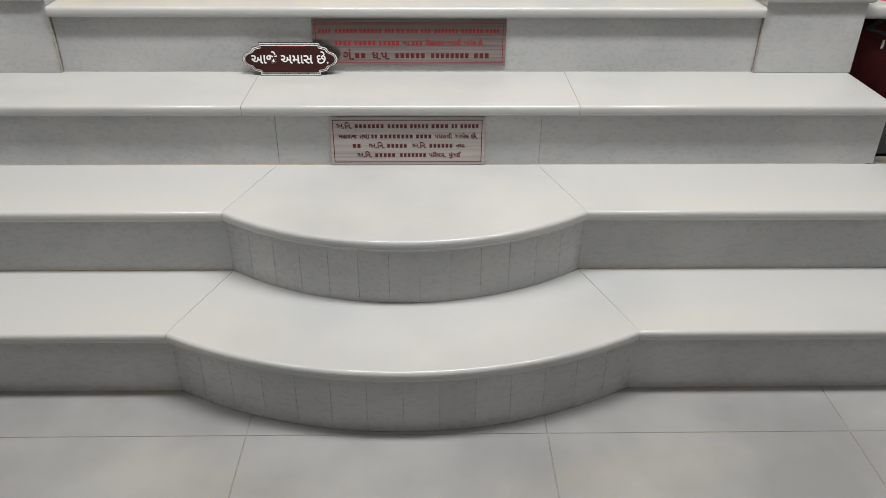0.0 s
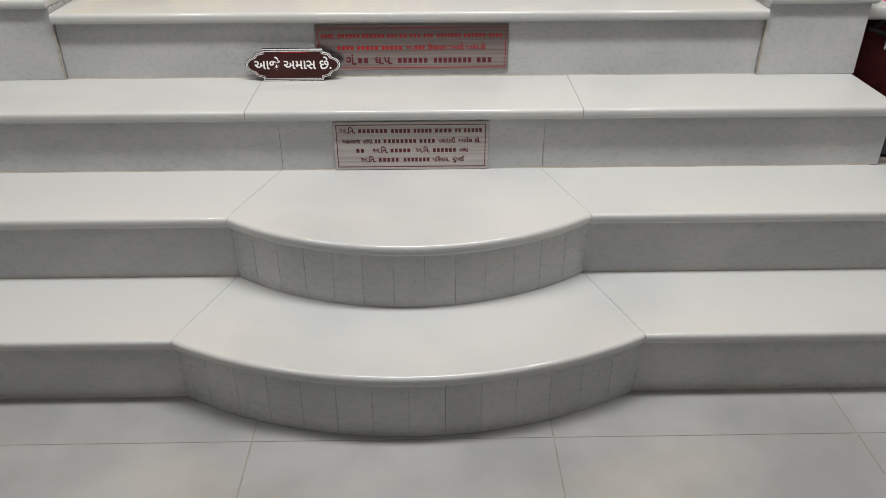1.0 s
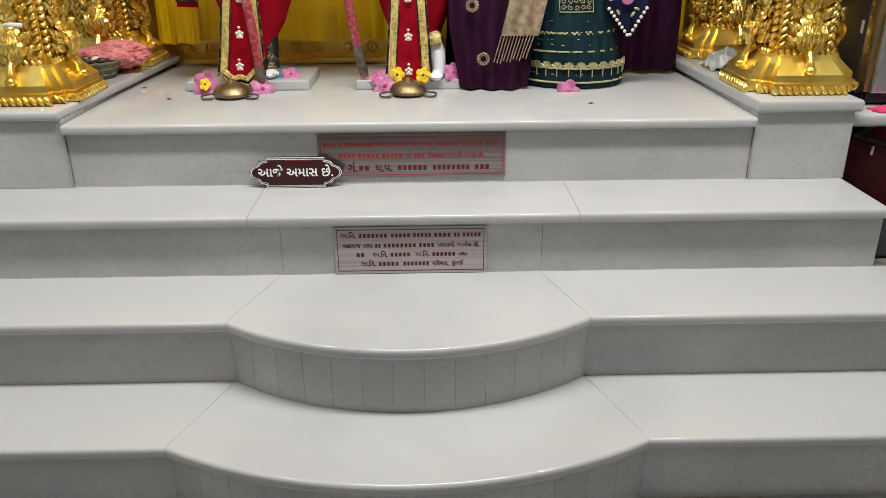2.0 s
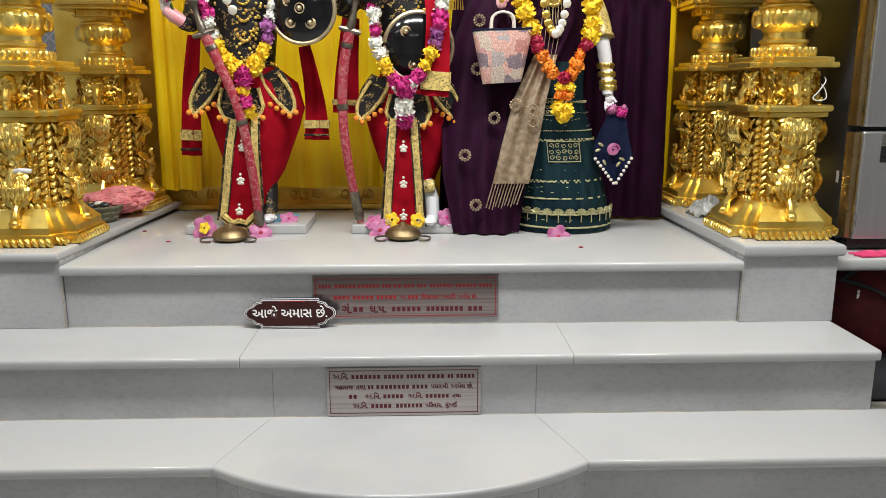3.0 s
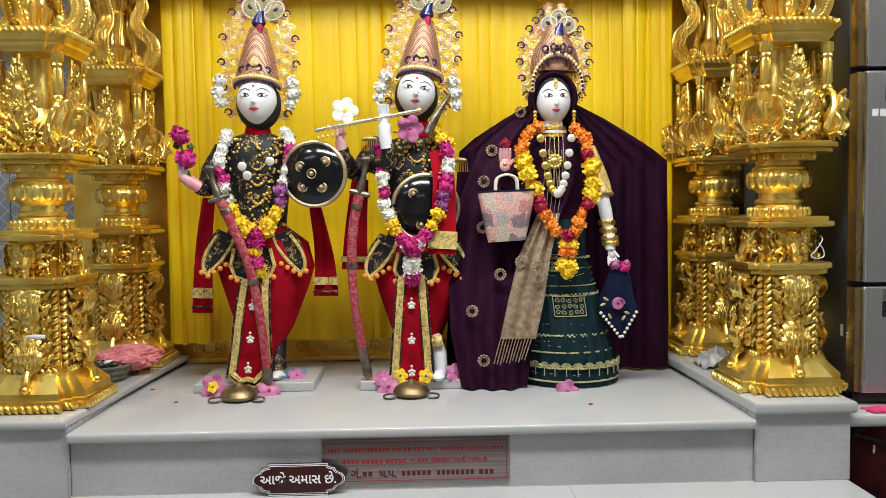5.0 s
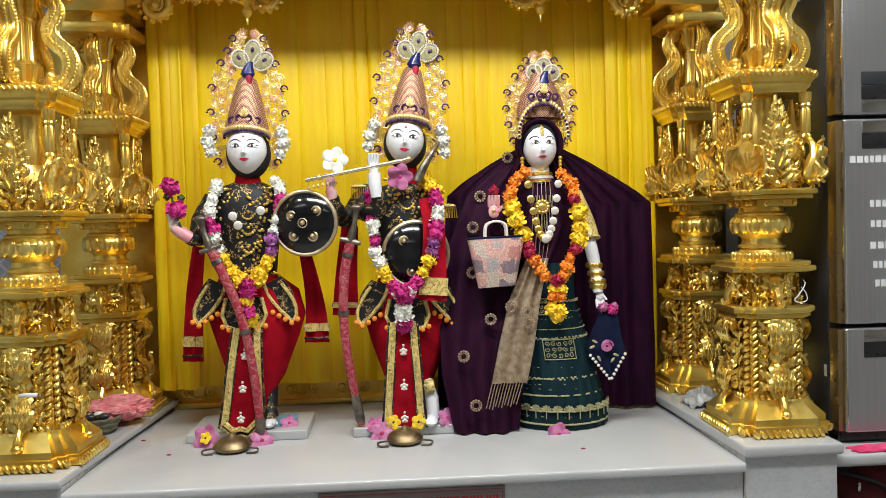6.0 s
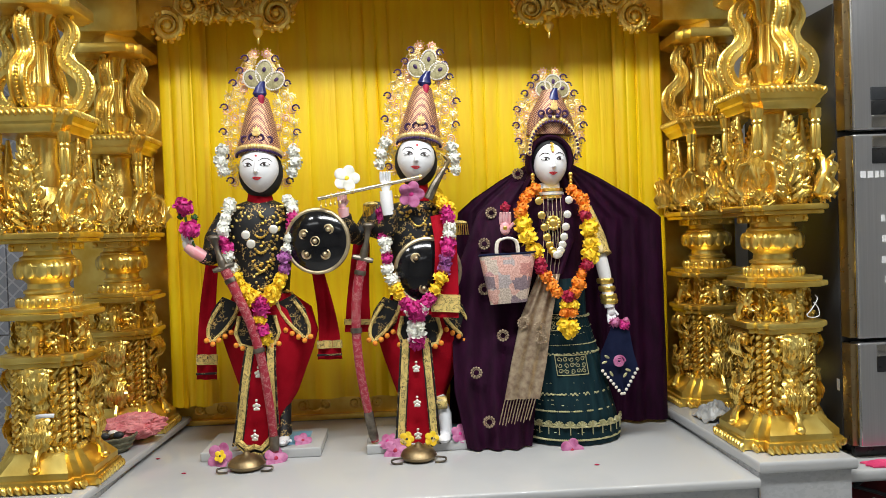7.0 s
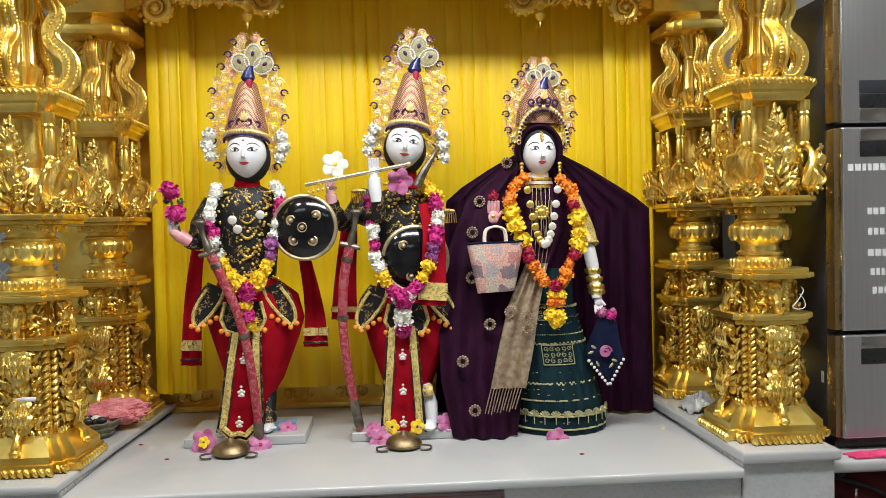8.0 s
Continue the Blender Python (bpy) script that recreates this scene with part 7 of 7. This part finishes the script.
hanky = thing("handkerchief", (0.663, 2.600, 0.942), "navy handkerchief with embroidered pink rose and scalloped edge", "handkerchief")
keys = [((0.645, 2.610, 1.057)[0], (0.702, 2.610, 1.055)[0], (0.671, 2.610, 1.056)[2]), ((0.605, 2.600, 0.978)[0], (0.715, 2.600, 0.966)[0], (0.666, 2.600, 0.971)[2]), ((0.602, 2.595, 0.923)[0], (0.727, 2.595, 0.925)[0], (0.663, 2.595, 0.924)[2]), ((0.642, 2.595, 0.865)[0], (0.703, 2.595, 0.873)[0], (0.669, 2.595, 0.867)[2]), ((0.672, 2.595, 0.831)[0], (0.679, 2.595, 0.831)[0], (0.675, 2.595, 0.831)[2])]
part("cloth", sheet(fine_rows(keys, 4), lambda u, t: 2.608 - 0.012 * t, 22, lambda u, t: 0.006 * math.sin(u * 10) * t, 0.003), NAVY, hanky, sharp=80)
bm = bmesh.new()
for a, b, n in (((0.600, 2.585, 0.921), (0.670, 2.583, 0.832), 8), ((0.670, 2.583, 0.832), (0.724, 2.585, 0.923), 7)):
    a, b = Vector(a), Vector(b)
    for k in range(n):
        ball(bm, a.lerp(b, (k + 0.5) / n), (0.0055, 0.003, 0.0055), u=8, v=5)
part("scalloped_edge", bm, PEARL, hanky)
bm = bmesh.new()
for k in range(3):
    tube(bm, scroll((0.660, 2.582, 0.945), 0.020 - 0.006 * k, 1.0, k, 1, n=16, shrink=0.7), 0.0035, seg=5)
part("stitched_rose", bm, PETALS["pink"], hanky, "stitched pink rose")
bm = bmesh.new()
for p, a in (((0.620, 2.584, 0.961), 30), ((0.611, 2.584, 0.943), -20), ((0.633, 2.583, 0.905), 60), ((0.678, 2.583, 0.899), -50), ((0.689, 2.583, 0.915), 20)):
    ball(bm, p, (0.010, 0.002, 0.0045), u=8, v=5, turn=pose(0, 0, 0, 0, a, 0))
part("stitched_leaf", bm, THREAD, hanky, "stitched pale green leaves")

# ---------------------------------------------------------------- brass lamps before the statues
for p in ((-0.544, 2.506, 0.678), (-0.010, 2.510, 0.678)):
    lamp = thing("brass_bowl", (p[0], p[1], H4), "upturned aged brass bowl with wire hooks on the stage", "bowl", "brass bowls")
    x, y = p[0], p[1]
    part("bowl", lathe(bmesh.new(), (x, y, H4 + 0.001), [(0.042, 0), (0.054, 0.008), (0.058, 0.016), (0.050, 0.030), (0.032, 0.040), (0.014, 0.045), (0.008, 0.053), (0.002, 0.056)], seg=28), BRASS, lamp)
    for s in (-1, 1):
        part("wire_hook", tube(bmesh.new(), smooth_path([(x + s * 0.040, y - 0.020, H4 + 0.014), (x + s * 0.062, y - 0.030, H4 + 0.016), (x + s * 0.084, y - 0.032, H4 + 0.012), (x + s * 0.078, y - 0.044, H4 + 0.005), (x + s * 0.050, y - 0.044, H4 + 0.005)], 5), 0.0032, seg=6), PEWTER, lamp)

# ---------------------------------------------------------------- basket, pink bundle, plastic bag on the plinths
REED = mottled("grey_green_reed", (0.10, 0.10, 0.06), (0.20, 0.19, 0.12), 0.6, scale=60, bump=0.002, bump_scale=120)
bx, by = -1.010, 2.655
basket = thing("wicker_basket", (bx, by, PLINTH_WEST), "small grey-green woven basket on the marble plinth", "basket")
part("basket_wall", lathe(bmesh.new(), (bx, by, PLINTH_WEST + 0.001), [(0.052, 0), (0.062, 0.012), (0.078, 0.045), (0.082, 0.052), (0.076, 0.052), (0.056, 0.012), (0.01, 0.008)], seg=28), REED, basket)
for k in range(3):
    q = [(bx + (0.064 + 0.008 * k) * math.cos(2 * math.pi * i / 28), by + (0.064 + 0.008 * k) * math.sin(2 * math.pi * i / 28), PLINTH_WEST + 0.015 + 0.018 * k + 0.002 * (i % 2)) for i in range(29)]
    part("woven_ring", tube(bmesh.new(), q, 0.004, seg=6), REED, basket)
ob = thing("small_clutter", (bx, by, PLINTH_WEST + 0.02), "dark odds and ends heaped in the basket", "clutter")
rngb = random.Random(3)
for k in range(8):
    part("trinket", ball(bmesh.new(), (bx + rngb.uniform(-0.04, 0.04), by + rngb.uniform(-0.04, 0.04), PLINTH_WEST + 0.045 + rngb.uniform(0, 0.012)), (0.018, 0.014, 0.012), u=9, v=6), [DARK_SIDE, BRASS, PEARL, HAIR][k % 4], ob)
FLUFF = mottled("pink_fluff", (0.66, 0.16, 0.18), (0.80, 0.30, 0.30), 0.95, scale=30, bump=0.006, bump_scale=90)
bm = bmesh.new()
bmesh.ops.create_icosphere(bm, subdivisions=5, radius=1)
for v in bm.verts:
    n = 0.55 * noise.noise(v.co * 1.6 + Vector((3, 1, 0))) + 0.30 * noise.noise(v.co * 4.0) + 0.16 * noise.noise(v.co * 11.0)
    q = v.co * (1 + 0.6 * n)
    v.co = Vector((-0.985 + 0.125 * q.x, 2.745 + 0.055 * q.y, max(PLINTH_WEST + 0.002, PLINTH_WEST + 0.052 + 0.012 * q.x + 0.045 * q.z)))
tagged(part("fluffy_cloth", bm, FLUFF), "loose bundle of fluffy pink cloth beside the basket", "cloth")
CLEAR = mottled("cloudy_plastic", (0.30, 0.30, 0.29), (0.48, 0.48, 0.46), 0.3, scale=30, bump=0.004, bump_scale=60)
crumpled(1.005, 2.655, PLINTH, 16, 14, (0.058, 0.055), 9, 0.085, CLEAR, "plastic_bag", "crumpled cloudy plastic bag between two columns", "bag")
part("knotted_string", tube(bmesh.new(), smooth_path([(0.99, 2.60, PLINTH + 0.01), (1.0, 2.585, PLINTH + 0.002), (1.03, 2.58, PLINTH + 0.004)], 4), 0.003, seg=5), NAVY, bpy.data.objects["plastic_bag"])
tie = thing("string_loop", (1.19, 2.27, 1.10), "loop of white string tied to a golden column", "string")
q = [(1.146, 2.260, 1.148), (1.159, 2.260, 1.131), (1.162, 2.260, 1.110), (1.142, 2.260, 1.104), (1.125, 2.260, 1.111), (1.139, 2.260, 1.127), (1.157, 2.260, 1.156), (1.156, 2.270, 1.168)]
part("loop", tube(bmesh.new(), smooth_path(q, 4), 0.0015, seg=5), WHITE_PAINT, tie)
rib = thing("pale_ribbon", (-1.06, 2.25, 0.86), "short white ribbon tied round a column bracket", "ribbon")
part("band", tube(bmesh.new(), smooth_path([(-1.071, 2.262, 0.916), (-1.039, 2.250, 0.922), (-1.013, 2.262, 0.919)], 4), 0.006, seg=6, flat=0.4), WHITE_PAINT, rib)

# fallen petals on the stage
for p in ((-0.866, 2.668, 0.675), (-0.732, 2.487, 0.675), (0.521, 2.362, 0.675)):
    ob = tagged(part("fallen_petal", ball(bmesh.new(), (p[0], p[1], H4 + 0.002), (0.008, 0.005, 0.002), u=8, v=5), PETALS["crimson"]), "single dark petal fallen on the marble stage", "petal", "fallen petals")

# ---------------------------------------------------------------- plaques and the sign
PLATE = mottled("brushed_plaque_steel", (0.40, 0.36, 0.35), (0.52, 0.48, 0.47), 0.36, 0.7, scale=3, stretch=(1, 1, 60), rough_var=0.05)
RED_ENAMEL = material("red_enamel", (0.33, 0.010, 0.014), 0.45)
# same steel for the upper plaque, with a dark reflection put into its base colour
PLATE_DARK_REFLECTION = mottled("plaque_steel_dark_reflection", (0.22, 0.175, 0.17), (0.32, 0.275, 0.27), 0.30, 0.8, scale=3, stretch=(1, 1, 60), rough_var=0.05)
MAROON = material("maroon_enamel", (0.10, 0.005, 0.010), 0.45)


def lettering(words, x0, x1, z, ink, y, parent):
    """Raised words between x0 and x1, centred on the height z."""
    txt = bpy.data.curves.new("words", "FONT")
    txt.body, txt.size, txt.extrude, txt.offset = words, 0.02, 0.0006, 0.0005
    tob = bpy.data.objects.new("words", txt)
    me = bpy.data.meshes.new_from_object(tob)
    bpy.data.objects.remove(tob)
    bm = bmesh.new()
    bm.from_mesh(me)
    us = [v.co.x for v in bm.verts]
    k = (x1 - x0) / (max(us) - min(us))
    bm.transform(Matrix.Translation((x0, y, z)) @ Matrix.Rotation(radians(90), 4, "X") @ Matrix.Diagonal((k, k, 1, 1)) @ Matrix.Translation((-min(us), -0.0062, 0)))
    return part("lettering", bm, ink, parent, "engraved red lettering")


def plaque(x0, x1, z0, z1, y, rows, width, label, plate_mat):
    """rows: height of the line's middle, letter height, ink, then (from, to, words) as shares of width; no words: bars."""
    ob = thing("steel_plaque", ((x0 + x1) / 2, y, z0), label, "plaque", "steel plaques on the risers")
    part("plate", box(bmesh.new(), (x0, y - 0.004, z0), (x1, y, z1), bev=0.001), plate_mat, ob)
    m = 0.007
    for lo, hi in (((x0 + m, z0 + m), (x1 - m, z0 + m + 0.0016)), ((x0 + m, z1 - m - 0.0016), (x1 - m, z1 - m)), ((x0 + m, z0 + m), (x0 + m + 0.0016, z1 - m)), ((x1 - m - 0.0016, z0 + m), (x1 - m, z1 - m))):
        part("border_line", box(bmesh.new(), (lo[0], y - 0.0048, lo[1]), (hi[0], y - 0.003, hi[1])), rows[0][2], ob)
    for zc, h, ink, words in rows:
        for a, b, text in words:
            xa, xb = x0 + (x1 - x0) * a / width, x0 + (x1 - x0) * b / width
            if text:
                lettering(text, xa, xb, zc, ink, y - 0.0045, ob)
                continue
            n = max(1, round((xb - xa) / (0.62 * h)))
            for k in range(n):
                q = xa + (xb - xa) * k / n
                part("writing_bar", box(bmesh.new(), (q, y - 0.0048, zc - 0.30 * h), (q + 0.68 * (xb - xa) / n, y - 0.003, zc + 0.30 * h)), ink, ob)
    return ob


LATE = "\u0a85.\u0abf\u0aa8."
AND = "\u0aa4\u0aa5\u0abe"
GIVEN = "\u0a86\u0aaa\u0ac7\u0ab2"
plaque(-0.190, 0.193, 0.3375, 0.4645, Y3 - 0.0005, (
    (0.4410, 0.0165, MAROON, ((32, 107, LATE), (122, 267, ""), (280, 379, ""), (389, 482, ""), (492, 579, ""), (589, 622, ""), (632, 725, ""))),
    (0.4140, 0.0165, MAROON, ((42, 130, "\u0aae\u0ab9\u0abe\u0ab0\u0abe\u0a9c"), (142, 190, AND), (200, 232, ""), (242, 407, ""), (417, 497, ""), (507, 592, "\u0aaa\u0aa7\u0ab0\u0abe\u0ab5\u0ac0"), (604, 675, GIVEN), (685, 714, "\u0a9b\u0ac7,"))),
    (0.3890, 0.0165, MAROON, ((107, 152, ""), (187, 262, LATE), (275, 377, ""), (397, 467, LATE), (482, 600, ""), (612, 655, AND))),
    (0.3640, 0.0165, MAROON, ((127, 200, LATE), (215, 319, ""), (337, 470, ""), (479, 562, "\u0aaa\u0ab0\u0abf\u0ab5\u0abe\u0ab0,".replace("\u0ab0\u0abf", "\u0abf\u0ab0")), (577, 637, "\u0aae\u0ac1\u0a82\u0aac\u0a88")))),
       752, "brushed steel plaque with four lines of red writing", PLATE)
plaque(-0.250, 0.258, 0.517, 0.6385, Y4 - 0.0005, (
    (0.6100, 0.0160, RED_ENAMEL, ((30, 95, ""), (110, 220, ""), (228, 340, ""), (350, 400, ""), (407, 450, ""), (458, 515, ""), (525, 575, ""), (590, 710, ""), (720, 830, ""), (840, 910, ""))),
    (0.5780, 0.0175, RED_ENAMEL, ((105, 190, ""), (200, 310, ""), (320, 425, ""), (437, 472, "\u0a86."), (480, 535, ""), (547, 638, "\u0abf\u0ab8\u0a82\u0ab9\u0abe\u0ab8\u0aa8"), (647, 720, "\u0aac\u0aa8\u0abe\u0ab5\u0ac0"), (730, 795, GIVEN), (803, 830, "\u0a9b\u0ac7."))),
    (0.5440, 0.0220, MAROON, ((142, 195, "\u0a97\u0a82."), (202, 260, ""), (285, 370, "\u0aa7.\u0aaa."), (398, 550, ""), (573, 765, ""), (785, 865, "")))),
       938, "wide steel plaque, a dark reflection in its colour, with three lines of red writing", PLATE_DARK_REFLECTION)

BROWN = mottled("brown_enamel", (0.030, 0.006, 0.005), (0.042, 0.009, 0.008), 0.35, scale=12)
SIGN_WHITE = material("white_enamel", (0.82, 0.82, 0.82), 0.4)
sl, sr = (-0.436, 2.155, 0.542), (-0.184, 2.155, 0.540)
sb, st = (-0.312, 2.150, 0.499), (-0.312, 2.165, 0.584)
scx, sw, sh = (sl[0] + sr[0]) / 2, (sr[0] - sl[0]) / 2, (st[2] - sb[2])
sign = thing("table_sign", (scx, 2.150, H3), "dark brown shaped sign with white lettering leaning on the riser", "sign")
lean = Matrix.Translation((scx, 2.150, H3)) @ Matrix.Rotation(radians(-9), 4, "X")


def sign_outline(w, h, k):
    """Plate with stepped corners and bowed ends, as (x, z) from its lower edge."""
    c = 0.022
    right = [(w - 2.1 * c, 0), (w - 2.1 * c, 0.35 * c), (w - 1.3 * c, 0.55 * c), (w - 1.0 * c, 1.0 * c)] + [(w - 1.0 * c + 1.0 * c * math.sin(math.pi * i / 8) ** 0.6, c * 1.0 + (h - 2 * c) * i / 8) for i in range(1, 8)] + [(w - 1.0 * c, h - c), (w - 1.3 * c, h - 0.55 * c), (w - 2.1 * c, h - 0.35 * c), (w - 2.1 * c, h)]
    pts = right + [(-x, z) for x, z in right[::-1]]
    mid = h / 2
    return [(x * (1 - k / w), mid + (z - mid) * (1 - 2 * k / h)) for x, z in pts]


for name, k, y0, y1, mat in (("plate", 0.0, -0.002, 0.004, HAIR), ("white_edge", 0.0018, -0.003, 0.0, SIGN_WHITE), ("dark_edge", 0.0042, -0.0036, 0.0, HAIR), ("white_line", 0.0062, -0.0042, 0.0, SIGN_WHITE), ("face", 0.0082, -0.0048, 0.0, BROWN)):
    bm = prism(bmesh.new(), sign_outline(sw, sh, k), "y", y0, y1)
    bm.transform(lean)
    part(name, bm, mat, sign)
bm = box(bmesh.new(), (-0.03, -0.0055, sh * 0.87), (0.042, -0.0046, sh * 0.885))
bm.transform(lean)
part("red_line", bm, RED_ENAMEL, sign)
txt = bpy.data.curves.new("lettering", "FONT")
txt.body = "\u0a86\u0a9c\u0ac7 \u0a85\u0aae\u0abe\u0ab8 \u0a9b\u0ac7."
txt.size, txt.align_x, txt.align_y, txt.extrude, txt.offset = 0.040, "CENTER", "CENTER", 0.0008, 0.0006
tob = bpy.data.objects.new("lettering", txt)
me = bpy.data.meshes.new_from_object(tob)
bpy.data.objects.remove(tob)
xs_ = [v.co.x for v in me.vertices]
k = (2 * sw * 0.80) / (max(xs_) - min(xs_))
bm = bmesh.new()
bm.from_mesh(me)
bm.transform(lean @ Matrix.Translation((-(max(xs_) + min(xs_)) / 2 * k, -0.0056, sh * 0.50)) @ Matrix.Rotation(radians(90), 4, "X") @ Matrix.Scale(k, 4))
part("lettering", bm, SIGN_WHITE, sign, "white Gujarati lettering")
# ---------------------------------------------------------------- floor slabs
xs = [-3.2, -2.85, -2.22, -1.59, -0.955, -0.327, 0.299, 0.936, 1.565, 2.19, 2.82, 3.2]
ys = [1.50, 1.331, 0.70, 0.07, -0.56, -1.19, -1.82, -2.45, -3.08, -3.7, -4.0]
for x0, x1 in zip(xs, xs[1:]):
    for y1, y0 in zip(ys, ys[1:]):
        part("slab", box(bmesh.new(), (x0 + 0.0010, y0 + 0.0010, -0.02), (x1 - 0.0010, y1 - 0.0010, 0.0), bev=0.0006, seg=1), MARBLE_FLOOR, floor)
